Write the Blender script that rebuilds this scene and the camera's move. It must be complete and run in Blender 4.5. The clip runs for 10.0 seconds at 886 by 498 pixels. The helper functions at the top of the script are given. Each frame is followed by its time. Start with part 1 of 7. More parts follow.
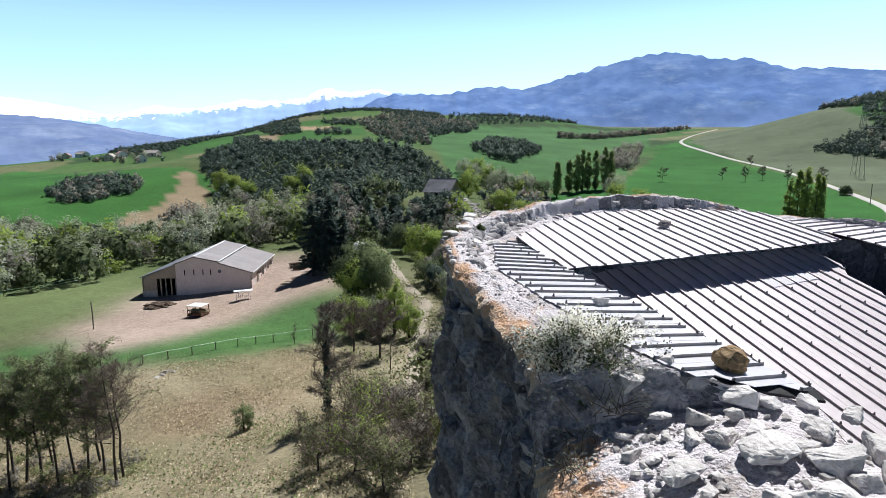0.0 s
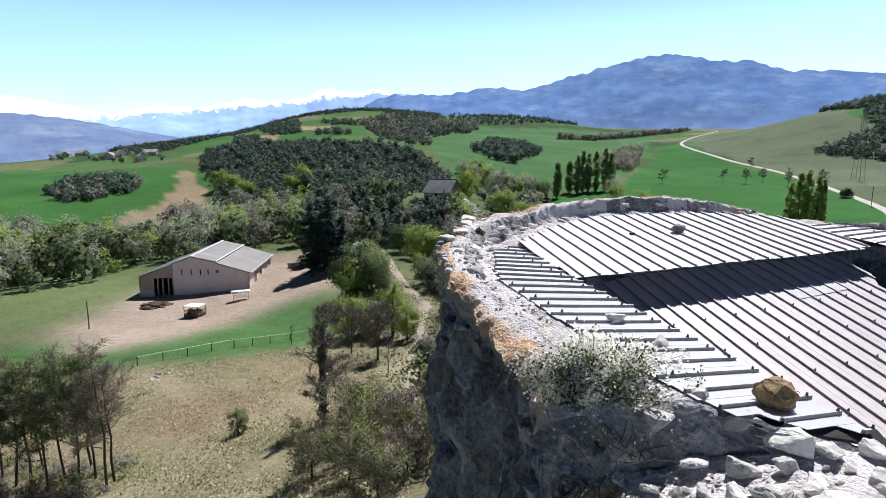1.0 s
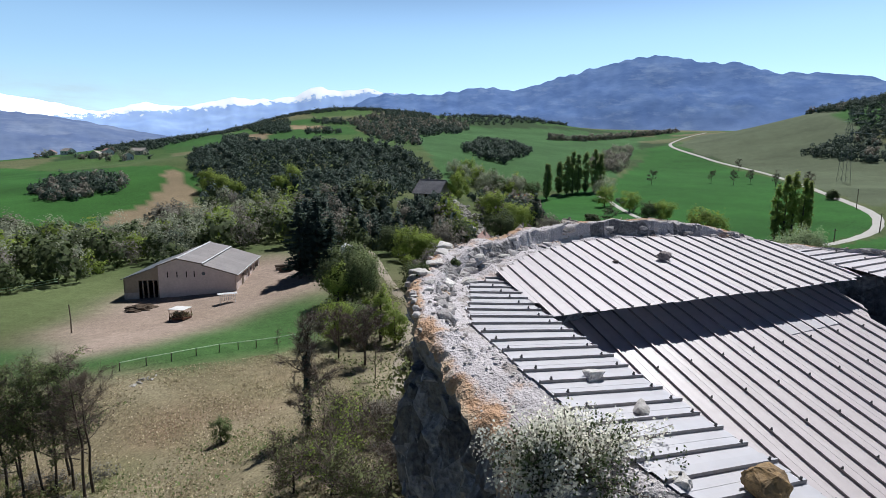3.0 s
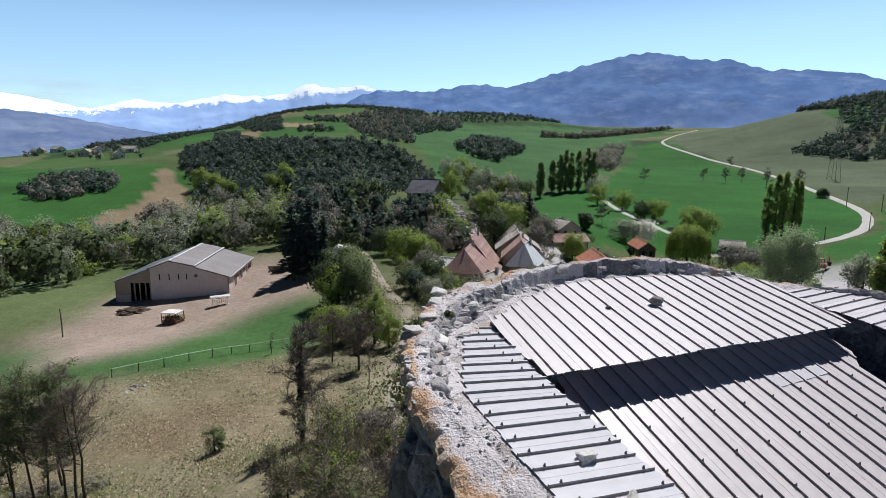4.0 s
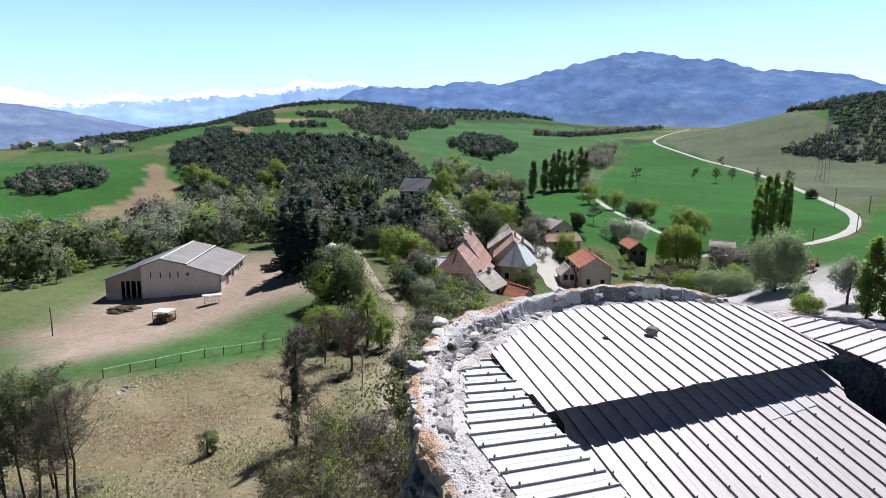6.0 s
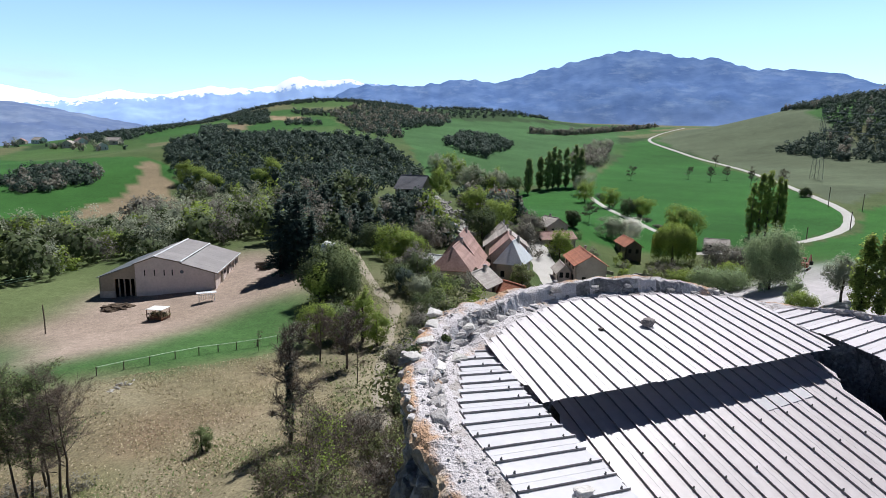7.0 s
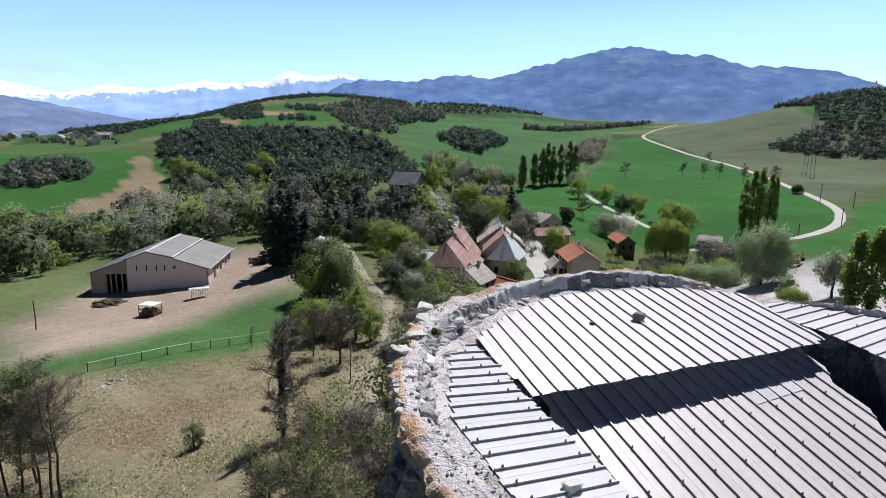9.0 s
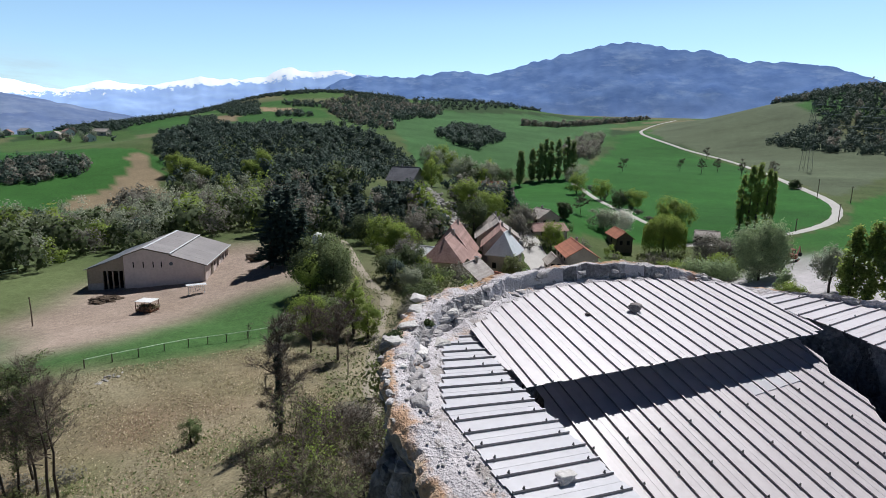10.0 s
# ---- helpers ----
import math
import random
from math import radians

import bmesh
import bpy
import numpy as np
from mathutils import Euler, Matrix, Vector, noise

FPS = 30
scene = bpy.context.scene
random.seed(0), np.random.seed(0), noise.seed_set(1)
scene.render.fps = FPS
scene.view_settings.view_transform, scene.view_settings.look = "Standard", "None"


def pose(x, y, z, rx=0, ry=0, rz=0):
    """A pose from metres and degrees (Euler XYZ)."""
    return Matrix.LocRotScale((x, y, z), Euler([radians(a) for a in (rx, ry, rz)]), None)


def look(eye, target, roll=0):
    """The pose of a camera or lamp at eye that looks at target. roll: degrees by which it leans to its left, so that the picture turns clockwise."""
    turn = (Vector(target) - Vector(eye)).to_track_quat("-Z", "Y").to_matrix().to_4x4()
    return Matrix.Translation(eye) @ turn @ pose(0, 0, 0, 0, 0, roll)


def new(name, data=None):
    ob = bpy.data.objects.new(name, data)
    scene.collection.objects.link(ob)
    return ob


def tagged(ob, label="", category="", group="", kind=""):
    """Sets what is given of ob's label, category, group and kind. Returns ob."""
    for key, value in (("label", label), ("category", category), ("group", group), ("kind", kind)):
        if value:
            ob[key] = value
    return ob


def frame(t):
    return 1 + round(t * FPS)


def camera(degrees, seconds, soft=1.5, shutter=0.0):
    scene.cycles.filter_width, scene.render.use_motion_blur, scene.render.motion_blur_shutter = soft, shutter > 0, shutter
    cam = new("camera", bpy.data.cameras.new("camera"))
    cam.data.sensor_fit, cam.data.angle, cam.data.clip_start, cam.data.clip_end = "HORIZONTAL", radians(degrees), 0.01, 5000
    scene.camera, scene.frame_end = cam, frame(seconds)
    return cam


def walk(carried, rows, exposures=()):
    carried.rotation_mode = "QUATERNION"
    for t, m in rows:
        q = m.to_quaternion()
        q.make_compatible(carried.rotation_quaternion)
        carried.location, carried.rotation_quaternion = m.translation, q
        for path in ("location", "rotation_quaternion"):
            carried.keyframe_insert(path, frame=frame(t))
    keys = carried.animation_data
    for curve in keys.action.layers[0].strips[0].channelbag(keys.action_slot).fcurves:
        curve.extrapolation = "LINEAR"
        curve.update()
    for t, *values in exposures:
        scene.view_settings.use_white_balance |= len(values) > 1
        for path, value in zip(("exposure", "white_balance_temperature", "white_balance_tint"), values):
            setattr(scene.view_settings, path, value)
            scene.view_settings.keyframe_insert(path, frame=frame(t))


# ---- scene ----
cam = camera(77.6, 10.0, soft=0.8)
PATH = [
    (0, (2.418, 0.651, 20.908), (2.54, 2.622, 20.591), 0.0),
    (0.5, (2.449, 1.04, 20.902), (2.566, 3.012, 20.588), 0.1),
    (1, (2.517, 1.339, 20.872), (2.64, 3.31, 20.557), 0.3),
    (1.5, (2.6, 1.524, 20.889), (2.732, 3.494, 20.572), 0.4),
    (2, (2.692, 1.621, 20.927), (2.83, 3.591, 20.611), 0.5),
    (2.5, (2.77, 1.714, 20.996), (2.916, 3.684, 20.684), 0.6),
    (4, (2.771, 1.907, 21.953), (2.952, 3.871, 21.627), 0.5),
    (4.5, (2.69, 1.885, 22.279), (2.879, 3.849, 21.954), 0.7),
    (5, (2.624, 1.847, 22.499), (2.821, 3.81, 22.172), 0.8),
    (5.5, (2.598, 1.816, 22.525), (2.801, 3.778, 22.192), 0.9),
    (7, (2.631, 1.899, 22.362), (2.857, 3.856, 22.019), 1.1),
    (7.5, (2.64, 1.921, 22.341), (2.872, 3.877, 21.995), 1.1),
    (8, (2.659, 1.925, 22.335), (2.897, 3.879, 21.986), 1.2),
    (8.5, (2.68, 1.941, 22.32), (2.922, 3.895, 21.969), 1.2),
    (9, (2.693, 1.945, 22.315), (2.94, 3.897, 21.958), 1.3),
    (9.5, (2.733, 1.997, 22.266), (2.984, 3.947, 21.899), 1.2),
    (10, (2.775, 2.035, 22.211), (3.029, 3.984, 21.841), 1.2),
]
EXPOSURE = [(0, 0.45, 6150, 10), (1, 0.44, 6150, 10), (1.5, 0.38, 6150, 10), (2, 0.2, 6150, 10), (2.5, 0.04, 6150, 10), (4, -0.06, 6150, 10), (4.5, 0.0, 6150, 10), (5.5, 0.4, 6150, 10), (7.5, 0.15, 6150, 10), (9, 0.14, 6150, 10), (10, -0.06, 6150, 10)]
walk(cam, [(t, look(e, g, r)) for t, e, g, r in PATH], EXPOSURE)

# ---- world, sun ----
SUN_AZ, SUN_EL = radians(34), radians(59)
world = bpy.data.worlds.new("sky")
scene.world = world
world.use_nodes = True
wn = world.node_tree.nodes
sky = wn.new("ShaderNodeTexSky")
sky.sky_type = "NISHITA"
sky.sun_disc = False
sky.sun_elevation = SUN_EL
sky.sun_rotation = SUN_AZ
sky.altitude = 900
sky.air_density = 1.0
sky.dust_density = 0.7
sky.ozone_density = 1.6
wn["Background"].inputs["Strength"].default_value = 0.12
wl = world.node_tree.links
# spring haze: the air whitens smoothly towards the horizon, the zenith stays deep
way = wn.new("ShaderNodeTexCoord")
axes = wn.new("ShaderNodeSeparateXYZ")
wl.new(way.outputs["Generated"], axes.inputs[0])
haze = wn.new("ShaderNodeMapRange")
haze.interpolation_type = "SMOOTHSTEP"
haze.inputs["From Min"].default_value, haze.inputs["From Max"].default_value = 0.19, 0.43
wl.new(axes.outputs["Z"], haze.inputs["Value"])
gain = wn.new("ShaderNodeMix")
gain.data_type = "RGBA"
gain.inputs["A"].default_value, gain.inputs["B"].default_value = (1.26, 1.35, 1.29, 1), (0.025, 0.05, 0.1, 1)
wl.new(haze.outputs[0], gain.inputs["Factor"])
air = wn.new("ShaderNodeMix")
air.data_type, air.blend_type = "RGBA", "MULTIPLY"
air.inputs["Factor"].default_value = 1.0
wl.new(sky.outputs[0], air.inputs["A"])
wl.new(gain.outputs["Result"], air.inputs["B"])
# the haze glows towards the sun and is bluer and deeper on the far side of the sky
fwd = wn.new("ShaderNodeVectorMath")
fwd.operation = "DOT_PRODUCT"
fwd.inputs[1].default_value = (math.sin(SUN_AZ), math.cos(SUN_AZ), 0)
wl.new(way.outputs["Generated"], fwd.inputs[0])
glow = wn.new("ShaderNodeMapRange")
glow.interpolation_type = "SMOOTHSTEP"
glow.inputs["From Min"].default_value, glow.inputs["From Max"].default_value = -0.45, 0.25
wl.new(fwd.outputs["Value"], glow.inputs["Value"])
side = wn.new("ShaderNodeMix")
side.data_type = "RGBA"
side.inputs["A"].default_value, side.inputs["B"].default_value = (0.3, 0.37, 0.52, 1), (1, 1, 1, 1)
wl.new(glow.outputs[0], side.inputs["Factor"])
dome = wn.new("ShaderNodeMix")
dome.data_type, dome.blend_type = "RGBA", "MULTIPLY"
dome.inputs["Factor"].default_value = 1.0
wl.new(air.outputs["Result"], dome.inputs["A"])
wl.new(side.outputs["Result"], dome.inputs["B"])
# thin cloud lying low over the snow range
puff = wn.new("ShaderNodeTexNoise")
puff.inputs["Scale"].default_value, puff.inputs["Detail"].default_value, puff.inputs["Roughness"].default_value = 9.0, 5, 0.6
stretch = wn.new("ShaderNodeMapping")
stretch.inputs["Scale"].default_value = (1, 1, 5)
wl.new(way.outputs["Generated"], stretch.inputs["Vector"])
wl.new(stretch.outputs[0], puff.inputs["Vector"])
low = wn.new("ShaderNodeMapRange")
low.inputs["From Min"].default_value, low.inputs["From Max"].default_value = 0.135, 0.06
wl.new(axes.outputs["Z"], low.inputs["Value"])
west = wn.new("ShaderNodeMapRange")
west.inputs["From Min"].default_value, west.inputs["From Max"].default_value = -0.12, -0.5
wl.new(axes.outputs["X"], west.inputs["Value"])
body = wn.new("ShaderNodeMapRange")
body.inputs["From Min"].default_value, body.inputs["From Max"].default_value = 0.4, 0.78
wl.new(puff.outputs["Fac"], body.inputs["Value"])
m1, m2 = wn.new("ShaderNodeMath"), wn.new("ShaderNodeMath")
m1.operation = m2.operation = "MULTIPLY"
wl.new(low.outputs[0], m1.inputs[0])
wl.new(west.outputs[0], m1.inputs[1])
wl.new(m1.outputs[0], m2.inputs[0])
wl.new(body.outputs[0], m2.inputs[1])
cloud = wn.new("ShaderNodeMix")
cloud.data_type = "RGBA"
cloud.inputs["B"].default_value = (4.5, 5.0, 5.35, 1)
wl.new(m2.outputs[0], cloud.inputs["Factor"])
wl.new(dome.outputs["Result"], cloud.inputs["A"])
wl.new(cloud.outputs["Result"], wn["Background"].inputs["Color"])
sun_data = bpy.data.lights.new("sun", "SUN")
sun_data.energy = 5.0
sun_data.angle = radians(0.5)
sun_data.color = (1.0, 0.97, 0.92)
sun = new("sun", sun_data)
TO_SUN = Vector((math.sin(SUN_AZ) * math.cos(SUN_EL), math.cos(SUN_AZ) * math.cos(SUN_EL), math.sin(SUN_EL)))
sun.matrix_world = look((0, 0, 60), Vector((0, 0, 60)) - TO_SUN)

# ---- materials ----


def mat(name, c1, c2=None, rough=0.85, metal=0.0, scale=4.0, fine=40.0, bump=0.3, island=0.0, spread=0.0, mid=0.5, sheen=None, translucent=0.0, bumpscale=None):
    """Two-scale noise between two base colours, with bump; island / spread vary the colour piece by piece."""
    m = bpy.data.materials.new(name)
    m.use_nodes = True
    nt = m.node_tree
    n, l = nt.nodes, nt.links
    b = n["Principled BSDF"]
    b.inputs["Roughness"].default_value = rough
    b.inputs["Metallic"].default_value = metal
    c2 = c2 or tuple(v * 0.7 for v in c1)
    geo = n.new("ShaderNodeNewGeometry")
    big, small = n.new("ShaderNodeTexNoise"), n.new("ShaderNodeTexNoise")
    big.inputs["Scale"].default_value, small.inputs["Scale"].default_value = scale, fine
    big.inputs["Detail"].default_value, small.inputs["Detail"].default_value = 4, 3
    for t in (big, small):
        l.new(geo.outputs["Position"], t.inputs["Vector"])
    mix = n.new("ShaderNodeMath")
    mix.operation = "MULTIPLY_ADD"
    mix.inputs[1].default_value = 0.55
    l.new(small.outputs["Fac"], mix.inputs[0])
    half = n.new("ShaderNodeMath")
    half.operation = "MULTIPLY"
    half.inputs[1].default_value = 0.55
    l.new(big.outputs["Fac"], half.inputs[0])
    l.new(half.outputs[0], mix.inputs[2])
    ramp = n.new("ShaderNodeValToRGB")
    ramp.color_ramp.elements[0].position, ramp.color_ramp.elements[1].position = mid - 0.14, mid + 0.2
    ramp.color_ramp.elements[0].color, ramp.color_ramp.elements[1].color = (*c2, 1), (*c1, 1)
    l.new(mix.outputs[0], ramp.inputs["Fac"])
    col = ramp.outputs["Color"]
    if island or spread:
        hsv = n.new("ShaderNodeHueSaturation")
        rnd = geo.outputs["Random Per Island"] if island else n.new("ShaderNodeObjectInfo").outputs["Random"]
        amount = island or spread
        mr = n.new("ShaderNodeMapRange")
        mr.inputs["To Min"].default_value, mr.inputs["To Max"].default_value = 1 - amount, 1 + amount
        l.new(rnd, mr.inputs["Value"])
        l.new(mr.outputs[0], hsv.inputs["Value"])
        l.new(col, hsv.inputs["Color"])
        col = hsv.outputs["Color"]
    l.new(col, b.inputs["Base Color"])
    if bump:
        bp = n.new("ShaderNodeBump")
        bp.inputs["Strength"].default_value = bump
        bp.inputs["Distance"].default_value = bumpscale or 0.5 / fine
        l.new(small.outputs["Fac"], bp.inputs["Height"])
        l.new(bp.outputs["Normal"], b.inputs["Normal"])
    if translucent:
        tr = n.new("ShaderNodeBsdfTranslucent")
        ms = n.new("ShaderNodeMixShader")
        ms.inputs[0].default_value = translucent
        l.new(col, tr.inputs["Color"])
        l.new(b.outputs[0], ms.inputs[1])
        l.new(tr.outputs[0], ms.inputs[2])
        l.new(ms.outputs[0], n["Material Output"].inputs["Surface"])
    return m


def ground_mat():
    """The ground: field colours from the sheet's own colour layer, with clods, tufts and mottling."""
    m = bpy.data.materials.new("ground")
    m.use_nodes = True
    nt = m.node_tree
    n, l = nt.nodes, nt.links
    b = n["Principled BSDF"]
    b.inputs["Roughness"].default_value = 0.95
    b.inputs["Specular IOR Level"].default_value = 0.1
    att = n.new("ShaderNodeAttribute")
    att.attribute_name = "soil"
    geo = n.new("ShaderNodeNewGeometry")
    last = att.outputs["Color"]
    for scale, amount in ((0.02, 0.16), (0.16, 0.07), (1.1, 0.13), (6.0, 0.34)):
        t = n.new("ShaderNodeTexNoise")
        t.inputs["Scale"].default_value = scale
        t.inputs["Detail"].default_value = 3
        l.new(geo.outputs["Position"], t.inputs["Vector"])
        mr = n.new("ShaderNodeMapRange")
        mr.inputs["From Min"].default_value, mr.inputs["From Max"].default_value = 0.3, 0.7
        mr.inputs["To Min"].default_value, mr.inputs["To Max"].default_value = 1 - amount, 1 + amount
        l.new(t.outputs["Fac"], mr.inputs["Value"])
        h = n.new("ShaderNodeHueSaturation")
        l.new(mr.outputs[0], h.inputs["Value"])
        l.new(last, h.inputs["Color"])
        last = h.outputs["Color"]
        tail = t
    l.new(last, b.inputs["Base Color"])
    bp = n.new("ShaderNodeBump")
    bp.inputs["Strength"].default_value, bp.inputs["Distance"].default_value = 0.6, 0.05
    l.new(tail.outputs["Fac"], bp.inputs["Height"])
    l.new(bp.outputs["Normal"], b.inputs["Normal"])
    return m


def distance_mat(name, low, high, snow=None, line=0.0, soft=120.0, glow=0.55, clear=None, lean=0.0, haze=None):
    """Far range, a backdrop: air haze painted in as bluish colour and glow, with woods, clearings and, above a height,
    snow.
    """
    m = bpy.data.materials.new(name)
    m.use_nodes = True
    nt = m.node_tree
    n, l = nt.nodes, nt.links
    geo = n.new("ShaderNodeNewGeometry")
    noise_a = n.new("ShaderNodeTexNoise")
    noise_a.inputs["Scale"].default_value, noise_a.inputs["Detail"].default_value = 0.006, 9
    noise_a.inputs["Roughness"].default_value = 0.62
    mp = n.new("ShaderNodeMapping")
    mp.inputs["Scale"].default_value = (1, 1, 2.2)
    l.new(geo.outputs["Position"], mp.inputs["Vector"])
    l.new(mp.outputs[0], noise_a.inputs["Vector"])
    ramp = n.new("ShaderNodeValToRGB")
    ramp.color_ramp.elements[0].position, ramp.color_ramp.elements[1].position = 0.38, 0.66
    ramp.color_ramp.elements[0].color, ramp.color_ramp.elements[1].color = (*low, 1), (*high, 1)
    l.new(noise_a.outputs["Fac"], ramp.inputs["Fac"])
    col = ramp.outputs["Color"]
    if clear:
        nb = n.new("ShaderNodeTexNoise")
        nb.inputs["Scale"].default_value, nb.inputs["Detail"].default_value, nb.inputs["Roughness"].default_value = 0.0095, 8, 0.7
        mq = n.new("ShaderNodeMapping")
        mq.inputs["Scale"].default_value = (0.6, 0.4, 1.7)
        l.new(geo.outputs["Position"], mq.inputs["Vector"])
        l.new(mq.outputs[0], nb.inputs["Vector"])
        mc = n.new("ShaderNodeMapRange")
        mc.inputs["From Min"].default_value, mc.inputs["From Max"].default_value = 0.53, 0.68
        mc.inputs["To Max"].default_value = 0.5
        l.new(nb.outputs["Fac"], mc.inputs["Value"])
        mxc = n.new("ShaderNodeMix")
        mxc.data_type = "RGBA"
        l.new(mc.outputs[0], mxc.inputs["Factor"])
        l.new(col, mxc.inputs["A"])
        mxc.inputs["B"].default_value = (*clear, 1)
        col = mxc.outputs["Result"]
    if snow:
        ns = n.new("ShaderNodeTexNoise")
        ns.inputs["Scale"].default_value, ns.inputs["Detail"].default_value, ns.inputs["Roughness"].default_value = 0.014, 9, 0.78
        l.new(geo.outputs["Position"], ns.inputs["Vector"])
        sep = n.new("ShaderNodeSeparateXYZ")
        l.new(geo.outputs["Position"], sep.inputs[0])
        tilt = n.new("ShaderNodeMath")
        tilt.operation = "MULTIPLY_ADD"
        tilt.inputs[1].default_value = -lean
        l.new(sep.outputs["X"], tilt.inputs[0])
        l.new(sep.outputs["Z"], tilt.inputs[2])
        ma = n.new("ShaderNodeMath")
        ma.operation = "MULTIPLY_ADD"
        ma.inputs[1].default_value = soft * 5
        l.new(ns.outputs["Fac"], ma.inputs[0])
        l.new(tilt.outputs[0], ma.inputs[2])
        mr = n.new("ShaderNodeMapRange")
        mr.inputs["From Min"].default_value, mr.inputs["From Max"].default_value = line + soft * 2.5, line + soft * 2.75
        l.new(ma.outputs[0], mr.inputs["Value"])
        mx = n.new("ShaderNodeMix")
        mx.data_type = "RGBA"
        l.new(mr.outputs[0], mx.inputs["Factor"])
        l.new(col, mx.inputs["A"])
        mx.inputs["B"].default_value = (*snow, 1)
        col = mx.outputs["Result"]
    # haze thickening down the slope, mixed straight into the colour
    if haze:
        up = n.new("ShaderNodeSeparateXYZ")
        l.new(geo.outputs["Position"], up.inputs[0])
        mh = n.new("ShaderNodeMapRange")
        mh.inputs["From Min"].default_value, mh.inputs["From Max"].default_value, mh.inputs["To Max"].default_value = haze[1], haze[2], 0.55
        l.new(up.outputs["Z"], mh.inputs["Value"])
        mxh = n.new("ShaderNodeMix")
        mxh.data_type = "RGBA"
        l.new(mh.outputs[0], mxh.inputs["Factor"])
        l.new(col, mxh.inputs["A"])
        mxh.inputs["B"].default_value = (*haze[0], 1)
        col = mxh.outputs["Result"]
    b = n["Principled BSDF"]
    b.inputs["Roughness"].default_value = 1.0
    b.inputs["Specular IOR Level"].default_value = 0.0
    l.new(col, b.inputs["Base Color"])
    # emission paints in the brightness of the air before the range
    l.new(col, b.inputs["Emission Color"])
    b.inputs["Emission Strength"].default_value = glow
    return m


M_GROUND = ground_mat()
# shade and sky blue of the outer face are put into this stone
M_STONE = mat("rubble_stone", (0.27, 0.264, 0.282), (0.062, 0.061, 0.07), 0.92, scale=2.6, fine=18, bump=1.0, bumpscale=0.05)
M_MORTAR = mat("lime_mortar", (0.7, 0.655, 0.68), (0.44, 0.405, 0.42), 0.95, scale=2.2, fine=40, bump=1.0, bumpscale=0.03)


M_LEDGE = mat("broken_core", (0.42, 0.4, 0.41), (0.15, 0.143, 0.15), 0.94, scale=3.0, fine=20, bump=1.0, bumpscale=0.05)


def add_lichen(m, colour, scale, lo, hi):
    """Patches of lichen with an outline of their own over a material."""
    n, l = m.node_tree.nodes, m.node_tree.links
    b = n["Principled BSDF"]
    old = b.inputs["Base Color"].links[0].from_socket
    geo = n.new("ShaderNodeNewGeometry")
    t = n.new("ShaderNodeTexNoise")
    t.inputs["Scale"].default_value, t.inputs["Detail"].default_value, t.inputs["Roughness"].default_value = scale, 6, 0.65
    l.new(geo.outputs["Position"], t.inputs["Vector"])
    mr = n.new("ShaderNodeMapRange")
    mr.inputs["From Min"].default_value, mr.inputs["From Max"].default_value = lo, hi
    mr.inputs["To Max"].default_value = 0.85
    l.new(t.outputs["Fac"], mr.inputs["Value"])
    mx = n.new("ShaderNodeMix")
    mx.data_type = "RGBA"
    l.new(mr.outputs[0], mx.inputs["Factor"])
    l.new(old, mx.inputs["A"])
    mx.inputs["B"].default_value = (*colour, 1)
    l.new(mx.outputs["Result"], b.inputs["Base Color"])


def edge_lichen(m, colour, scale, lo, hi):
    """Ochre lichen that has taken hold along the weathered outer edge of the wall."""
    n, l = m.node_tree.nodes, m.node_tree.links
    b = n["Principled BSDF"]
    old = b.inputs["Base Color"].links[0].from_socket
    att = n.new("ShaderNodeAttribute")
    att.attribute_name = "edge"
    geo = n.new("ShaderNodeNewGeometry")
    t = n.new("ShaderNodeTexNoise")
    t.inputs["Scale"].default_value, t.inputs["Detail"].default_value, t.inputs["Roughness"].default_value = scale, 7, 0.7
    l.new(geo.outputs["Position"], t.inputs["Vector"])
    ma = n.new("ShaderNodeMath")
    ma.operation = "MULTIPLY_ADD"
    ma.inputs[1].default_value = 0.3
    l.new(att.outputs["Fac"], ma.inputs[0])
    l.new(t.outputs["Fac"], ma.inputs[2])
    mr = n.new("ShaderNodeMapRange")
    mr.inputs["From Min"].default_value, mr.inputs["From Max"].default_value = lo, hi
    mr.inputs["To Max"].default_value = 0.8
    l.new(ma.outputs[0], mr.inputs["Value"])
    mx = n.new("ShaderNodeMix")
    mx.data_type = "RGBA"
    l.new(mr.outputs[0], mx.inputs["Factor"])
    l.new(old, mx.inputs["A"])
    mx.inputs["B"].default_value = (*colour, 1)
    l.new(mx.outputs["Result"], b.inputs["Base Color"])


def stone_cells(m, scale, amount):
    """Tone that changes stone by stone."""
    n, l = m.node_tree.nodes, m.node_tree.links
    b = n["Principled BSDF"]
    old = b.inputs["Base Color"].links[0].from_socket
    geo = n.new("ShaderNodeNewGeometry")
    vo = n.new("ShaderNodeTexVoronoi")
    vo.inputs["Scale"].default_value = scale
    l.new(geo.outputs["Position"], vo.inputs["Vector"])
    sp = n.new("ShaderNodeSeparateColor")
    l.new(vo.outputs["Color"], sp.inputs[0])
    mr = n.new("ShaderNodeMapRange")
    mr.inputs["To Min"].default_value, mr.inputs["To Max"].default_value = 1 - amount, 1 + amount
    l.new(sp.outputs[0], mr.inputs["Value"])
    h = n.new("ShaderNodeHueSaturation")
    l.new(mr.outputs[0], h.inputs["Value"])
    l.new(old, h.inputs["Color"])
    l.new(h.outputs["Color"], b.inputs["Base Color"])


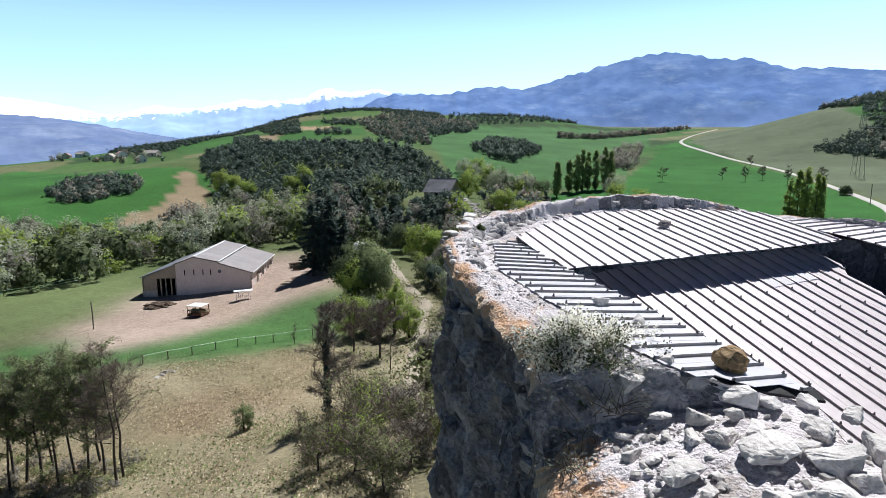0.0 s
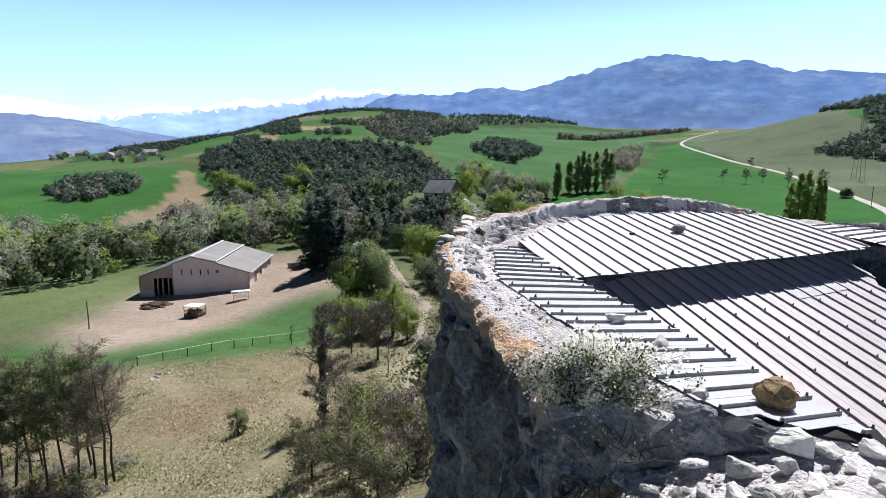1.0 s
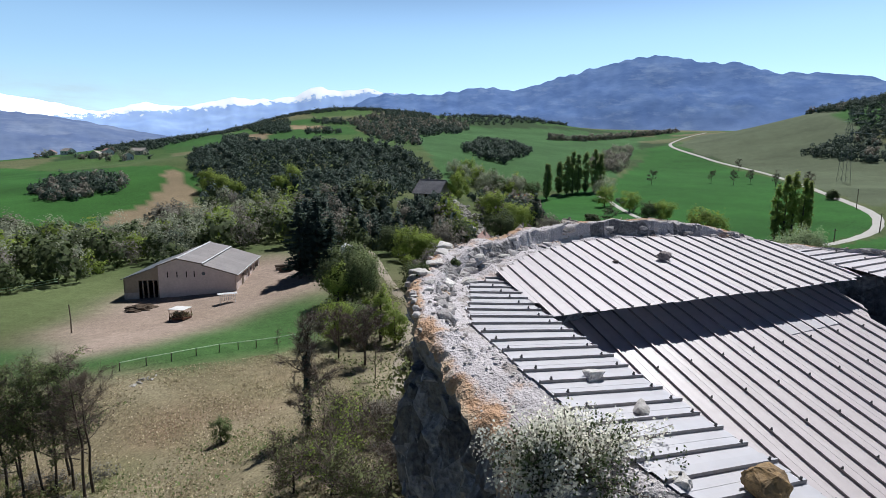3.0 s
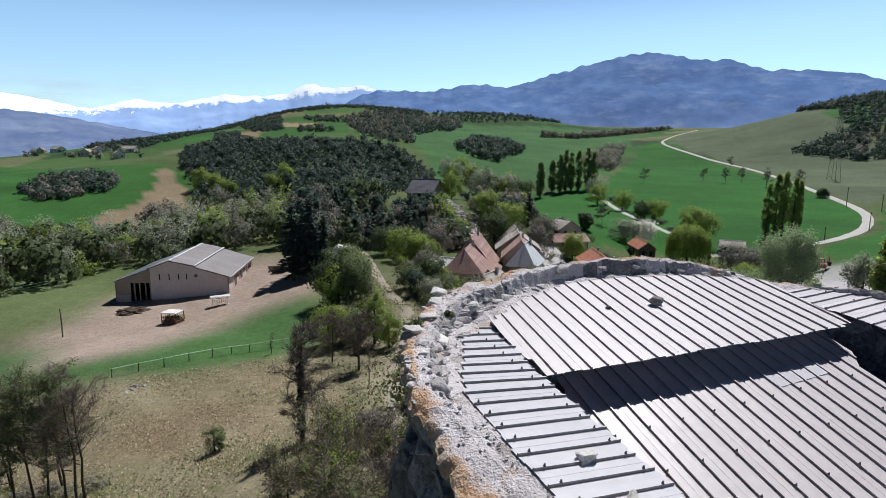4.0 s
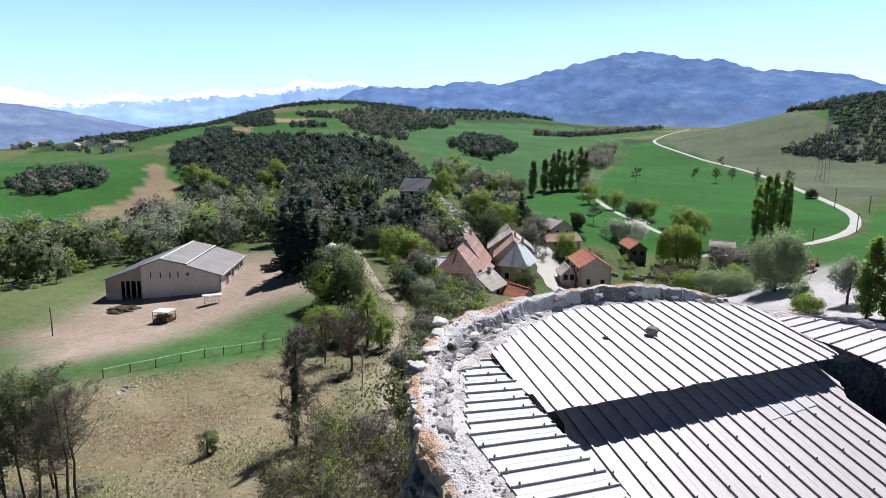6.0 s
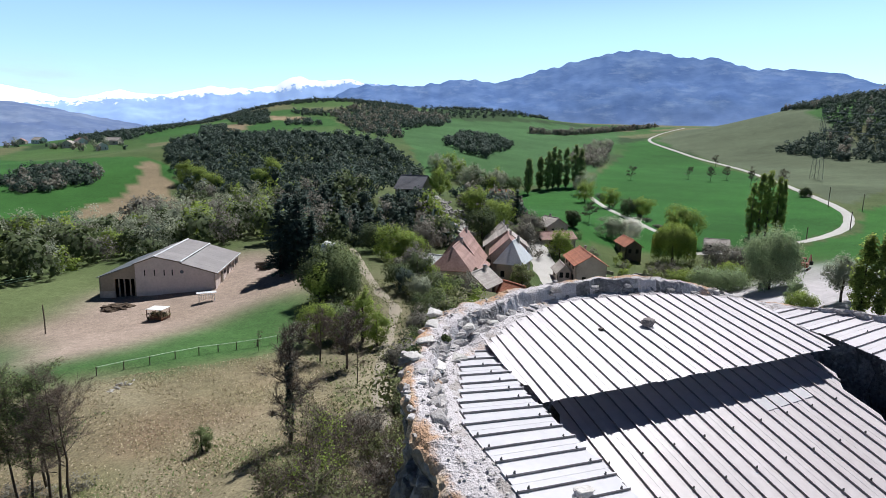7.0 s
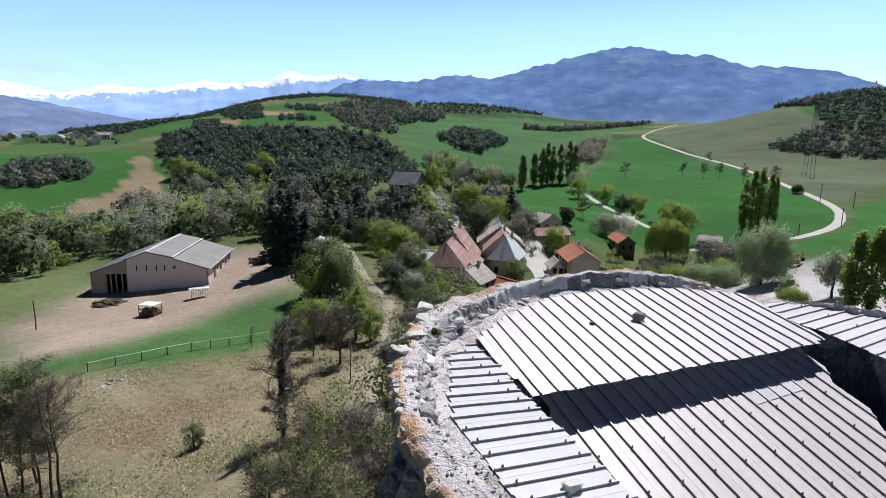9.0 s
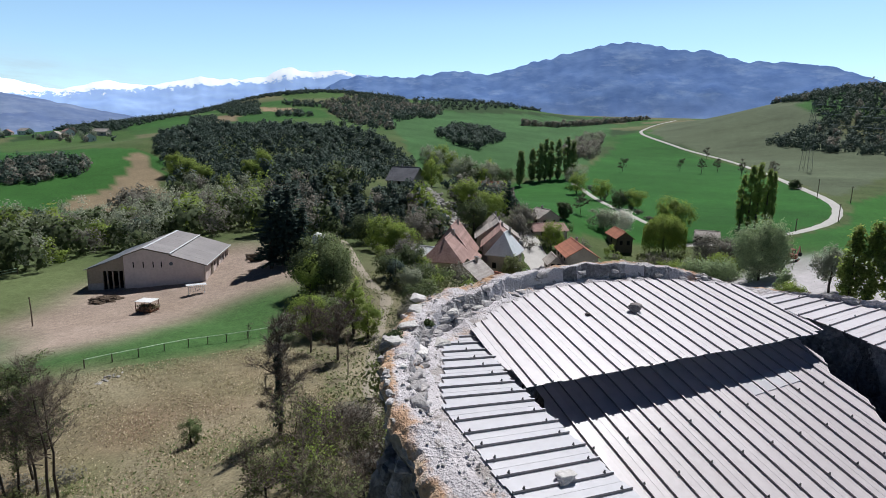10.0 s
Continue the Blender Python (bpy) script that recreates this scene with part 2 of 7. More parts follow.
add_lichen(M_MORTAR, (0.36, 0.32, 0.3), 3.2, 0.57, 0.63)
edge_lichen(M_MORTAR, (0.52, 0.285, 0.125), 1.5, 0.59, 0.71)
edge_lichen(M_MORTAR, (0.47, 0.39, 0.29), 3.5, 0.68, 0.84)
stone_cells(M_STONE, 3.2, 0.55)
stone_cells(M_LEDGE, 4.5, 0.4)
add_lichen(M_STONE, (0.24, 0.22, 0.2), 1.7, 0.56, 0.66)
# pale specks stand for bits of lit mortar on the face
add_lichen(M_STONE, (0.42, 0.41, 0.42), 4.5, 0.6, 0.66)
M_ROCK = mat("pale_rock", (0.68, 0.65, 0.63), (0.42, 0.4, 0.385), 0.9, scale=5, fine=30, bump=0.7, spread=0.2, bumpscale=0.02)
M_OCHRE = mat("ochre_rock", (0.36, 0.23, 0.1), (0.12, 0.085, 0.05), 0.8, scale=5, fine=30, bump=0.5, bumpscale=0.015)
M_SHEET = mat("coated_sheet", (0.63, 0.59, 0.615), (0.55, 0.51, 0.533), 0.42, 0.0, scale=0.9, fine=9, bump=0.04, spread=0.06)
M_SHEET_LOW = mat("weathered_sheet", (0.615, 0.562, 0.583), (0.52, 0.472, 0.49), 0.45, 0.0, scale=0.9, fine=9, bump=0.04, spread=0.07)
M_SHEET_GREY = mat("galvanised_sheet", (0.6, 0.588, 0.625), (0.52, 0.508, 0.54), 0.38, 0.0, scale=0.8, fine=8, bump=0.04, spread=0.06)
# darker copy of the sheet, shade of the rib sides put into its colour
M_RIB_SHADE = mat("shaded_rib_side", (0.3, 0.28, 0.28), (0.2, 0.185, 0.19), 0.55, 0.0, scale=1.5, fine=14, bump=0.05)
M_BOLT = mat("bolt_steel", (0.12, 0.12, 0.13), (0.06, 0.06, 0.06), 0.5, 0.6, bump=0)
M_GAP_SHADE = mat("black_gap_shade", (0.02, 0.02, 0.022), (0.01, 0.01, 0.011), 0.8, bump=0.1)
M_BARN = mat("barn_render", (0.74, 0.64, 0.6), (0.6, 0.51, 0.48), 0.9, scale=0.3, fine=3, bump=0.1)
M_BARN_ROOF = mat("fibre_cement", (0.27, 0.25, 0.25), (0.2, 0.185, 0.19), 0.8, scale=0.4, fine=4, bump=0.2, spread=0.06)
M_DARK = mat("dark_opening", (0.012, 0.011, 0.011), (0.006, 0.006, 0.006), 0.9, bump=0)
M_WOOD = mat("weathered_wood", (0.2, 0.16, 0.12), (0.1, 0.08, 0.06), 0.9, scale=3, fine=25, bump=0.4)
M_HOUSE = mat("house_render", (0.6, 0.52, 0.47), (0.42, 0.355, 0.315), 0.95, scale=0.5, fine=4, bump=0.2, spread=0.12)
M_TILE_RED = mat("red_tiles", (0.44, 0.17, 0.1), (0.27, 0.105, 0.07), 0.9, scale=0.5, fine=3, bump=0.5, spread=0.14, bumpscale=0.05)
M_TILE_ROSE = mat("faded_rose_tiles", (0.42, 0.27, 0.24), (0.26, 0.155, 0.135), 0.9, scale=0.5, fine=3, bump=0.5, spread=0.16, bumpscale=0.05)
M_TILE_GREY = mat("grey_tiles", (0.46, 0.41, 0.38), (0.27, 0.235, 0.22), 0.85, scale=0.5, fine=3, bump=0.4, spread=0.16, bumpscale=0.05)
M_SLATE = mat("blue_slate", (0.15, 0.15, 0.175), (0.09, 0.09, 0.105), 0.7, scale=0.6, fine=5, bump=0.3, spread=0.1, bumpscale=0.03)
M_TIN = mat("pale_tin", (0.72, 0.73, 0.75), (0.55, 0.56, 0.58), 0.5, 0.1, scale=0.5, fine=4, bump=0.1)
M_BARK = mat("bark", (0.085, 0.068, 0.055), (0.035, 0.028, 0.024), 0.95, scale=6, fine=30, bump=0.8, bumpscale=0.02)
M_TWIG = mat("bare_twigs", (0.2, 0.155, 0.125), (0.09, 0.07, 0.058), 0.95, scale=2, fine=15, bump=0.0, island=0.4)
# needle green pushed to blue for distance haze; near conifers share it
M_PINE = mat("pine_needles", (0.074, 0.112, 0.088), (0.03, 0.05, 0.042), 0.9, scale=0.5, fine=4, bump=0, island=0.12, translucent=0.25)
M_PINE_NEAR = mat("young_pine_needles", (0.201, 0.250, 0.098), (0.085, 0.116, 0.049), 0.9, scale=0.8, fine=5, bump=0, island=0.4, translucent=0.35)
M_OAK = mat("dark_leaves", (0.12, 0.155, 0.062), (0.052, 0.074, 0.035), 0.9, scale=0.4, fine=3, bump=0, island=0.28, translucent=0.36)
# far copy of the dark leaves with air haze put into its colour
M_OAK_FAR = mat("haze_tinted_far_leaves", (0.086, 0.124, 0.096), (0.04, 0.061, 0.05), 0.9, scale=0.4, fine=3, bump=0, island=0.12, translucent=0.3)
M_SCRUB = mat("olive_scrub", (0.22, 0.245, 0.1), (0.115, 0.135, 0.058), 0.9, scale=0.5, fine=4, bump=0, island=0.3, translucent=0.42)
M_SPRING = mat("spring_leaves", (0.3, 0.38, 0.075), (0.165, 0.235, 0.052), 0.85, scale=0.5, fine=4, bump=0, island=0.28, translucent=0.55)
M_SILVER = mat("silvery_leaves", (0.37, 0.4, 0.29), (0.23, 0.255, 0.18), 0.9, scale=0.5, fine=4, bump=0, island=0.16, translucent=0.42)
M_BLOSSOM = mat("white_blossom", (0.88, 0.87, 0.8), (0.74, 0.72, 0.6), 0.9, scale=2, fine=12, bump=0, island=0.2, translucent=0.35)
M_GREYWOOD = mat("grey_brown_crowns", (0.26, 0.245, 0.205), (0.145, 0.137, 0.114), 0.95, scale=0.4, fine=3, bump=0, island=0.26, translucent=0.35)
M_ROAD = mat("pale_gravel_road", (0.5, 0.48, 0.46), (0.4, 0.38, 0.36), 0.95, scale=0.3, fine=3, bump=0.2)
M_FENCE = mat("green_white_rail", (0.55, 0.72, 0.5), (0.45, 0.6, 0.4), 0.8, bump=0.1)
M_CRAG = mat("grey_limestone", (0.42, 0.4, 0.38), (0.22, 0.21, 0.2), 0.92, scale=1.5, fine=9, bump=0.7, spread=0.3, bumpscale=0.06)
M_GRASS = mat("dry_grass", (0.34, 0.295, 0.18), (0.19, 0.165, 0.095), 0.95, scale=0.4, fine=3, bump=0, island=0.45, translucent=0.4)
M_RUST = mat("rusty_machine", (0.24, 0.11, 0.06), (0.08, 0.05, 0.04), 0.8, scale=2, fine=10, bump=0.3)
M_WHITE = mat("white_sheet", (0.75, 0.75, 0.74), (0.62, 0.62, 0.62), 0.7, scale=1, fine=8, bump=0.1)

# ---- building blocks ----


def mesh_of(name, verts, faces, material, smooth=False):
    me = bpy.data.meshes.new(name)
    me.from_pydata([tuple(v) for v in verts], [], [tuple(f) for f in faces])
    me.materials.append(material)
    if smooth:
        me.polygons.foreach_set("use_smooth", [True] * len(me.polygons))
    me.update()
    return me


def quads_mesh(name, v, material, centre=None, round_n=None):
    """A mesh of loose quads from an array (n, 4, 3); leaves round a centre take the soft shading of their crown."""
    n = len(v)
    if centre is not None or round_n is not None:
        out = round_n if round_n is not None else crown_normals(v, centre)
        face = np.cross(v[:, 1] - v[:, 0], v[:, 3] - v[:, 0])
        flip = (face * out).sum(1) < 0
        v = v.copy()
        v[flip] = v[flip][:, ::-1]
    me = bpy.data.meshes.new(name)
    me.vertices.add(n * 4)
    me.vertices.foreach_set("co", np.ascontiguousarray(v, dtype=np.float32).ravel())
    me.loops.add(n * 4)
    me.loops.foreach_set("vertex_index", np.arange(n * 4, dtype=np.int32))
    me.polygons.add(n)
    me.polygons.foreach_set("loop_start", np.arange(0, n * 4, 4, dtype=np.int32))
    me.materials.append(material)
    me.update(calc_edges=True)
    if centre is not None or round_n is not None:
        me.polygons.foreach_set("use_smooth", np.ones(n, bool))
        me.normals_split_custom_set_from_vertices(np.repeat(out, 4, 0).astype(np.float32))
    return me


def crown_normals(v, centre=None, tilt=0.6):
    """Ways out of a crown, leaf by leaf, softened by the leaf's own tilt."""
    c = v.mean(1)
    mid = c.mean(0) if centre is None else np.array(centre)
    out = (c - mid) / np.maximum(c.std(0), 0.05)
    out /= np.maximum(np.linalg.norm(out, axis=1, keepdims=True), 1e-6)
    face = np.cross(v[:, 1] - v[:, 0], v[:, 3] - v[:, 0])
    face /= np.maximum(np.linalg.norm(face, axis=1, keepdims=True), 1e-9)
    face *= np.sign((face * out).sum(1, keepdims=True) + 1e-9)
    q = out + tilt * face + [0, 0, 0.5]
    return q / np.maximum(np.linalg.norm(q, axis=1, keepdims=True), 1e-6)


def part(name, bm_or_mesh, material, parent, label=""):
    if isinstance(bm_or_mesh, bmesh.types.BMesh):
        me = bpy.data.meshes.new(name)
        bm_or_mesh.to_mesh(me)
        bm_or_mesh.free()
        me.materials.append(material)
    else:
        me = bm_or_mesh
    ob = new(name, me)
    if parent is not None:
        ob.parent = parent
    if label:
        ob["label"] = label
    return ob


def thing(name, place, label, category, group="", kind="", rz=0.0):
    e = new(name)
    e.empty_display_size = 0.3
    e.matrix_basis = pose(*place, 0, 0, rz)
    return tagged(e, label, category, group, kind)


def box(bm, lo, hi, taper=0.0, bevel=0.0):
    c = [(a + b) / 2 for a, b in zip(lo, hi)]
    s = [b - a for a, b in zip(lo, hi)]
    r = bmesh.ops.create_cube(bm, size=1.0, matrix=Matrix.Translation(c) @ Matrix.Diagonal((*s, 1)))
    if bevel:
        bmesh.ops.bevel(bm, geom=list({e for v in r["verts"] for e in v.link_edges}), offset=bevel, segments=1, affect="EDGES")
    return r["verts"]


def box_bm(lo, hi, bevel=0.0):
    bm = bmesh.new()
    box(bm, lo, hi, bevel=bevel)
    return bm


def tube(points, radii, sides=6):
    """Verts and faces of a tapered tube along points."""
    vs, fs = [], []
    pts = [Vector(p) for p in points]
    for i, p in enumerate(pts):
        d = (pts[min(i + 1, len(pts) - 1)] - pts[max(i - 1, 0)]).normalized()
        a = d.orthogonal().normalized()
        b = d.cross(a)
        for k in range(sides):
            w = 2 * math.pi * k / sides
            vs.append(p + (a * math.cos(w) + b * math.sin(w)) * radii[i])
    for i in range(len(pts) - 1):
        for k in range(sides):
            fs.append((i * sides + k, i * sides + (k + 1) % sides, (i + 1) * sides + (k + 1) % sides, (i + 1) * sides + k))
    return vs, fs


def join_tubes(tubes):
    vs, fs = [], []
    for v, f in tubes:
        o = len(vs)
        vs += v
        fs += [tuple(i + o for i in q) for q in f]
    return vs, fs


def rock_mesh(name, rng, size, material, points=15, rough=0.05, worn=False, fine=0):
    """An angular, broken stone: the hull of scattered points, its edges slightly worn."""
    bm = bmesh.new()
    for _ in range(points):
        p = Vector((rng.uniform(-1, 1), rng.uniform(-1, 1), rng.uniform(-1, 1)))
        k = p.length if worn else max(abs(c) for c in p) or 1.0
        p *= rng.uniform(0.75, 1.0) / k
        bm.verts.new((p.x * size[0], p.y * size[1], p.z * size[2]))
    r = bmesh.ops.convex_hull(bm, input=bm.verts[:])
    bmesh.ops.delete(bm, geom=[v for v in bm.verts if not v.link_faces], context="VERTS")
    bmesh.ops.bevel(bm, geom=bm.edges[:], offset=0.06, segments=1, affect="EDGES", clamp_overlap=True)
    bmesh.ops.triangulate(bm, faces=bm.faces[:])
    off = Vector((rng.uniform(0, 50), rng.uniform(0, 50), rng.uniform(0, 50)))
    if fine:
        bmesh.ops.subdivide_edges(bm, edges=bm.edges[:], cuts=fine, use_grid_fill=True)
        for _ in range(2):
            bmesh.ops.smooth_vert(bm, verts=bm.verts[:], factor=0.35, use_axis_x=True, use_axis_y=True, use_axis_z=True)
        for v in bm.verts:
            v.co *= 1 + 0.1 * noise.fractal(v.co * 2.6 + off, 0.8, 2.0, 4) + 0.05 * (noise.voronoi(v.co * 4.0 + off)[0][1] - noise.voronoi(v.co * 4.0 + off)[0][0])
    for v in bm.verts:
        v.co += v.co.normalized() * rough * noise.noise(v.co * 3.1 + off)
    me = bpy.data.meshes.new(name)
    bm.to_mesh(me)
    bm.free()
    me.materials.append(material)
    return me


# ---- ground ----
HILLS_NEAR = [
    (6, 10, 14, 8.0), (0, 34, 16, 4.5), (-22, 50, 22, -4.7), (30, 50, 26, 1.9), (-42, 95, 26, -0.9), (-15, 105, 26, -0.2),
    (15, 90, 22, 5.9), (45, 105, 30, -12.4), (95, 85, 40, 7.2), (5, 165, 36, 12.7), (60, 180, 45, 2.8), (120, 170, 50, -4.4),
    (-60, 190, 60, -6.0), (-150, 230, 80, -5.4), (-27, 56, 13, 5.0), (80, 142, 24, -7.6), (-2, 146, 14, -8.2), (20, 102, 9, -2.2),
]
HILLS_FAR = [
    (40, 290, 70, -10.1), (160, 280, 80, 2.0), (280, 240, 100, 3.2), (-80, 360, 90, 18.1), (80, 430, 110, 6.9), (260, 420, 120, -10.9),
    (-220, 450, 150, -3.1), (430, 420, 150, 18.6), (380, 640, 160, -13.6), (130, 700, 200, 19.0), (-80, 650, 160, 22.3), (-350, 800, 260, 14.2),
    (50, 1050, 260, 23.5), (640, 620, 220, 24.5), (620, 950, 300, 47.0), (300, 1250, 320, 42.5), (-105, 1010, 150, 40), (510, 510, 120, 45), (-180, 930, 100, 14), (-10, 990, 120, 10), (-20, 268, 24, 6.5), (-50, 296, 18, -4.0), (300, 1330, 130, 22), (-290, 700, 90, 8), (185, 905, 75, 14),
]


def height_np(x, y):
    z = np.zeros_like(x, dtype=float)
    for cx, cy, r, a in HILLS_NEAR + HILLS_FAR:
        z += a * np.exp(-((x - cx) ** 2 + (y - cy) ** 2) / (2 * r * r))
    return z


def height(x, y):
    return float(height_np(np.array([x], float), np.array([y], float))[0])


def wobble(x, y, s):
    """Cheap smooth pseudo-noise in [-1, 1]."""
    return (np.sin(x / s + 1.7 * np.sin(y / s * 0.7)) + np.sin(y / s * 1.3 + 1.3 * np.sin(x / s * 0.9 + 2)) + np.sin((x + y) / s * 2.1 + 0.6)) / 3


def inside(x, y, poly):
    c = np.zeros(x.shape, bool)
    for (x0, y0), (x1, y1) in zip(poly, poly[1:] + poly[:1]):
        if y0 == y1:
            continue
        c ^= ((y0 > y) != (y1 > y)) & (x < (x1 - x0) * (y - y0) / (y1 - y0) + x0)
    return c


FIELDS = {
    "right_field": [(298, 579), (410, 714), (520, 760), (470, 560), (412, 504), (371, 409), (344, 336), (300, 280), (190, 205), (209, 253), (258, 365), (274, 463)],
    "centre": [(15, 566), (40, 720), (260, 820), (338, 749), (146, 361), (98, 305), (79, 308), (60, 329), (29, 318)],
    "right_meadow": [(67, 284), (97, 302), (135, 333), (266, 571), (290, 585), (266, 460), (243, 345), (197, 240), (179, 195), (160, 171), (125, 148), (105, 150), (70, 158), (51, 154), (40, 200)],
    "low_right": [(116, 137), (155, 160), (186, 192), (300, 250), (320, 120), (120, 60), (86, 94)],
    "left_field": [(-330, 500), (-172, 351), (-125, 325), (-99, 291), (-91, 276), (-86, 215), (-99, 204), (-150, 185), (-300, 230)],
    "tan_patch": [(-123, 313), (-109, 303), (-101, 279), (-92, 272), (-86, 250), (-72, 220), (-84, 206), (-106, 212), (-112, 230), (-105, 243), (-108, 272)],
    "ridge_tan": [(-143, 768), (-90, 722), (-83, 668), (-129, 695)],
    "ridge_low": [(-185, 675), (-145, 660), (-133, 590), (-170, 590)],
    "pasture": [(-90, 70), (-90, 120), (-61, 113), (-53, 120), (-46, 100), (-45, 86), (-46, 78), (-60, 55)],
    "paddock": [(-60, 50), (-44, 72), (-24, 66), (-19, 78), (-10, 89), (-7, 75), (-7, 63), (-23.3, 53.9)],
    "yard": [(-45, 99), (-32, 108), (-28, 125), (-22, 121), (-12, 108), (-7, 92), (-13, 88), (-19, 79), (-24, 67), (-26.6, 61), (-33, 58), (-43, 74), (-44, 87)],
    "dry": [(-45, 45), (-23.1, 53.6), (-8, 62), (-2.8, 55), (-0.6, 42.7), (-0.5, 20), (-20, 15), (-50, 25)],
    "bare": [(2.7, 34.5), (4.4, 49.7), (4.2, 58), (5.2, 70), (6, 78), (3.6, 78), (2.6, 68), (0.7, 57), (0.4, 50), (1.2, 40)],
    "gravel": [(90, 112), (95, 108), (88, 84), (74, 60), (58, 60), (52, 84), (61, 105), (72, 106), (77, 99), (81, 92), (85, 103)],
}
SOIL = {
    "right_field": (0.1, 0.122, 0.075), "centre": (0.058, 0.13, 0.046), "right_meadow": (0.034, 0.115, 0.024), "low_right": (0.038, 0.12, 0.024),
    "left_field": (0.042, 0.12, 0.028), "tan_patch": (0.235, 0.185, 0.12), "ridge_tan": (0.27, 0.2, 0.13), "ridge_low": (0.22, 0.17, 0.11), "pasture": (0.11, 0.14, 0.06), "paddock": (0.06, 0.125, 0.04),
    "yard": (0.35, 0.275, 0.23), "dry": (0.235, 0.202, 0.128), "bare": (0.28, 0.245, 0.17), "gravel": (0.5, 0.47, 0.485),
}


def build_ground():
    cx, cy = 6.0, 7.0
    az = np.radians(np.concatenate([np.arange(-62, 66, 0.48), np.arange(66, 298, 4.0)]))
    rr = 2.0 * np.exp(np.linspace(0, math.log(4800 / 2.0), 310))
    A, R = np.meshgrid(az, rr)
    X, Y = cx + R * np.sin(A), cy + R * np.cos(A)
    Z = height_np(X, Y) + 0.10 * wobble(X, Y, 1.9) * np.minimum(1, 60 / R) + 0.06 * wobble(Y, X, 0.7) * np.minimum(1, 40 / R)
    col = np.empty(X.shape + (4,), np.float32)
    col[..., 3] = 1
    w = wobble(X, Y, 9.0)
    col[..., 0], col[..., 1], col[..., 2] = 0.085 + 0.025 * w, 0.11 + 0.015 * w, 0.045 + 0.012 * w
    near = np.clip((110 - R) / 50, 0, 1)
    for i, c in enumerate((0.15, 0.135, 0.085)):
        col[..., i] = col[..., i] * (1 - near) + c * (1 + 0.2 * w) * near
    far = np.clip((R - 320) / 260, 0, 1)
    # patchwork of far fields: strips of different crops
    pu, pv = (X * 0.92 + Y * 0.39) / 105 + 0.25 * wobble(X, Y, 140), (Y * 0.92 - X * 0.39) / 62 + 0.2 * wobble(Y, X, 120)
    key = np.abs(np.sin(np.floor(pu) * 12.9898 + np.floor(pv) * 78.233) * 43758.5453) % 1.0
    crops = np.array([(0.07, 0.13, 0.04), (0.045, 0.115, 0.03), (0.13, 0.14, 0.07), (0.16, 0.15, 0.085), (0.04, 0.075, 0.03), (0.055, 0.12, 0.035)])
    tint = crops[np.minimum((key * 6).astype(int), 5)]
    for i in range(3):
        col[..., i] = col[..., i] * (1 - far) + tint[..., i] * far
    jx, jy = X + 0.03 * np.minimum(R, 60) * wobble(X, Y, 5.0), Y + 0.03 * np.minimum(R, 60) * wobble(Y, X, 4.0)
    for k, poly in FIELDS.items():
        hit = inside(jx, jy, poly)
        c = SOIL[k]
        v = wobble(X, Y, 13.0)
        if k == "dry":
            g = np.clip(wobble(X, Y, 3.1) * 0.9 + wobble(Y, X, 8) * 0.6, 0, 1)
            rust = np.clip(wobble(Y + 7, X - 3, 5.3) * 1.1 + wobble(X, Y, 1.7) * 0.5 - 0.1, 0, 1)
            pale = np.clip(wobble(X - 11, Y + 5, 3.7) * 1.1 + wobble(Y, X, 1.3) * 0.6 - 0.1, 0, 1)
            for i, (cc, rr_, pp) in enumerate(zip((0.12, 0.16, 0.05), (0.25, 0.168, 0.118), (0.33, 0.292, 0.2))):
                base = c[i] * (1 + 0.12 * v)
                base = base + (rr_ - base) * 0.9 * rust
                base = base + (pp - base) * 0.85 * pale
                col[..., i][hit] = (base * (1 - g) + cc * g)[hit]
        elif k == "yard":
            g = np.clip(wobble(X, Y, 2.3) * 0.5 + wobble(Y, X, 6) * 0.4, 0, 1)
            for i, cc in enumerate((0.22, 0.17, 0.12)):
                col[..., i][hit] = (c[i] * (1 + 0.08 * v) * (1 - g) + cc * g)[hit]
        else:
            for i in range(3):
                col[..., i][hit] = (c[i] * (1 + 0.14 * v))[hit]
    # worn, blurred borders between the near plots
    soft = col[..., :3].copy()
    for _ in range(2):
        soft = sum(np.roll(soft, k, 1) for k in range(-4, 5)) / 9
        soft = sum(np.roll(soft, k, 0) for k in range(-1, 2)) / 3
    blend = (np.clip((170 - R) / 40, 0, 1) * np.clip((R - 20) / 10, 0, 1))[..., None]
    col[..., :3] = col[..., :3] * (1 - blend) + soft * blend
    nr, na = X.shape
    idx = np.arange(nr * na).reshape(nr, na)
    a, b = idx[:-1, :], idx[1:, :]
    f = np.stack([a, np.roll(a, -1, 1), np.roll(b, -1, 1), b], -1).reshape(-1, 4)
    me = bpy.data.meshes.new("ground")
    me.vertices.add(nr * na)
    me.vertices.foreach_set("co", np.stack([X, Y, Z], -1).astype(np.float32).ravel())
    me.loops.add(f.size)
    me.loops.foreach_set("vertex_index", f[:, ::-1].astype(np.int32).ravel())
    me.polygons.add(len(f))
    me.polygons.foreach_set("loop_start", np.arange(0, f.size, 4, dtype=np.int32))
    me.polygons.foreach_set("use_smooth", np.ones(len(f), bool))
    att = me.attributes.new("soil", "FLOAT_COLOR", "POINT")
    att.data.foreach_set("color", col.ravel())
    me.materials.append(M_GROUND)
    me.update(calc_edges=True)
    me.validate()
    return tagged(new("ground", me), "hilly ground of green fields, dry slope and bare yard", "ground", kind="structure")


build_ground()


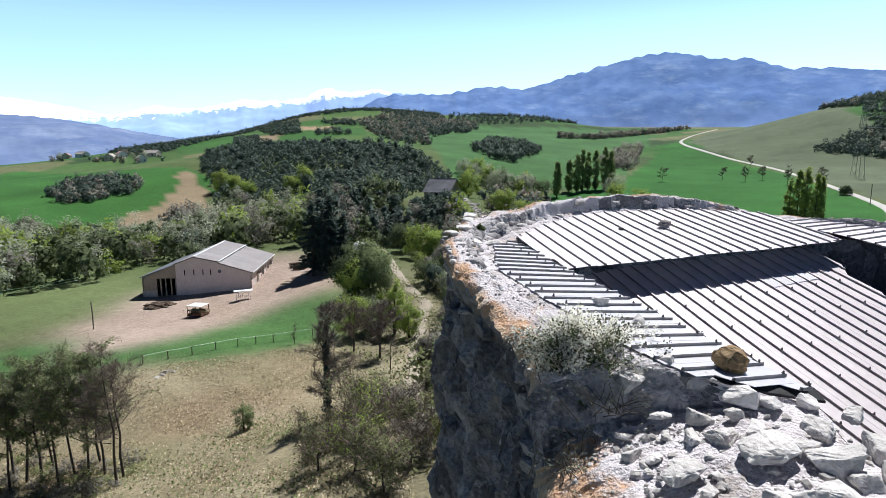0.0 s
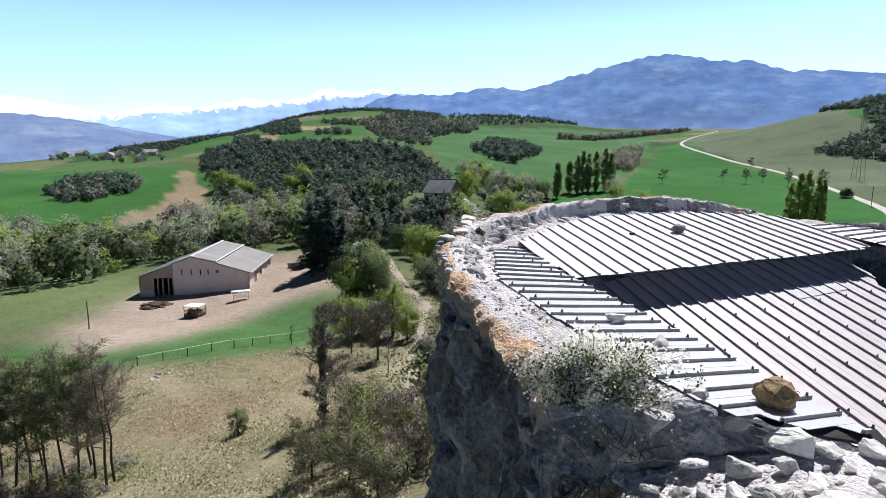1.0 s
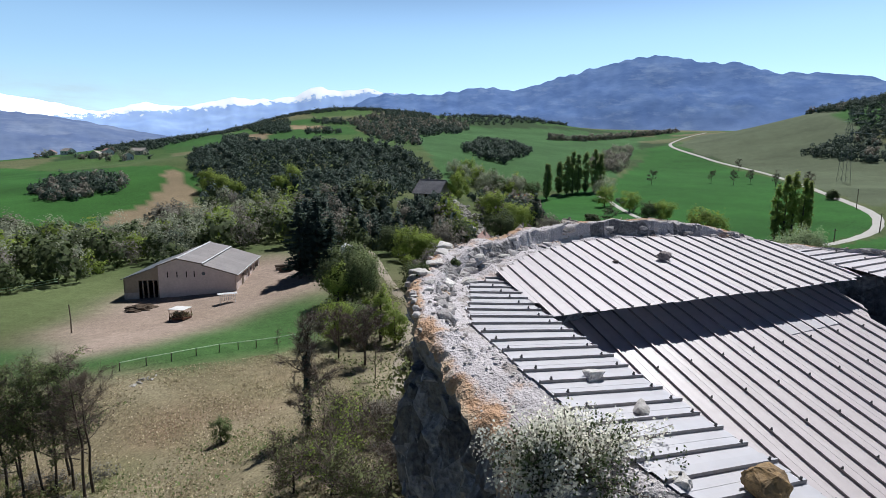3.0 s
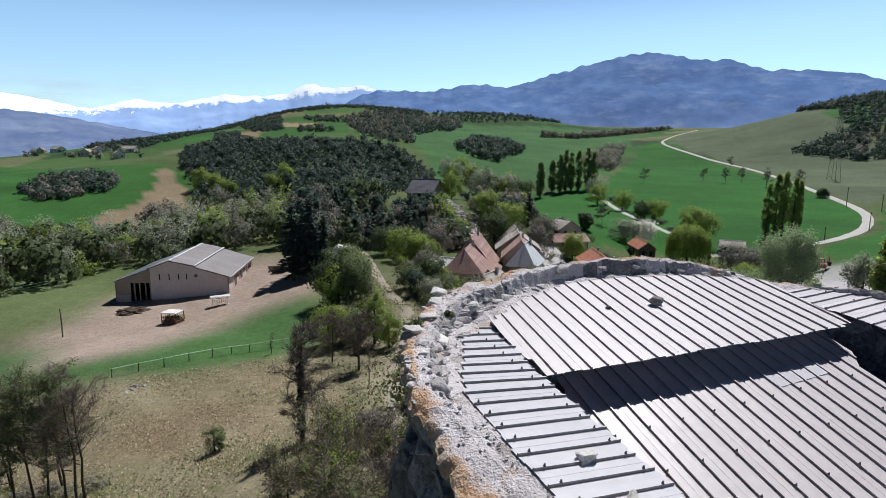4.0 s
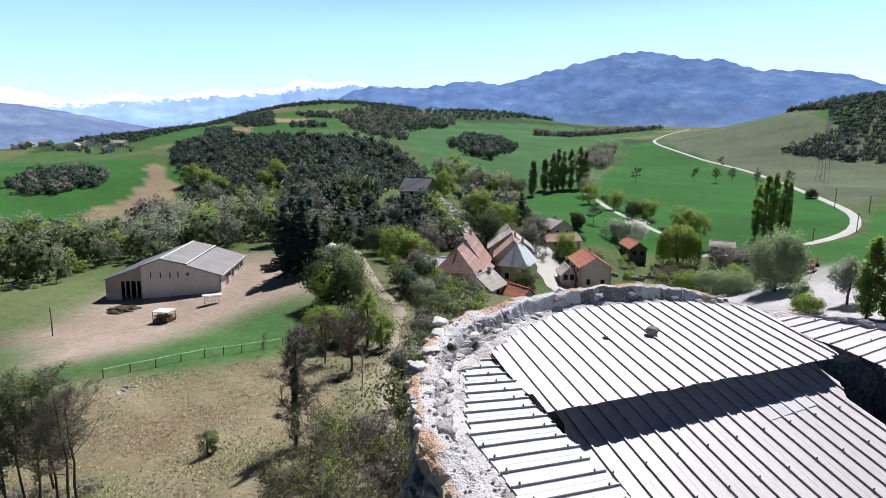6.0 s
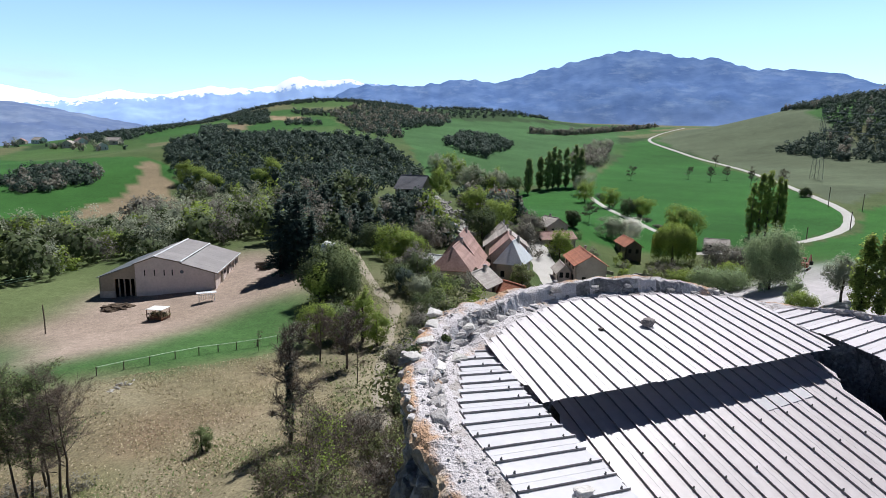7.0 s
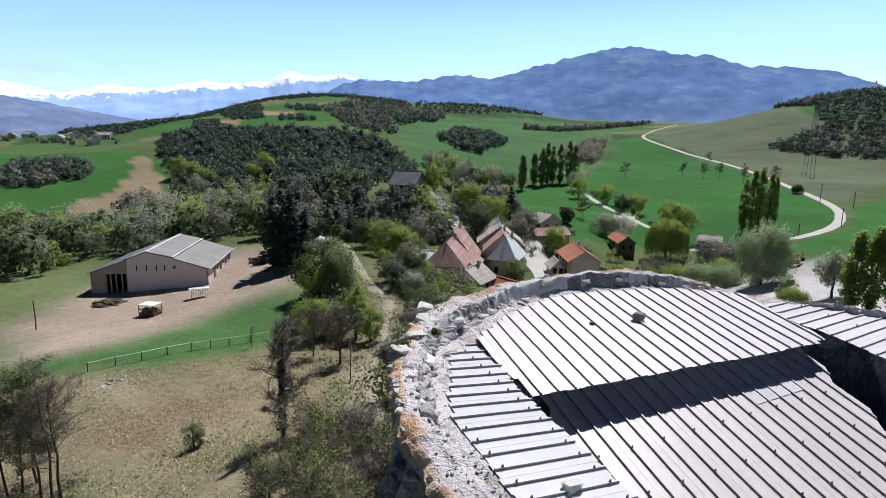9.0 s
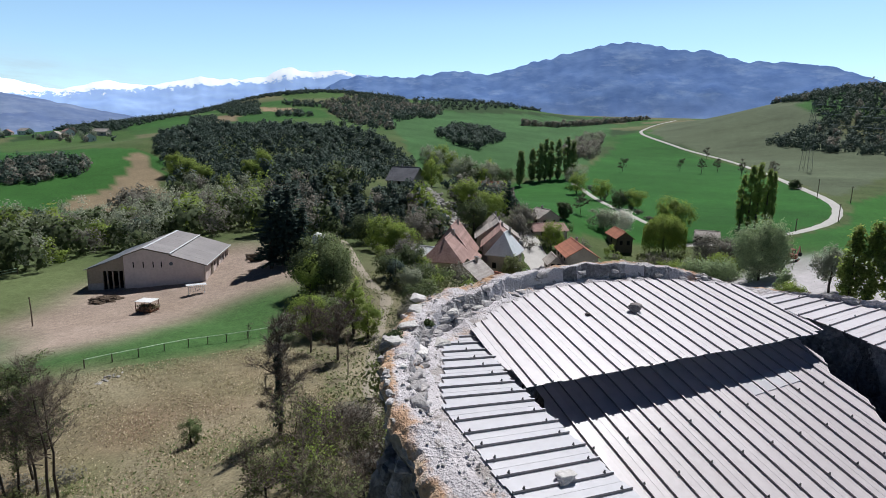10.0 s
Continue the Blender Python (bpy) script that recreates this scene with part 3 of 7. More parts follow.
def strip(name, pts, width, material, label, category, lift=0.12):
    """A road or path draped on the ground along pts."""
    dense = []
    n = len(pts)
    for i in range(n - 1):
        p0, p1, p2, p3 = (Vector((*pts[max(0, min(n - 1, j))], 0)) for j in (i - 1, i, i + 1, i + 2))
        steps = max(4, int((p2 - p1).length / 3))
        for s in range(steps):
            t = s / steps
            dense.append(0.5 * (2 * p1 + (p2 - p0) * t + (2 * p0 - 5 * p1 + 4 * p2 - p3) * t * t + (3 * p1 - p0 - 3 * p2 + p3) * t ** 3))
    dense.append(Vector((*pts[-1], 0)))
    vs, fs = [], []
    for i, p in enumerate(dense):
        d = (dense[min(i + 1, len(dense) - 1)] - dense[max(i - 1, 0)]).normalized()
        s = Vector((d.y, -d.x, 0))
        dist = math.hypot(p.x, p.y)
        up = lift + dist * 0.0006
        for k in (-0.5, -0.2, 0.2, 0.5):
            w = width * (1 + 0.06 * math.sin(i * 1.7 + k * 5))
            q = p + s * k * w
            vs.append((q.x, q.y, max(height(q.x, q.y), height(p.x, p.y) - 0.3) + up - (0.25 if abs(k) == 0.5 else 0)))
    for i in range(len(dense) - 1):
        for k in range(3):
            a = i * 4 + k
            fs.append((a, a + 1, a + 5, a + 4))
    return tagged(new(name, mesh_of(name, vs, fs, material, True)), label, category, kind="structure")


strip("road", [(92, 152), (98, 150), (106, 146), (124, 147), (148, 161), (167, 178), (182, 199), (202, 245), (253, 362), (269, 463), (289, 572), (332, 640), (439, 773)], 3.3, M_ROAD, "pale gravel country road winding through green fields", "road")
strip("track", [(108, 285), (106, 266), (96, 209), (94, 181), (96, 172)], 2.4, M_ROAD, "pale gravel farm track edged with bushes", "road")
strip("village_street", [(46, 150), (43, 141.9), (42.3, 134), (41.4, 128.2), (40.7, 121.3), (40.8, 112), (40, 100)], 6.5, M_ROAD, "pale village street between the houses", "road")
strip("footpath", [(-4, 124), (-1.5, 108), (0.2, 95.5), (2, 84.5), (3.6, 78.2), (4.6, 73.5), (3.2, 60), (2.6, 44.1), (3.2, 30)], 2.2, mat("trodden_earth", (0.34, 0.3, 0.24), (0.24, 0.2, 0.15), 0.95), "trodden earth footpath through the scrub", "path", 0.05)


# ---- far ranges ----
def range_mesh(name, dist, depth, crests, base, material, label, rough=0.12, seed=0.0, az0=-60, az1=62, jag=0.0):
    """A mountain range: crest heights by bearing, with spurs and gullies down to the plain."""
    az = np.arange(az0, az1, 0.16)
    ca, ch = [c[0] for c in crests], [c[1] for c in crests]
    crest = np.interp(az, ca, ch)
    k = np.ones(5) / 5
    crest = np.convolve(np.pad(crest, 2, mode="edge"), k, mode="valid")
    teeth = np.array([noise.fractal(Vector((a * 0.9, seed, 4.0)), 0.7, 2.1, 5) * jag for a in az])
    rows = 32
    vs = np.zeros((rows, len(az), 3))
    for i, a in enumerate(az):
        for j in range(rows):
            t = j / (rows - 1)
            d = dist + depth * t
            prof = t ** 0.85
            p = Vector((a * 0.22, t * 3.2, seed))
            ridge = noise.fractal(p, 0.9, 2.1, 5) * rough
            small = noise.noise(Vector((a * 1.1, seed, t * 2))) * 0.03
            z = base + (crest[i] + teeth[i] * t ** 6 - base) * max(0.0, prof * (1 + ridge * (1 - t) * 1.6) + small * t * t)
            vs[j, i] = (d * math.sin(radians(a)), d * math.cos(radians(a)), z)
    n = len(az)
    fs = [(j * n + i, j * n + i + 1, (j + 1) * n + i + 1, (j + 1) * n + i) for j in range(rows - 1) for i in range(n - 1)]
    me = mesh_of(name, vs.reshape(-1, 3), fs, material, True)
    return tagged(new(name, me), label, "mountain", kind="structure")


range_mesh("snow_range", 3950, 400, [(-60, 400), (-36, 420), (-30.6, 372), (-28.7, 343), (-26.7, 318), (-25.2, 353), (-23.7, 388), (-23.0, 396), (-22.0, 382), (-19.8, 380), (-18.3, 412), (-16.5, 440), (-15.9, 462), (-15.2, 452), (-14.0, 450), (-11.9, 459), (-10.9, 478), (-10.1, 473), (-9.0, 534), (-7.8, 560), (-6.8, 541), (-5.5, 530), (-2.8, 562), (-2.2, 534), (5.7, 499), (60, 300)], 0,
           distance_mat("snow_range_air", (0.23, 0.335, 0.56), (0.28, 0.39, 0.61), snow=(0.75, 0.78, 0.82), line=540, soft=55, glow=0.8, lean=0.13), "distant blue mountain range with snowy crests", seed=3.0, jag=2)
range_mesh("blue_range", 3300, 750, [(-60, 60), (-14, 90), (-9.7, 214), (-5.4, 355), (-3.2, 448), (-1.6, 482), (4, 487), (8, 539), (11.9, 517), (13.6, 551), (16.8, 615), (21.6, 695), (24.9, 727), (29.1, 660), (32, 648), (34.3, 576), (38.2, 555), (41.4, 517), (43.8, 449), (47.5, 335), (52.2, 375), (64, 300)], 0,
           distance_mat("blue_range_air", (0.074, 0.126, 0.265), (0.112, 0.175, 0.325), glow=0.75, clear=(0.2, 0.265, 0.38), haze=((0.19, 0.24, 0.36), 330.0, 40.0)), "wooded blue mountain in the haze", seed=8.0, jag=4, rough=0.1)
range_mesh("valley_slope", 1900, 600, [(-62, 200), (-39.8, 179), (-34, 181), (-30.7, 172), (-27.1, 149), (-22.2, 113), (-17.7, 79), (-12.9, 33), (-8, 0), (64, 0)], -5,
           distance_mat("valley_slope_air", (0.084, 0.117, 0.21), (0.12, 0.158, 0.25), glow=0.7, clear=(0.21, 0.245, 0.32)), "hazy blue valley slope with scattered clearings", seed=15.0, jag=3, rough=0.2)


# ---- ribbed sheet roofs ----
RIB = Vector((0.285, -0.958, 0)).normalized()


class Plane:
    """A roof slope z = a + b (x - x0) + c (y - y0), with its ribs along a plan direction."""

    def __init__(self, a, b, c, x0, y0, rib):
        self.a, self.b, self.c, self.x0, self.y0 = a, b, c, x0, y0
        self.rib = Vector((*rib[:2], 0)).normalized()
        self.wide = Vector((-self.rib.y, self.rib.x, 0))
        self.up = Vector((-b, -c, 1)).normalized()

    def z(self, x, y):
        return self.a + self.b * (x - self.x0) + self.c * (y - self.y0)

    def at(self, u, v, h=0.0):
        p = self.wide * u + self.rib * v
        return Vector((p.x, p.y, self.z(p.x, p.y))) + self.up * h

    def uv(self, x, y):
        p = Vector((x, y, 0))
        return p.dot(self.wide), p.dot(self.rib)


LOWER = Plane(18.997, -0.024, 0.324, 7.0, 7.9, RIB)
UPPER = Plane(19.655, -0.005, 0.184, 7.0, 9.0, Vector((0.215, -0.977, 0)))
STRIP = Plane(19.453, -0.138, 0.052, 4.4, 6.5, Vector((0.94, 0.345, 0)))
RIGHT = Plane(19.70, -0.04, 0.12, 9.6, 9.2, Vector((-0.915, -0.405, 0)))

UPPER_PLAN = [(4.47, 7.84), (6.04, 8.2), (7.65, 8.57), (9.39, 8.97), (9.2, 10.2), (9.05, 10.6), (8.55, 10.72), (7.65, 10.81), (6.6, 10.74), (5.95, 10.59), (5.5, 10.46), (4.89, 10.02), (4.45, 9.62), (4.12, 9.2)]
STRIP_PLAN = [(3.66, 8.75), (3.6, 8.17), (3.5, 7.63), (3.48, 7.11), (3.55, 6.9), (3.73, 6.29), (3.95, 5.6), (4.21, 4.88), (4.36, 4.6), (4.66, 4.42), (5.46, 4.39), (5.32, 4.84), (5.2, 5.25), (5.08, 5.67), (4.84, 6.46), (4.65, 7.06), (4.54, 7.48), (4.42, 7.84), (4.33, 8.26), (4.32, 9.05), (4.05, 9.2)]
RIGHT_PLAN = [(9.05, 10.2), (9.15, 9.8), (9.3, 9.45), (9.55, 9.0), (9.68, 8.55), (9.95, 7.5), (10.3, 6.0), (11.5, 5.6), (12.0, 7.4), (11.3, 9.55), (10.5, 10.12), (9.8, 10.38)]


# ---- tower ----
# plan of the wall top, clockwise from the near corner: outer x, y, z, then the inner foot of the roofs
RIM_A = [
    (3.5, 3.0, 18.55, 5.3, 3.75, 19.05), (3.43, 4.1, 18.56, 5.35, 4.1, 19.12), (3.42, 4.64, 18.52, 5.35, 4.22, 19.14), (3.4, 4.86, 19.12, 5.3, 4.42, 19.12), (3.46, 5.25, 19.2, 5.05, 5.3, 19.2), (3.3, 6.0, 19.4, 4.85, 6.0, 19.26),
    (2.94, 7.0, 19.7, 4.65, 6.7, 19.32), (2.85, 7.9, 19.85, 4.5, 7.3, 19.36), (3.07, 8.95, 19.9, 4.5, 7.9, 19.4), (3.62, 10.1, 20.0, 4.75, 8.3, 19.46),
]
RIM_B = [
    (4.35, 10.55, 20.06, 5.1, 8.5, 19.46), (5.05, 10.75, 20.18, 5.9, 8.8, 19.5), (7.0, 11.2, 20.27, 7.2, 9.05, 19.56), (8.3, 11.15, 20.12, 8.3, 9.3, 19.6),
    (9.2, 10.75, 19.92, 8.9, 9.6, 19.6), (10.6, 10.1, 19.86, 9.75, 9.3, 19.6), (11.8, 9.4, 19.8, 9.9, 8.6, 19.56), (12.6, 7.4, 19.7, 10.15, 7.2, 19.5),
    (12.4, 4.8, 19.4, 10.4, 5.2, 19.3), (10.6, 2.9, 19.1, 9.2, 4.0, 19.1), (7.6, 2.4, 19.0, 7.2, 3.75, 19.05), (5.0, 2.4, 18.95, 5.8, 3.7, 19.05),
]
RIM = RIM_A + RIM_B


def closed_curve(rows, per):
    n = len(rows)
    out = []
    for i in range(n):
        p0, p1, p2, p3 = (np.array(rows[(i + k) % n], float) for k in (-1, 0, 1, 2))
        for s in range(per):
            t = s / per
            out.append(0.5 * (2 * p1 + (p2 - p0) * t + (2 * p0 - 5 * p1 + 4 * p2 - p3) * t * t + (3 * p1 - p0 - 3 * p2 + p3) * t ** 3))
    return np.array(out)


def fnoise(x, y, z, s, octaves=4):
    return noise.fractal(Vector((x * s, y * s, z * s)), 0.8, 2.0, octaves)


tower = thing("ruined_tower", (7, 6.8, 0), "ruined round stone tower with rubble wall top and metal roofing", "tower")
tower_inv = Matrix.Translation((-7, -6.8, 0))


RIM_CURVE = closed_curve(RIM, 24)
STEPS = np.linspace(0, 1, 60)


def roof_edges():
    """Where each spoke of the wall top meets a roof sheet, and the sheet's height there."""
    found = []
    for row in RIM_CURVE:
        x, y = row[0] + (row[3] - row[0]) * STEPS, row[1] + (row[4] - row[1]) * STEPS
        best = (1.0, row[5])
        for plane, plan in ((UPPER, UPPER_PLAN), (STRIP, STRIP_PLAN), (RIGHT, RIGHT_PLAN)):
            hit = np.where(inside(x, y, plan))[0]
            if len(hit) and STEPS[hit[0]] < best[0]:
                k = hit[0]
                best = (STEPS[k], plane.z(x[k], y[k]) - 0.015)
        found.append(best)
    f = np.array(found)
    k = np.ones(7) / 7
    return np.stack([np.convolve(np.concatenate([f[-3:, i], f[:, i], f[:3, i]]), k, mode="valid") for i in range(2)], 1)


EDGE = roof_edges()


def smooth01(t):
    t = max(0.0, min(1.0, t))
    return t * t * (3 - 2 * t)


def wall_z(i, t):
    """Height of the wall top on spoke i: a coping, a ragged step, and a mortar fillet under the sheets."""
    oz, iz = RIM_CURVE[i][2], RIM_CURVE[i][5]
    te, ze = EDGE[i]
    if te > 0.95:
        return oz + (iz - oz) * min(1.0, t * 1.4) ** 0.65
    if t >= te:
        return ze + (min(iz, ze - 0.1) - ze) * min(1.0, (t - te) / max(0.05, 1 - te) * 3)
    s = t / te
    drop = oz - ze
    if drop < 0.08:
        return oz - drop * s
    return oz - drop * (0.12 * s + 0.74 * smooth01((s - 0.5) / 0.16) + 0.14 * smooth01((s - 0.66) / 0.34))


def cobble(x, y, z, s):
    """Rounded stones with sunken joints."""
    d = noise.voronoi(Vector((x * s, y * s, z * s)))[0]
    return min(1.0, (d[1] - d[0]) * 2.2)


def build_tower():
    rim = RIM_CURVE
    n = len(rim)
    # wall top: ragged mortar and rubble between the outer edge and the roofs
    rows = 44
    vs, edge_vals = [], []
    for i in range(n):
        ox, oy, oz, ix, iy, iz = rim[i]
        te, ze = EDGE[i]
        for j in range(rows):
            t = j / (rows - 1)
            if te < 0.95:
                t = te * j / 33 if j <= 33 else te + (1 - te) * (j - 33) / 10
            x, y = ox + (ix - ox) * t, oy + (iy - oy) * t
            z = wall_z(i, t)
            s = min(1.0, t / te)
            rag = fnoise(x, y, 3.1, 2.6) * 0.035 + fnoise(x, y, 9.7, 13.0, 3) * 0.014
            face = max(0.0, 1 - abs(s - 0.58) / 0.18) if te < 0.95 and oz - ze > 0.08 else 0.0
            z += rag * (1 - 0.75 * smooth01((s - 0.7) / 0.3)) * (1 if t < te else 0.0)
            z += 0.08 * (cobble(x, y, 1.0, 5.0) - 0.4) * face
            edge = max(0.0, 1 - s * 4.5)
            z -= 0.14 * edge * edge * (0.4 + abs(fnoise(x, y, 5, 4.0)))
            k = (fnoise(ox, oy, 1.0, 1.9) * 0.1 + (cobble(ox, oy, 2.0, 2.6) - 0.6) * 0.08) * max(0.0, 1 - s * 2.2)
            if oy < 5.0 and ox < 4 and 18.38 < oz < 19.13:
                y += 0.07 * (cobble(x, 0.0, z * 1.3, 3.6) - 0.5)
            vs.append((x + k - 7, y + k * 0.4 - 6.8, z))
            edge_vals.append(max(0.0, 1 - s * 2.2))
    fs = [(i * rows + j, i * rows + j + 1, ((i + 1) % n) * rows + j + 1, ((i + 1) % n) * rows + j) for i in range(n) for j in range(rows - 1)]
    me = mesh_of("wall_top", vs, fs, M_MORTAR, False)
    att = me.attributes.new("edge", "FLOAT", "POINT")
    att.data.foreach_set("value", np.array(edge_vals, np.float32))
    me.materials.append(M_LEDGE)
    for p in me.polygons:
        i, j = divmod(p.index, rows - 1)
        if 49 <= i <= 71 and p.center.x < -2.3:
            p.material_index = 1
        elif 0.3 < i / n < 0.75 and 16 <= j <= 22 and fnoise(p.center.x, p.center.y, 7.0, 1.4) > -0.12:
            p.material_index = 1
    part("wall_top", me, M_MORTAR, tower, "pale crumbling mortar and rubble")
    # outer face, undercut below the broken edge
    levels = 72
    vo = []
    for i in range(n):
        ox, oy, oz = rim[i][:3]
        top = Vector(vs[i * rows])
        d = Vector((ox - 7, oy - 6.8, 0)).normalized()
        seen = i / n < 0.42 or i / n > 0.9
        for j in range(levels):
            t = (j / (levels - 1)) ** 1.35
            z = top.z - (oz - 4.0) * t
            wgt = min(1.0, j / 4)
            bulge = fnoise(ox, oy, z, 1.1) * 0.2 + fnoise(ox, oy, z * 1.4, 4.5, 3) * 0.06 - 0.12 * math.exp(-((top.z - z - 0.5) / 0.5) ** 2)
            if seen:
                bulge += 0.11 * (cobble(ox, oy, z * 1.35, 3.2) - 0.5)
            p = Vector((top.x, top.y, z)) * (1 - 0.4 * wgt) + Vector((ox - 7, oy - 6.8, z)) * 0.4 * wgt + d * (bulge * wgt + 0.22 * t)
            if oy < 4.75 and ox < 4.4:
                p.x -= 0.2 * smooth01((top.z - z) / 1.1) * smooth01((4.4 - ox) / 0.6)
            elif 4.6 < oy < 7.4 and ox < 4.4:
                p.x -= 0.07 * smooth01((top.z - z - 0.15) / 0.6)
            p.z = z
            if j == 0:
                p = top
            vo.append(p)
    fo = [(i * levels + j, i * levels + j + 1, ((i + 1) % n) * levels + j + 1, ((i + 1) % n) * levels + j) for i in range(n) for j in range(levels - 1)]
    part("outer_wall", mesh_of("outer_wall", vo, [f[::-1] for f in fo], M_STONE, False), M_STONE, tower, "weathered rubble masonry with its shade put into the colour")
    # inner face below the roofs
    vi = []
    for i in range(n):
        ix, iy = rim[i][3:5]
        base = vs[i * rows + rows - 1]
        for j in range(14):
            z = base[2] - 0.17 * j
            k = 0.05 * fnoise(ix, iy, z, 4.0, 3)
            vi.append((base[0] + k, base[1] + k, z))
    fi = [(i * 14 + j, i * 14 + j + 1, ((i + 1) % n) * 14 + j + 1, ((i + 1) % n) * 14 + j) for i in range(n) for j in range(13)]
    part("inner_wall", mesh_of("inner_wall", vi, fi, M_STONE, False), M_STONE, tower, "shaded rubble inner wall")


build_tower()


def wall_slab(pts, thick, normal):
    """A wall slab from its outline, thick along -normal."""
    n = Vector(normal).normalized()
    vs = [Vector(p) for p in pts] + [Vector(p) - n * thick for p in pts]
    k = len(pts)
    fs = [tuple(range(k)), tuple(range(2 * k - 1, k - 1, -1))] + [((i + 1) % k, i, i + k, (i + 1) % k + k) for i in range(k)]
    return vs, fs


def slab(pts, thick):
    """A plate from its top outline, thick downwards."""
    vs = [Vector(p) for p in pts] + [Vector(p) - Vector((0, 0, thick)) for p in pts]
    k = len(pts)
    return vs, [tuple(range(k)), tuple(range(2 * k - 1, k - 1, -1))] + [((i + 1) % k, i, i + k, (i + 1) % k + k) for i in range(k)]


def span(poly, u):
    hits = []
    for (u0, v0), (u1, v1) in zip(poly, poly[1:] + poly[:1]):
        if (u0 > u) != (u1 > u):
            hits.append(v0 + (v1 - v0) * (u - u0) / (u1 - u0))
    return (min(hits), max(hits)) if len(hits) > 1 else None


bolt_bm = bmesh.new()
bmesh.ops.create_cone(bolt_bm, cap_ends=True, segments=8, radius1=0.014, radius2=0.013, depth=0.006, matrix=Matrix.Translation((0, 0, 0.003)))
bmesh.ops.create_cone(bolt_bm, cap_ends=True, segments=6, radius1=0.009, radius2=0.008, depth=0.02, matrix=Matrix.Translation((0, 0, 0.015)))
BOLT = bpy.data.meshes.new("bolt")
bolt_bm.to_mesh(BOLT)
bolt_bm.free()
BOLT.materials.append(M_BOLT)


def ribbed_roof(name, plane, plan, label, pitch, u0, bolts=(), every=2, seed=1, per=4, ragged=0.02, material=None):
    """Sheets of several ribs each, cut to the plan outline, with bolts in rows along the purlins."""
    rng = random.Random(seed)
    material = material or M_SHEET
    roof = tagged(new(name), label, "roof")
    roof.empty_display_size = 0.3
    poly = [plane.uv(*p) for p in plan]
    us = [p[0] for p in poly]
    k0, k1 = math.floor((min(us) - u0) / pitch), math.ceil((max(us) - u0) / pitch)
    # cross-section of one pitch: rib in the middle, flat pans beside it
    prof = [(-0.5, 0), (-0.28, 0.0012), (-0.05, 0), (-0.038, 0.027), (0.038, 0.027), (0.05, 0), (0.28, 0.0012), (0.5, 0)]
    sheet_vs, sheet_fs, count = [], [], 0
    tone = 0
    for k in range(k0, k1 + 1):
        mid = u0 + k * pitch
        cols = []
        for f, h in prof:
            s = span(poly, mid + f * pitch)
            cols.append((mid + f * pitch, h, s))
        run = [c for c in cols if c[2]]
        if len(run) >= 2:
            mean0, mean1 = sum(c[2][0] for c in run) / len(run), sum(c[2][1] for c in run) / len(run)
            j0, j1 = rng.uniform(-ragged, ragged), rng.uniform(-ragged, ragged)
            base = len(sheet_vs)
            lift = 0.002 * (count % 2)
            for u, h, s in run:
                v0 = (s[0] * 0.35 + mean0 * 0.65) + j0
                v1 = (s[1] * 0.35 + mean1 * 0.65) + j1
                for q in range(5):
                    v = v0 + (v1 - v0) * q / 4
                    sheet_vs.append(plane.at(u, v, h + lift + 0.004 * math.sin(v * 2.1 + u * 3 + seed)))
            for i in range(len(run) - 1):
                for q in range(4):
                    a = base + i * 5 + q
                    sheet_fs.append((a, a + 5, a + 6, a + 1))
            if bolts:
                for row in bolts:
                    v = row(mid) if callable(row) else row[0] + 0.035 * (mid - 8)
                    if k % every != (0 if callable(row) else row[1]):
                        continue
                    if mean0 + 0.03 < v < mean1 - 0.03:
                        b = new("bolt", BOLT)
                        b.parent = roof
                        b.matrix_basis = Matrix.Translation(plane.at(mid, v, 0.027 + lift)) @ plane.up.to_track_quat("Z", "Y").to_matrix().to_4x4()
            count += 1
        if sheet_fs and (count % per == 0 or k == k1):
            bm = bmesh.new()
            verts = [bm.verts.new(v) for v in sheet_vs]
            for f in sheet_fs:
                bm.faces.new([verts[i] for i in f])
            bmesh.ops.recalc_face_normals(bm, faces=bm.faces)
            if sum(f.normal.z for f in bm.faces) < 0:
                bmesh.ops.reverse_faces(bm, faces=bm.faces)
            bmesh.ops.solidify(bm, geom=bm.faces[:], thickness=0.004)
            # rib sides get the darker material that paints in their shade
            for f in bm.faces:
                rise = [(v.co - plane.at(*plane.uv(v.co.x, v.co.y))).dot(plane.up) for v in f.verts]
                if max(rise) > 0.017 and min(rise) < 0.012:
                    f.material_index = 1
            part("sheet", bm, material, roof).data.materials.append(M_RIB_SHADE)
            sheet_vs, sheet_fs = [], []
    return roof


lower_roof = ribbed_roof("lower_roof", LOWER, [(4.75, 8.85), (9.25, 9.5), (9.24, 8.75), (9.23, 8.3), (9.24, 7.85), (9.3, 6.8), (9.45, 5.0), (9.3, 3.75), (8.2, 3.45), (5.6, 3.5), (5.15, 5.2), (4.95, 6.2)], "sunken pale ribbed metal roof sloping inward", 0.235, 8.065,
                         bolts=[(-5.6, 0), (-5.06, 1), (-4.54, 0), (-4.0, 1), (-3.46, 0), (-2.92, 1)], every=2, seed=2, material=M_SHEET_LOW)
ribbed_roof("upper_roof", UPPER, UPPER_PLAN, "raised pale ribbed metal roof strip along the wall", 0.2387, 6.25, seed=3, ragged=0.012)
ribbed_roof("side_roof", STRIP, STRIP_PLAN, "narrow pale ribbed metal roof strip on the wall top", 0.2125, 4.82,
            bolts=[lambda u: 5.85 - 0.02 * u, lambda u: 6.55 + 0.02 * u], every=1, seed=4, ragged=0.02, material=M_SHEET_GREY)
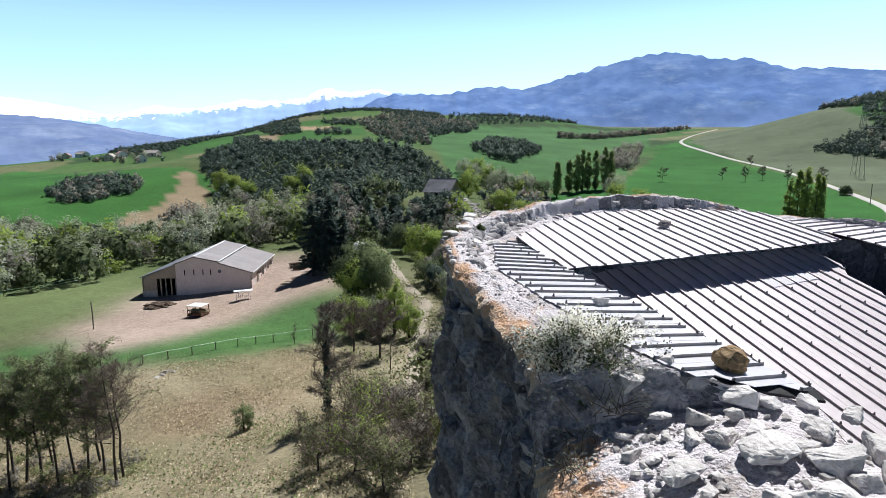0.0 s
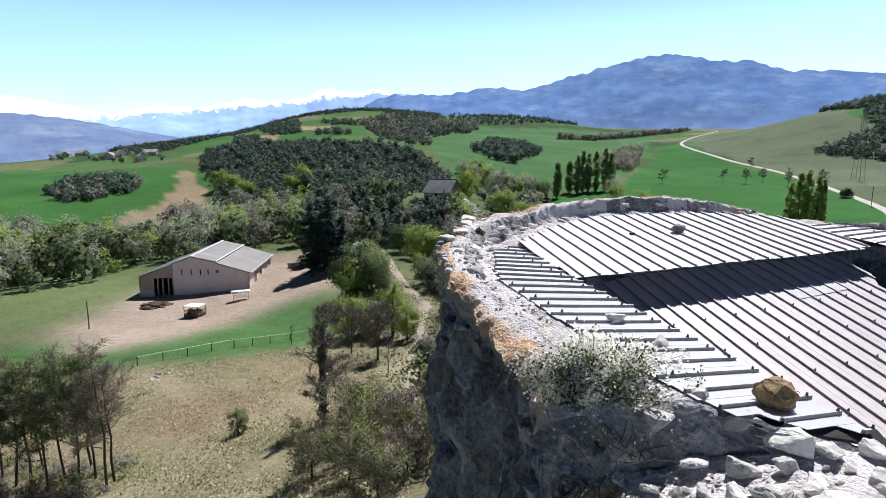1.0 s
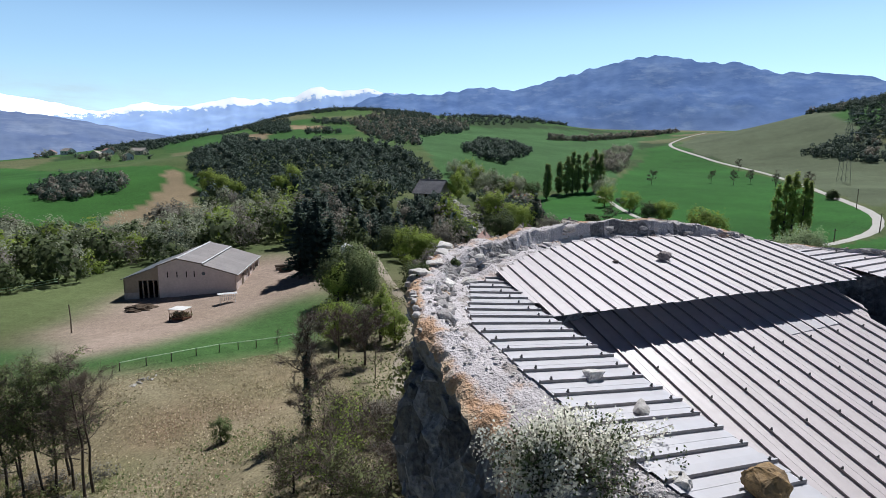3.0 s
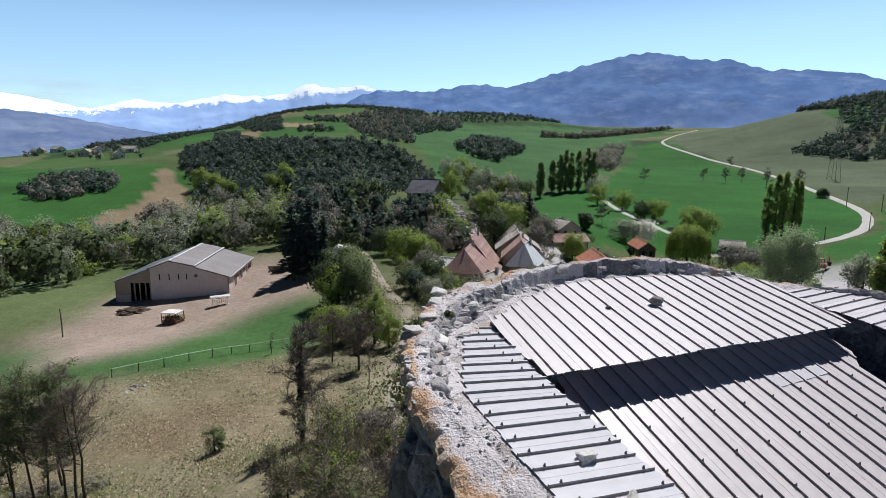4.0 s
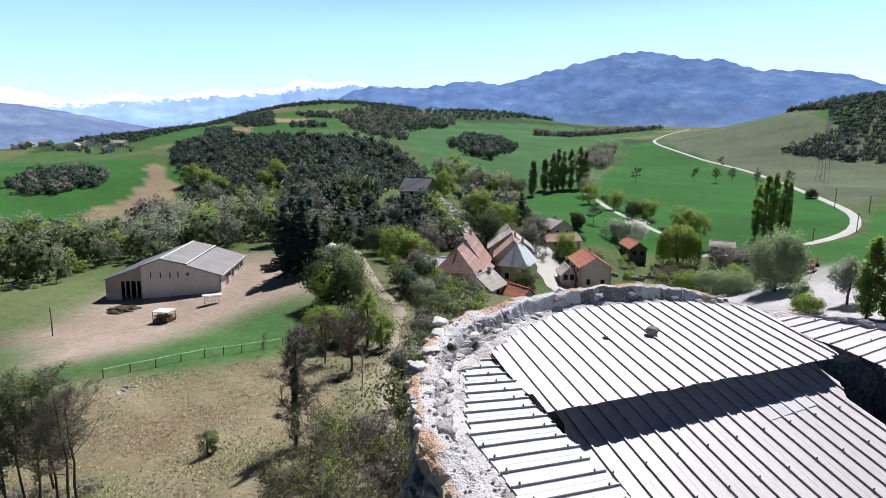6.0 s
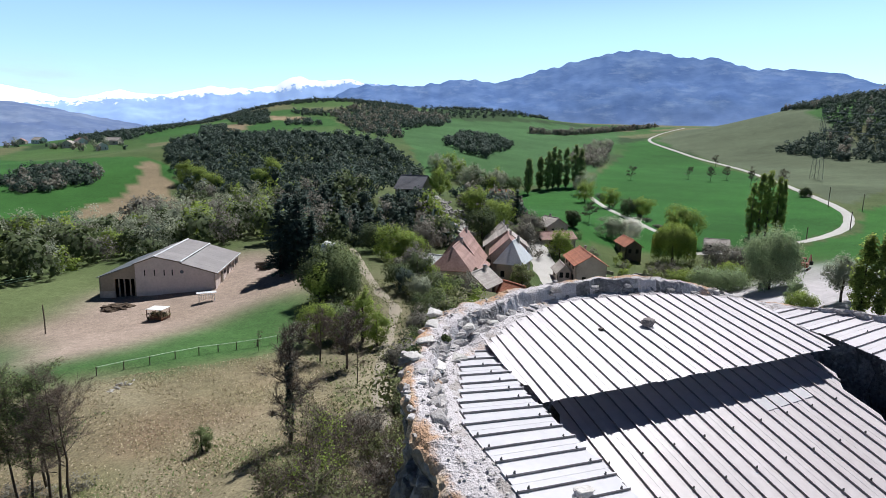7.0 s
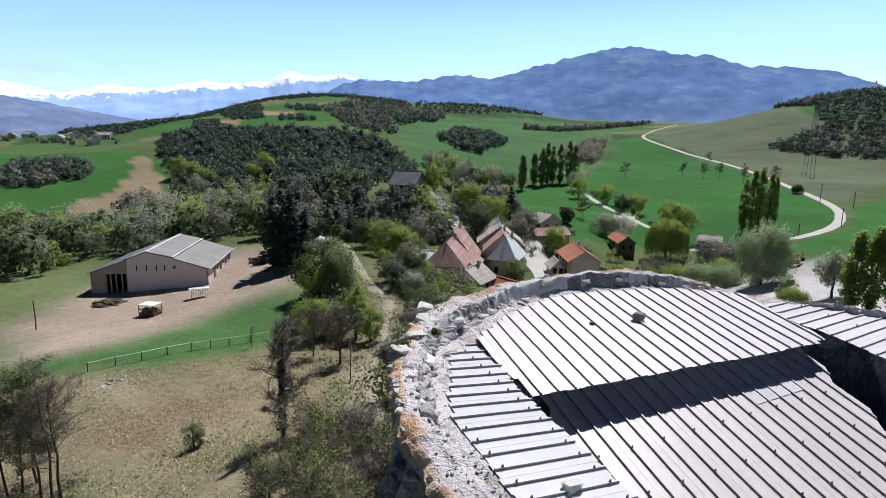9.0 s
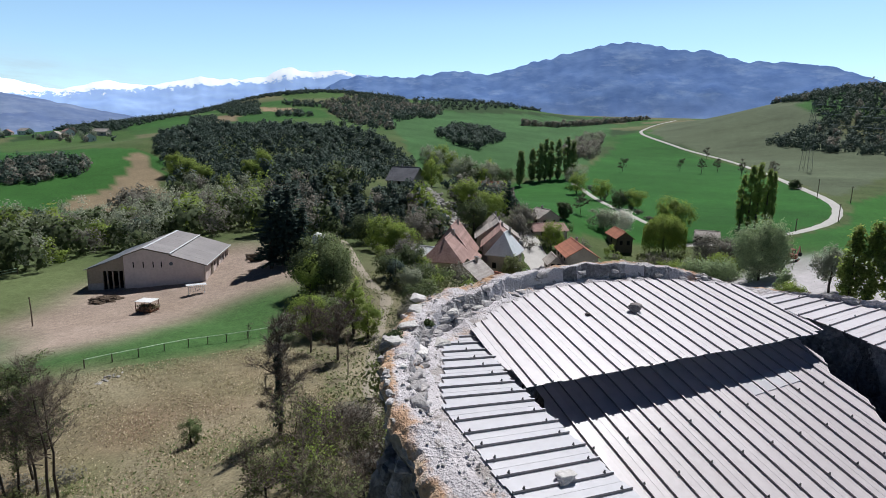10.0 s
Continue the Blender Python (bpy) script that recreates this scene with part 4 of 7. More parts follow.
ribbed_roof("far_roof", RIGHT, RIGHT_PLAN, "pale ribbed metal roof strip beyond the raised one", 0.209, -4.878, seed=5, bolts=[lambda u: RIGHT.uv(10.4, 9.0)[1]], every=2)
# a patch of newer sheet laid in the pans of the sunken roof
for k in range(4):
    u0, u1 = 8.065 + 0.235 * (k + 7) + 0.018, 8.065 + 0.235 * (k + 8) - 0.018
    v0, v1 = LOWER.uv(8.15, 8.5)[1] - 0.085, LOWER.uv(8.15, 8.32)[1] + 0.005
    v, f = slab([LOWER.at(u0, v0, 0.014), LOWER.at(u1, v0, 0.014), LOWER.at(u1, v1, 0.014), LOWER.at(u0, v1, 0.014)], 0.012)
    part("patch", mesh_of("patch", v, f, M_SHEET_GREY), M_SHEET_GREY, lower_roof, "bluish newer patch of sheet")
# added black plate in place of the shadow gap under the sheet edge
tagged(part("gap_shade_strip", mesh_of("gap_shade_strip", *slab([(4.66, 4.5, 19.29), (5.5, 4.46, 19.19), (5.52, 4.36, 19.13), (5.1, 4.37, 19.2), (4.66, 4.42, 19.27)], 0.02), M_GAP_SHADE), M_GAP_SHADE, None), "black strip standing in for the shadow gap below the roof edge", "felt strip")


# ---- barn ----
M_LEANTO = mat("ochre_render", (0.38, 0.31, 0.24), (0.28, 0.23, 0.18), 0.9, scale=0.4, fine=3, bump=0.1)
M_LEANTO_ROOF = mat("dark_sheet", (0.14, 0.15, 0.17), (0.09, 0.1, 0.115), 0.7, scale=0.4, fine=4, bump=0.15)


def build_barn():
    # local: x along the gable from its near right corner to the left, y back along the long wall
    uy = Vector((-0.04, 0.9992, 0))
    ux = Vector((-0.9992, -0.04, 0))
    barn = thing("barn", (-24.73, 95.24, -0.71), "long rendered farm barn with a shallow grey roof and lean-to", "barn")

    def P(a, b, z):
        return ux * a + uy * b + Vector((0, 0, z))
    W1, W2, L = 12.4, 18.05, 18.2
    zr, zp, zl, ze, zs = 2.72, 5.46, 4.3, 2.08, 4.4
    xp, xs = 9.26, 5.33
    low = -3.0
    front = [P(0, 0, low), P(0, 0, zr), P(xs, 0, zs), P(xp, 0, zp), P(W1, 0, zl), P(W1, 0, low)]
    behind = [P(0, L, low), P(0, L, zr), P(xs, L, zs), P(xp, L, zp), P(W1, L, zl), P(W2, L, ze), P(W2, L, low)]
    lintel = [P(0, 0, 2.0), P(0, 0, zr), P(0, L, zr), P(0, L, 2.0)]
    head = [P(W1 + 0.02, 0.3, 1.85), P(W1 + 0.02, 0.3, zl - 0.1), P(W2, 0.3, ze - 0.05), P(W2, 0.3, 1.85)]
    pier = [P(15.7, 0.3, low), P(15.7, 0.3, 1.85), P(W2, 0.3, 1.85), P(W2, 0.3, low)]
    side = [P(W2, 0.3, low), P(W2, 0.3, ze), P(W2, L, ze), P(W2, L, low)]
    for nm, pts, nrm, wm in (("gable_wall", front, -uy, M_BARN), ("long_wall", lintel, -ux, M_BARN), ("back_wall", behind, uy, M_BARN),
                             ("leanto_wall", head, -uy, M_LEANTO), ("leanto_pier", pier, -uy, M_LEANTO), ("side_wall", side, ux, M_LEANTO)):
        part(nm, mesh_of(nm, *wall_slab(pts, 0.25, nrm), wm), wm, barn)
    # plinth of the lean-to and posts in its open front
    part("plinth", mesh_of("plinth", *wall_slab([P(15.72, 0.26, low), P(15.72, 0.26, -0.2), P(W2, 0.26, -0.2), P(W2, 0.26, low)], 0.03, -uy), M_TILE_GREY), M_TILE_GREY, barn, "grey cement plinth")
    for a in (12.55, 13.3, 14.2, 15.0):
        part("post", mesh_of("post", *wall_slab([P(a, 0.4, low), P(a, 0.4, 1.86), P(a + 0.2, 0.4, 1.86), P(a + 0.2, 0.4, low)], 0.2, -uy), M_LEANTO), M_LEANTO, barn)
    # bays of the long side: piers below the lintel, some bays boarded up
    for b, wide in ((0, 1.6), (3.4, 0.5), (5.6, 0.45), (7.8, 0.5), (10.0, 0.45), (12.2, 0.5), (14.4, 0.45), (L - 0.6, 0.6)):
        part("pier", mesh_of("pier", *wall_slab([P(0, b, low), P(0, b, 2.02), P(0, b + wide, 2.02), P(0, b + wide, low)], 0.3, -ux), M_BARN), M_BARN, barn)
    for b0, b1, top in ((1.6, 3.4, 2.02), (6.05, 7.8, 1.1), (10.45, 12.2, 1.3)):
        part("bay_wall", mesh_of("bay_wall", *wall_slab([P(0.06, b0, low), P(0.06, b0, top), P(0.06, b1, top), P(0.06, b1, low)], 0.15, -ux), M_BARN), M_BARN, barn)
    part("door", mesh_of("door", *wall_slab([P(-0.08, 3.9, -0.4), P(-0.08, 3.9, 1.9), P(-0.08, 5.3, 1.9), P(-0.08, 5.3, -0.4)], 0.06, -ux), M_WOOD), M_WOOD, barn, "weathered plank door")
    # roofs, each slope of its own fibre-cement sheets
    def slope(nm, a0, z0, a1, z1, b0, b1, mate):
        n = 7
        for i in range(n):
            c0, c1 = b0 + (b1 - b0) * i / n, b0 + (b1 - b0) * (i + 1) / n - 0.03
            part(nm, mesh_of(nm, *slab([P(a0, c0, z0), P(a1, c0, z1), P(a1, c1, z1), P(a0, c1, z0)], 0.1), mate), mate, barn)
    slope("roof_panel", -0.35, zr + 0.02, xs, zs + 0.14, -0.3, L + 0.3, M_BARN_ROOF)
    slope("roof_panel", xs - 0.1, zs + 0.32, xp, zp + 0.18, -0.3, L + 0.3, M_BARN_ROOF)
    slope("roof_panel", xp, zp + 0.18, W1 + 0.25, zl + 0.1, -0.3, L + 0.3, M_BARN_ROOF)
    slope("leanto_panel", W1 + 0.1, zl - 0.02, W2 + 0.35, ze + 0.05, 0.0, L, M_LEANTO_ROOF)
    # thin verge boards under the sheets, pale flashing along the step and the ridge
    for a0, z0, a1, z1 in ((-0.35, zr, xs, zs + 0.12), (xs, zs + 0.3, xp, zp + 0.16), (xp, zp + 0.16, W1 + 0.25, zl + 0.08)):
        part("verge", mesh_of("verge", *slab([P(a0, -0.36, z0), P(a1, -0.36, z1), P(a1, -0.27, z1), P(a0, -0.27, z0)], 0.16), M_WOOD), M_WOOD, barn)
    part("step_flashing", mesh_of("step_flashing", *slab([P(xs - 0.22, -0.3, zs + 0.34), P(xs + 0.04, -0.3, zs + 0.37), P(xs + 0.04, L + 0.3, zs + 0.37), P(xs - 0.22, L + 0.3, zs + 0.34)], 0.05), M_TIN), M_TIN, barn)
    part("eave_gutter", mesh_of("eave_gutter", *slab([P(-0.48, -0.3, zr + 0.02), P(-0.33, -0.3, zr + 0.02), P(-0.33, L + 0.3, zr + 0.02), P(-0.48, L + 0.3, zr + 0.02)], 0.1), M_TIN), M_TIN, barn)
    part("ridge_cap", mesh_of("ridge_cap", *slab([P(xp - 0.2, -0.3, zp + 0.24), P(xp + 0.2, -0.3, zp + 0.24), P(xp + 0.2, L + 0.3, zp + 0.24), P(xp - 0.2, L + 0.3, zp + 0.24)], 0.08), M_TIN), M_TIN, barn, "pale ridge capping")
    # narrow slot windows in the gable and a round vent
    for a in (10.85, 9.35, 7.85, 6.6):
        part("slot_window", mesh_of("slot_window", *wall_slab([P(a, -0.015, 2.35), P(a, -0.015, 3.35), P(a + 0.17, -0.015, 3.35), P(a + 0.17, -0.015, 2.35)], 0.06, -uy), M_DARK), M_DARK, barn)
    part("vent", mesh_of("vent", *wall_slab([P(5.2 + 0.3 * math.cos(w), -0.015, 2.95 + 0.3 * math.sin(w)) for w in np.linspace(0, 2 * math.pi, 12, endpoint=False)], 0.05, -uy), M_LEANTO_ROOF), M_LEANTO_ROOF, barn)
    # near-black slab: the dark of the barn's inside put into the floor colour
    part("barn_floor", mesh_of("barn_floor", *slab([P(0.4, 0.6, -0.2), P(W2 - 0.3, 0.6, -0.9), P(W2 - 0.3, L - 0.3, -0.9), P(0.4, L - 0.3, -0.2)], 1.5), M_DARK), M_DARK, barn)


build_barn()


# ---- houses ----
def house(name, x, y, z, rz, w, l, eave, ridge, wall_m, roof_m, label, chimney=True, windows=3, hip=0.0, group="village houses"):
    """A gabled house: w across the ridge, l along it, centred, base at z."""
    h = thing(name, (x, y, z), label, "house", group=group, rz=rz)
    low = -4.0
    hw, hl = w / 2, l / 2
    for s in (-1, 1):
        v, f = wall_slab([(-hw, s * hl, low), (hw, s * hl, low), (hw, s * hl, eave), (0, s * hl, ridge - 0.1) if not hip else (0.01, s * hl, eave), (-hw, s * hl, eave)], 0.35, (0, s, 0))
        part("gable", mesh_of("gable", v, f, wall_m), wall_m, h)
        v, f = wall_slab([(s * hw, -hl, low), (s * hw, hl, low), (s * hw, hl, eave), (s * hw, -hl, eave)], 0.35, (s, 0, 0))
        part("wall", mesh_of("wall", v, f, wall_m), wall_m, h)
        over = 0.5
        drop = over * (ridge - eave) / hw
        if hip:
            pts = [(0, -hl + hip, ridge), (0, hl - hip, ridge), (s * (hw + over), hl + over, eave - drop), (s * (hw + over), -hl - over, eave - drop)]
        else:
            pts = [(0, -hl - over, ridge), (0, hl + over, ridge), (s * (hw + over), hl + over, eave - drop), (s * (hw + over), -hl - over, eave - drop)]
        if s < 0:
            pts = pts[::-1]
        # courses: each band of tiles a little proud of the next
        a0, a1, b1, b0 = (Vector(p) for p in (pts if s > 0 else [pts[3], pts[2], pts[1], pts[0]]))
        n = 13
        for i in range(n):
            t0, t1 = i / n, (i + 1) / n
            q = [a0.lerp(b0, t0), a1.lerp(b1, t0), a1.lerp(b1, t1), a0.lerp(b0, t1)]
            q = [q[0], q[1], q[2] + Vector((0, 0, 0.03)), q[3] + Vector((0, 0, 0.03))]
            v, f = slab(q, 0.14)
            part("tile_course", mesh_of("tile_course", v, f, roof_m), roof_m, h)
        if hip:
            v, f = slab([(0, s * (hl - hip), ridge), (hw + over, s * (hl + over), eave - drop), (-hw - over, s * (hl + over), eave - drop)], 0.12)
            part("hip_slope", mesh_of("hip_slope", v, f, roof_m), roof_m, h)
        for i in range(windows):
            yy = -hl + l * (i + 0.7) / (windows + 0.4)
            for zz in ([0.9, 3.4] if eave > 4.6 else [0.9]):
                win = part("window", box_bm((s * hw - 0.06, yy - 0.45, zz), (s * hw + 0.06, yy + 0.45, zz + 1.3)), M_DARK, h)
                part("shutter", box_bm((s * hw - 0.09, yy + 0.46, zz), (s * hw + 0.09, yy + 0.86, zz + 1.3)), M_WOOD, win)
        for xx in (-hw * 0.45, hw * 0.45):
            win = part("window", box_bm((xx - 0.4, s * hl - 0.06, 1.0), (xx + 0.4, s * hl + 0.06, 2.2)), M_DARK, h)
            part("sill", box_bm((xx - 0.5, s * hl - 0.12, 0.9), (xx + 0.5, s * hl + 0.12, 1.0)), wall_m, win)
    part("ridge_tiles", box_bm((-0.16, -hl + hip - 0.4, ridge - 0.02), (0.16, hl - hip + 0.4, ridge + 0.12), 0.05), roof_m, h)
    if chimney:
        ch = part("chimney", box_bm((0.2, hl * 0.4 - 0.28, ridge - 1.2), (0.68, hl * 0.4 + 0.28, ridge + 0.6), 0.04), wall_m, h)
        part("chimney_cap", box_bm((0.14, hl * 0.4 - 0.34, ridge + 0.6), (0.74, hl * 0.4 + 0.34, ridge + 0.7)), M_STONE, ch)
    return h


house("stone_house", 17.5, 107, -1.9, -18, 7.2, 14, 3.5, 7.0, M_HOUSE, M_TILE_ROSE, "stone village house with a faded rose tile roof", hip=2.5)
house("stone_house", 19.9, 115.5, -2.9, -16, 8.8, 11, 3.6, 9.2, M_HOUSE, M_TILE_ROSE, "tall stone village house with a weathered roof")
house("cottage", 19.6, 93.5, -2.1, -36, 5.4, 6, 2.8, 4.8, M_HOUSE, M_TILE_GREY, "small stone cottage with a grey tile roof", windows=1)
house("tin_roof_house", 29.9, 111, -2.9, -28, 5.2, 8, 4.4, 8.0, M_HOUSE, M_TIN, "village house with a pale hipped tin roof", windows=1, hip=2.4)
house("row_house", 30.6, 119, -3.1, -12, 7.4, 9.8, 4.7, 8.15, M_HOUSE, M_TILE_ROSE, "narrow village house with a patched faded roof")
house("row_house", 31.95, 127.8, -2.9, -10, 9.6, 8.5, 4.7, 8.2, M_HOUSE, M_TILE_GREY, "narrow village house with a weathered grey roof")
house("row_house", 32.8, 135, -3.2, -6, 8.6, 6, 4.6, 8.7, M_HOUSE, M_TILE_GREY, "narrow village house with a pale worn roof")
house("lean_shed", 13.2, 109.5, -1.6, 60, 4.4, 6, 2.6, 4.0, M_HOUSE, M_TIN, "low shed with a pale tin roof beside the stone house", chimney=False, windows=1)
house("red_roof_house", 48.5, 119.5, -5.6, -8, 6.6, 12.3, 4.95, 7.0, M_HOUSE, M_TILE_RED, "village house with a bright red tile roof")
house("lean_shed", 43.6, 120.5, -5.4, -8, 3.0, 6, 2.4, 3.8, M_HOUSE, M_TILE_GREY, "small grey-roofed shed against the red-roofed house", chimney=False, windows=1)
house("side_wing", 21.3, 108.5, -2.8, -18, 4.4, 9, 3.0, 4.6, M_HOUSE, M_TILE_ROSE, "low wing with a faded rose roof beside the stone house", chimney=False, windows=2)
house("low_house", 25.4, 92, -3.7, 28, 4.6, 5, 2.4, 4.3, M_HOUSE, M_TILE_RED, "low house with a dull red roof below the street", chimney=False, windows=1)
house("shed", 49.8, 146, -1.9, 97, 6, 9.5, 2.4, 3.9, M_HOUSE, M_TILE_ROSE, "low shed with a faded tile roof", chimney=False, windows=2)
house("far_house", 52.5, 158, -0.6, 15, 7, 7, 3, 5.2, M_HOUSE, M_TILE_GREY, "grey-roofed house behind the shed")
house("red_hut", 73.8, 152, -5.3, -9, 4.4, 11, 3.1, 4.7, M_WOOD, M_TILE_RED, "dark timber hut with a red tile roof", chimney=False, windows=1, group="")
house("white_shed", 101, 152, -4.6, 60, 5, 6, 2.4, 3.6, M_DARK, M_TILE_GREY, "dark open shed with a grey roof", chimney=False, windows=1, group="")
house("farmhouse", 13.6, 180, 8.6, 58, 9, 9, 2.8, 6.6, M_HOUSE, M_SLATE, "old farmhouse with a steep slate roof above the pines", group="")
house("far_red_house", 55, 246, 1.2, 70, 7, 9, 3, 5.6, M_HOUSE, M_TILE_RED, "small red-roofed house beyond the village", chimney=False, windows=2, group="")


# ---- plants ----
def unit(a):
    return a / np.maximum(np.linalg.norm(a, axis=1, keepdims=True), 1e-6)


def rand_quads(rng, centres, size, spread=0.35, flat=0.0, length=1.0):
    """Small leaf-clump quads at the centres; where an outward way is given (columns 3 to 5) they face it loosely."""
    n = len(centres)
    a, b = unit(rng.normal(size=(n, 3))), rng.normal(size=(n, 3))
    if centres.shape[1] == 6:
        face = unit(unit(centres[:, 3:]) + 0.75 * unit(rng.normal(size=(n, 3))) + [0, 0, 0.25])
        a = unit(np.cross(face, a))
        b = np.cross(face, a)
        centres = centres[:, :3]
    if flat:
        a[:, 2] *= 1 - flat
        b[:, 2] *= 1 - flat
    b = unit(b - a * (a * b).sum(1, keepdims=True))
    s = size * (1 + spread * rng.uniform(-1, 1, (n, 1)))
    a, b = a * s * length, b * s
    k = rng.uniform(0.5, 1.0, (n, 1))
    return np.stack([centres - a - b * 0.6, centres + a * k - b, centres + a + b * k, centres - a * k + b], 1)


def clumps(rng, n_clump, shape, per, spread):
    """Points gathered round clump centres that a shape function places, each with its outward way."""
    c = shape(rng, n_clump)
    d = rng.normal(size=(n_clump * per, 3)) * spread
    big = np.repeat(c, per, 0)
    out = unit(d) + 0.8 * unit(big - c.mean(0))
    return np.concatenate([big + d, out], 1)


def round_shape(h, r, low=0.3):
    def f(rng, n):
        d = rng.normal(size=(n, 3))
        d /= np.linalg.norm(d, axis=1, keepdims=True)
        f1, f2, f3 = rng.uniform(0, 6.28, 3)
        lobe = 1 + 0.2 * np.sin(3 * np.arctan2(d[:, 1], d[:, 0]) + f1 + 2.5 * d[:, 2]) + 0.14 * np.sin(5 * d[:, 2] + 2 * d[:, 0] + f2) + 0.1 * np.sin(7 * d[:, 0] - 4 * d[:, 1] + f3)
        q = d * (rng.uniform(0.45, 1.0, (n, 1)) ** 0.6) * lobe[:, None]
        hz = h * (1 - low) / 2
        return q * [r, r, hz] + [0, 0, h * low + hz]
    return f


def cone_shape(h, r, low=0.08, power=1.0):
    def f(rng, n):
        t = rng.uniform(0, 1, n) ** 1.4
        a = rng.uniform(0, 2 * math.pi, n)
        tier = 0.8 + 0.2 * np.sin(t * 34)
        q = r * (1 - t) ** power * rng.uniform(0.5, 1, n) * tier + 0.05
        return np.stack([q * np.cos(a), q * np.sin(a), h * (low + (1 - low) * t)], 1)
    return f


def column_shape(h, r):
    def f(rng, n):
        t = rng.uniform(0, 1, n)
        a = rng.uniform(0, 2 * math.pi, n)
        q = r * np.sin(np.clip(t * 0.93 + 0.07, 0, 1) * math.pi) ** 0.75 * rng.uniform(0.4, 1, n)
        return np.stack([q * np.cos(a), q * np.sin(a), h * (0.06 + 0.94 * t)], 1)
    return f


def willow_points(rng, h, r, strands=150, per=16):
    out = []
    for _ in range(strands):
        a, q = rng.uniform(0, 2 * math.pi), r * math.sqrt(rng.uniform(0.05, 1))
        top = h * (1 - 0.35 * (q / r) ** 2) * rng.uniform(0.9, 1.02)
        bot = max(0.4, top - h * rng.uniform(0.35, 0.75) * (0.4 + 0.6 * q / r))
        z = np.linspace(top, bot, per)
        out.append(np.stack([q * math.cos(a) + rng.normal(0, 0.12, per), q * math.sin(a) + rng.normal(0, 0.12, per), z], 1))
    return np.concatenate(out)


def limbs(rng, h, r, low, n=7, trunk_r=0.16, lean=0.03, depth=2, tips=None):
    """Trunk, limbs and branches as tapered tubes; tips collects points and ways along the outer branches."""
    tubes = []
    top = Vector((rng.normal(0, lean) * h, rng.normal(0, lean) * h, h * 0.92))
    pts = [Vector((0, 0, -0.6))] + [top * t + Vector((rng.normal(0, 0.012) * h, rng.normal(0, 0.012) * h, 0)) * math.sin(t * 3) for t in (0.0, 0.2, 0.4, 0.6, 0.8, 1.0)]
    rad = [trunk_r * 1.25, trunk_r, trunk_r * 0.85, trunk_r * 0.7, trunk_r * 0.5, trunk_r * 0.3, trunk_r * 0.08]
    tubes.append(tube(pts, rad, 7))
    for i in range(n):
        t = low + (0.95 - low) * (i + rng.uniform(0, 0.8)) / n
        base = top * t
        a = rng.uniform(0, 2 * math.pi)
        ln = r * (1.15 - 0.75 * abs(t - 0.45)) * rng.uniform(0.55, 1.15)
        d = Vector((math.cos(a), math.sin(a), rng.uniform(0.2, 1.0))).normalized()
        p1, p2 = base + d * ln * 0.5, base + d * ln + Vector((0, 0, ln * 0.15))
        br = trunk_r * (0.5 - 0.35 * t)
        tubes.append(tube([base, p1, p2], [br, br * 0.6, br * 0.12], 5))
        if tips is not None:
            tips += [(base.lerp(p2, s), d) for s in (0.55, 0.75, 0.9, 1.0)]
        if depth > 1:
            for _ in range(5):
                s = rng.uniform(0.3, 0.95)
                q = base.lerp(p2, s)
                e = Vector((rng.normal(), rng.normal(), rng.uniform(-0.1, 1.0))).normalized() * ln * rng.uniform(0.25, 0.5)
                tubes.append(tube([q, q + e * 0.55 + Vector((0, 0, 0.03)), q + e], [br * 0.35, br * 0.22, br * 0.05], 4))
                if tips is not None:
                    tips += [(q + e * s2, e.normalized()) for s2 in (0.4, 0.7, 1.0)]
    return join_tubes(tubes)


def twig_quads(rng, tips, n, length=0.5, width=0.012, spread=0.06):
    """Fine bare twigs: long thin blades springing from the branches."""
    k = rng.integers(0, len(tips), n)
    c = np.array([tuple(tips[i][0]) for i in k]) + rng.normal(0, spread, (n, 3))
    w = unit(np.array([tuple(tips[i][1]) for i in k]) + rng.normal(size=(n, 3)) * 0.55 + [0, 0, 0.35])
    s = unit(np.cross(w, rng.normal(size=(n, 3))))
    ln = length * rng.uniform(0.3, 1.1, (n, 1))
    return np.stack([c - s * width, c + s * width, c + w * ln + s * width * 0.3, c + w * ln - s * width * 0.3], 1)


def tip_leaves(rng, tips, n, size, spread, length=1.4):
    """Leaf or needle tufts round the branch ends."""
    k = rng.integers(0, len(tips), n)
    d = rng.normal(size=(n, 3)) * spread
    c = np.array([tuple(tips[i][0]) for i in k]) + d
    return rand_quads(rng, np.concatenate([c, d + np.array([tuple(tips[i][1]) for i in k]) * spread], 1), size, length=length)


def tree(name, x, y, label, leaves, crown_m, trunk=None, group="", rz=0.0, z=None, category="tree"):
    t = thing(name, (x, y, height(x, y) if z is None else z), label, category, group=group, rz=rz)
    if trunk:
        part("trunk", mesh_of("trunk", trunk[0], trunk[1], M_BARK, True), M_BARK, t)
    if leaves is not None:
        part("crown", quads_mesh("crown", leaves, crown_m, round_n=None if crown_m is M_TWIG else crown_normals(leaves)), crown_m, t)
    return t


def round_tree(name, x, y, h, r, crown_m, label, seed, clump=60, per=26, size=0.22, low=0.25, group="", category="tree"):
    rng = np.random.default_rng(seed)
    pts = clumps(rng, int(clump * 1.3), round_shape(h, r, low), int(per * 2.2), r * 0.14)
    return tree(name, x, y, label, rand_quads(rng, pts, size * 0.5), crown_m, limbs(rng, h, r, low * 0.9, trunk_r=0.03 * h, depth=1), group, category=category)


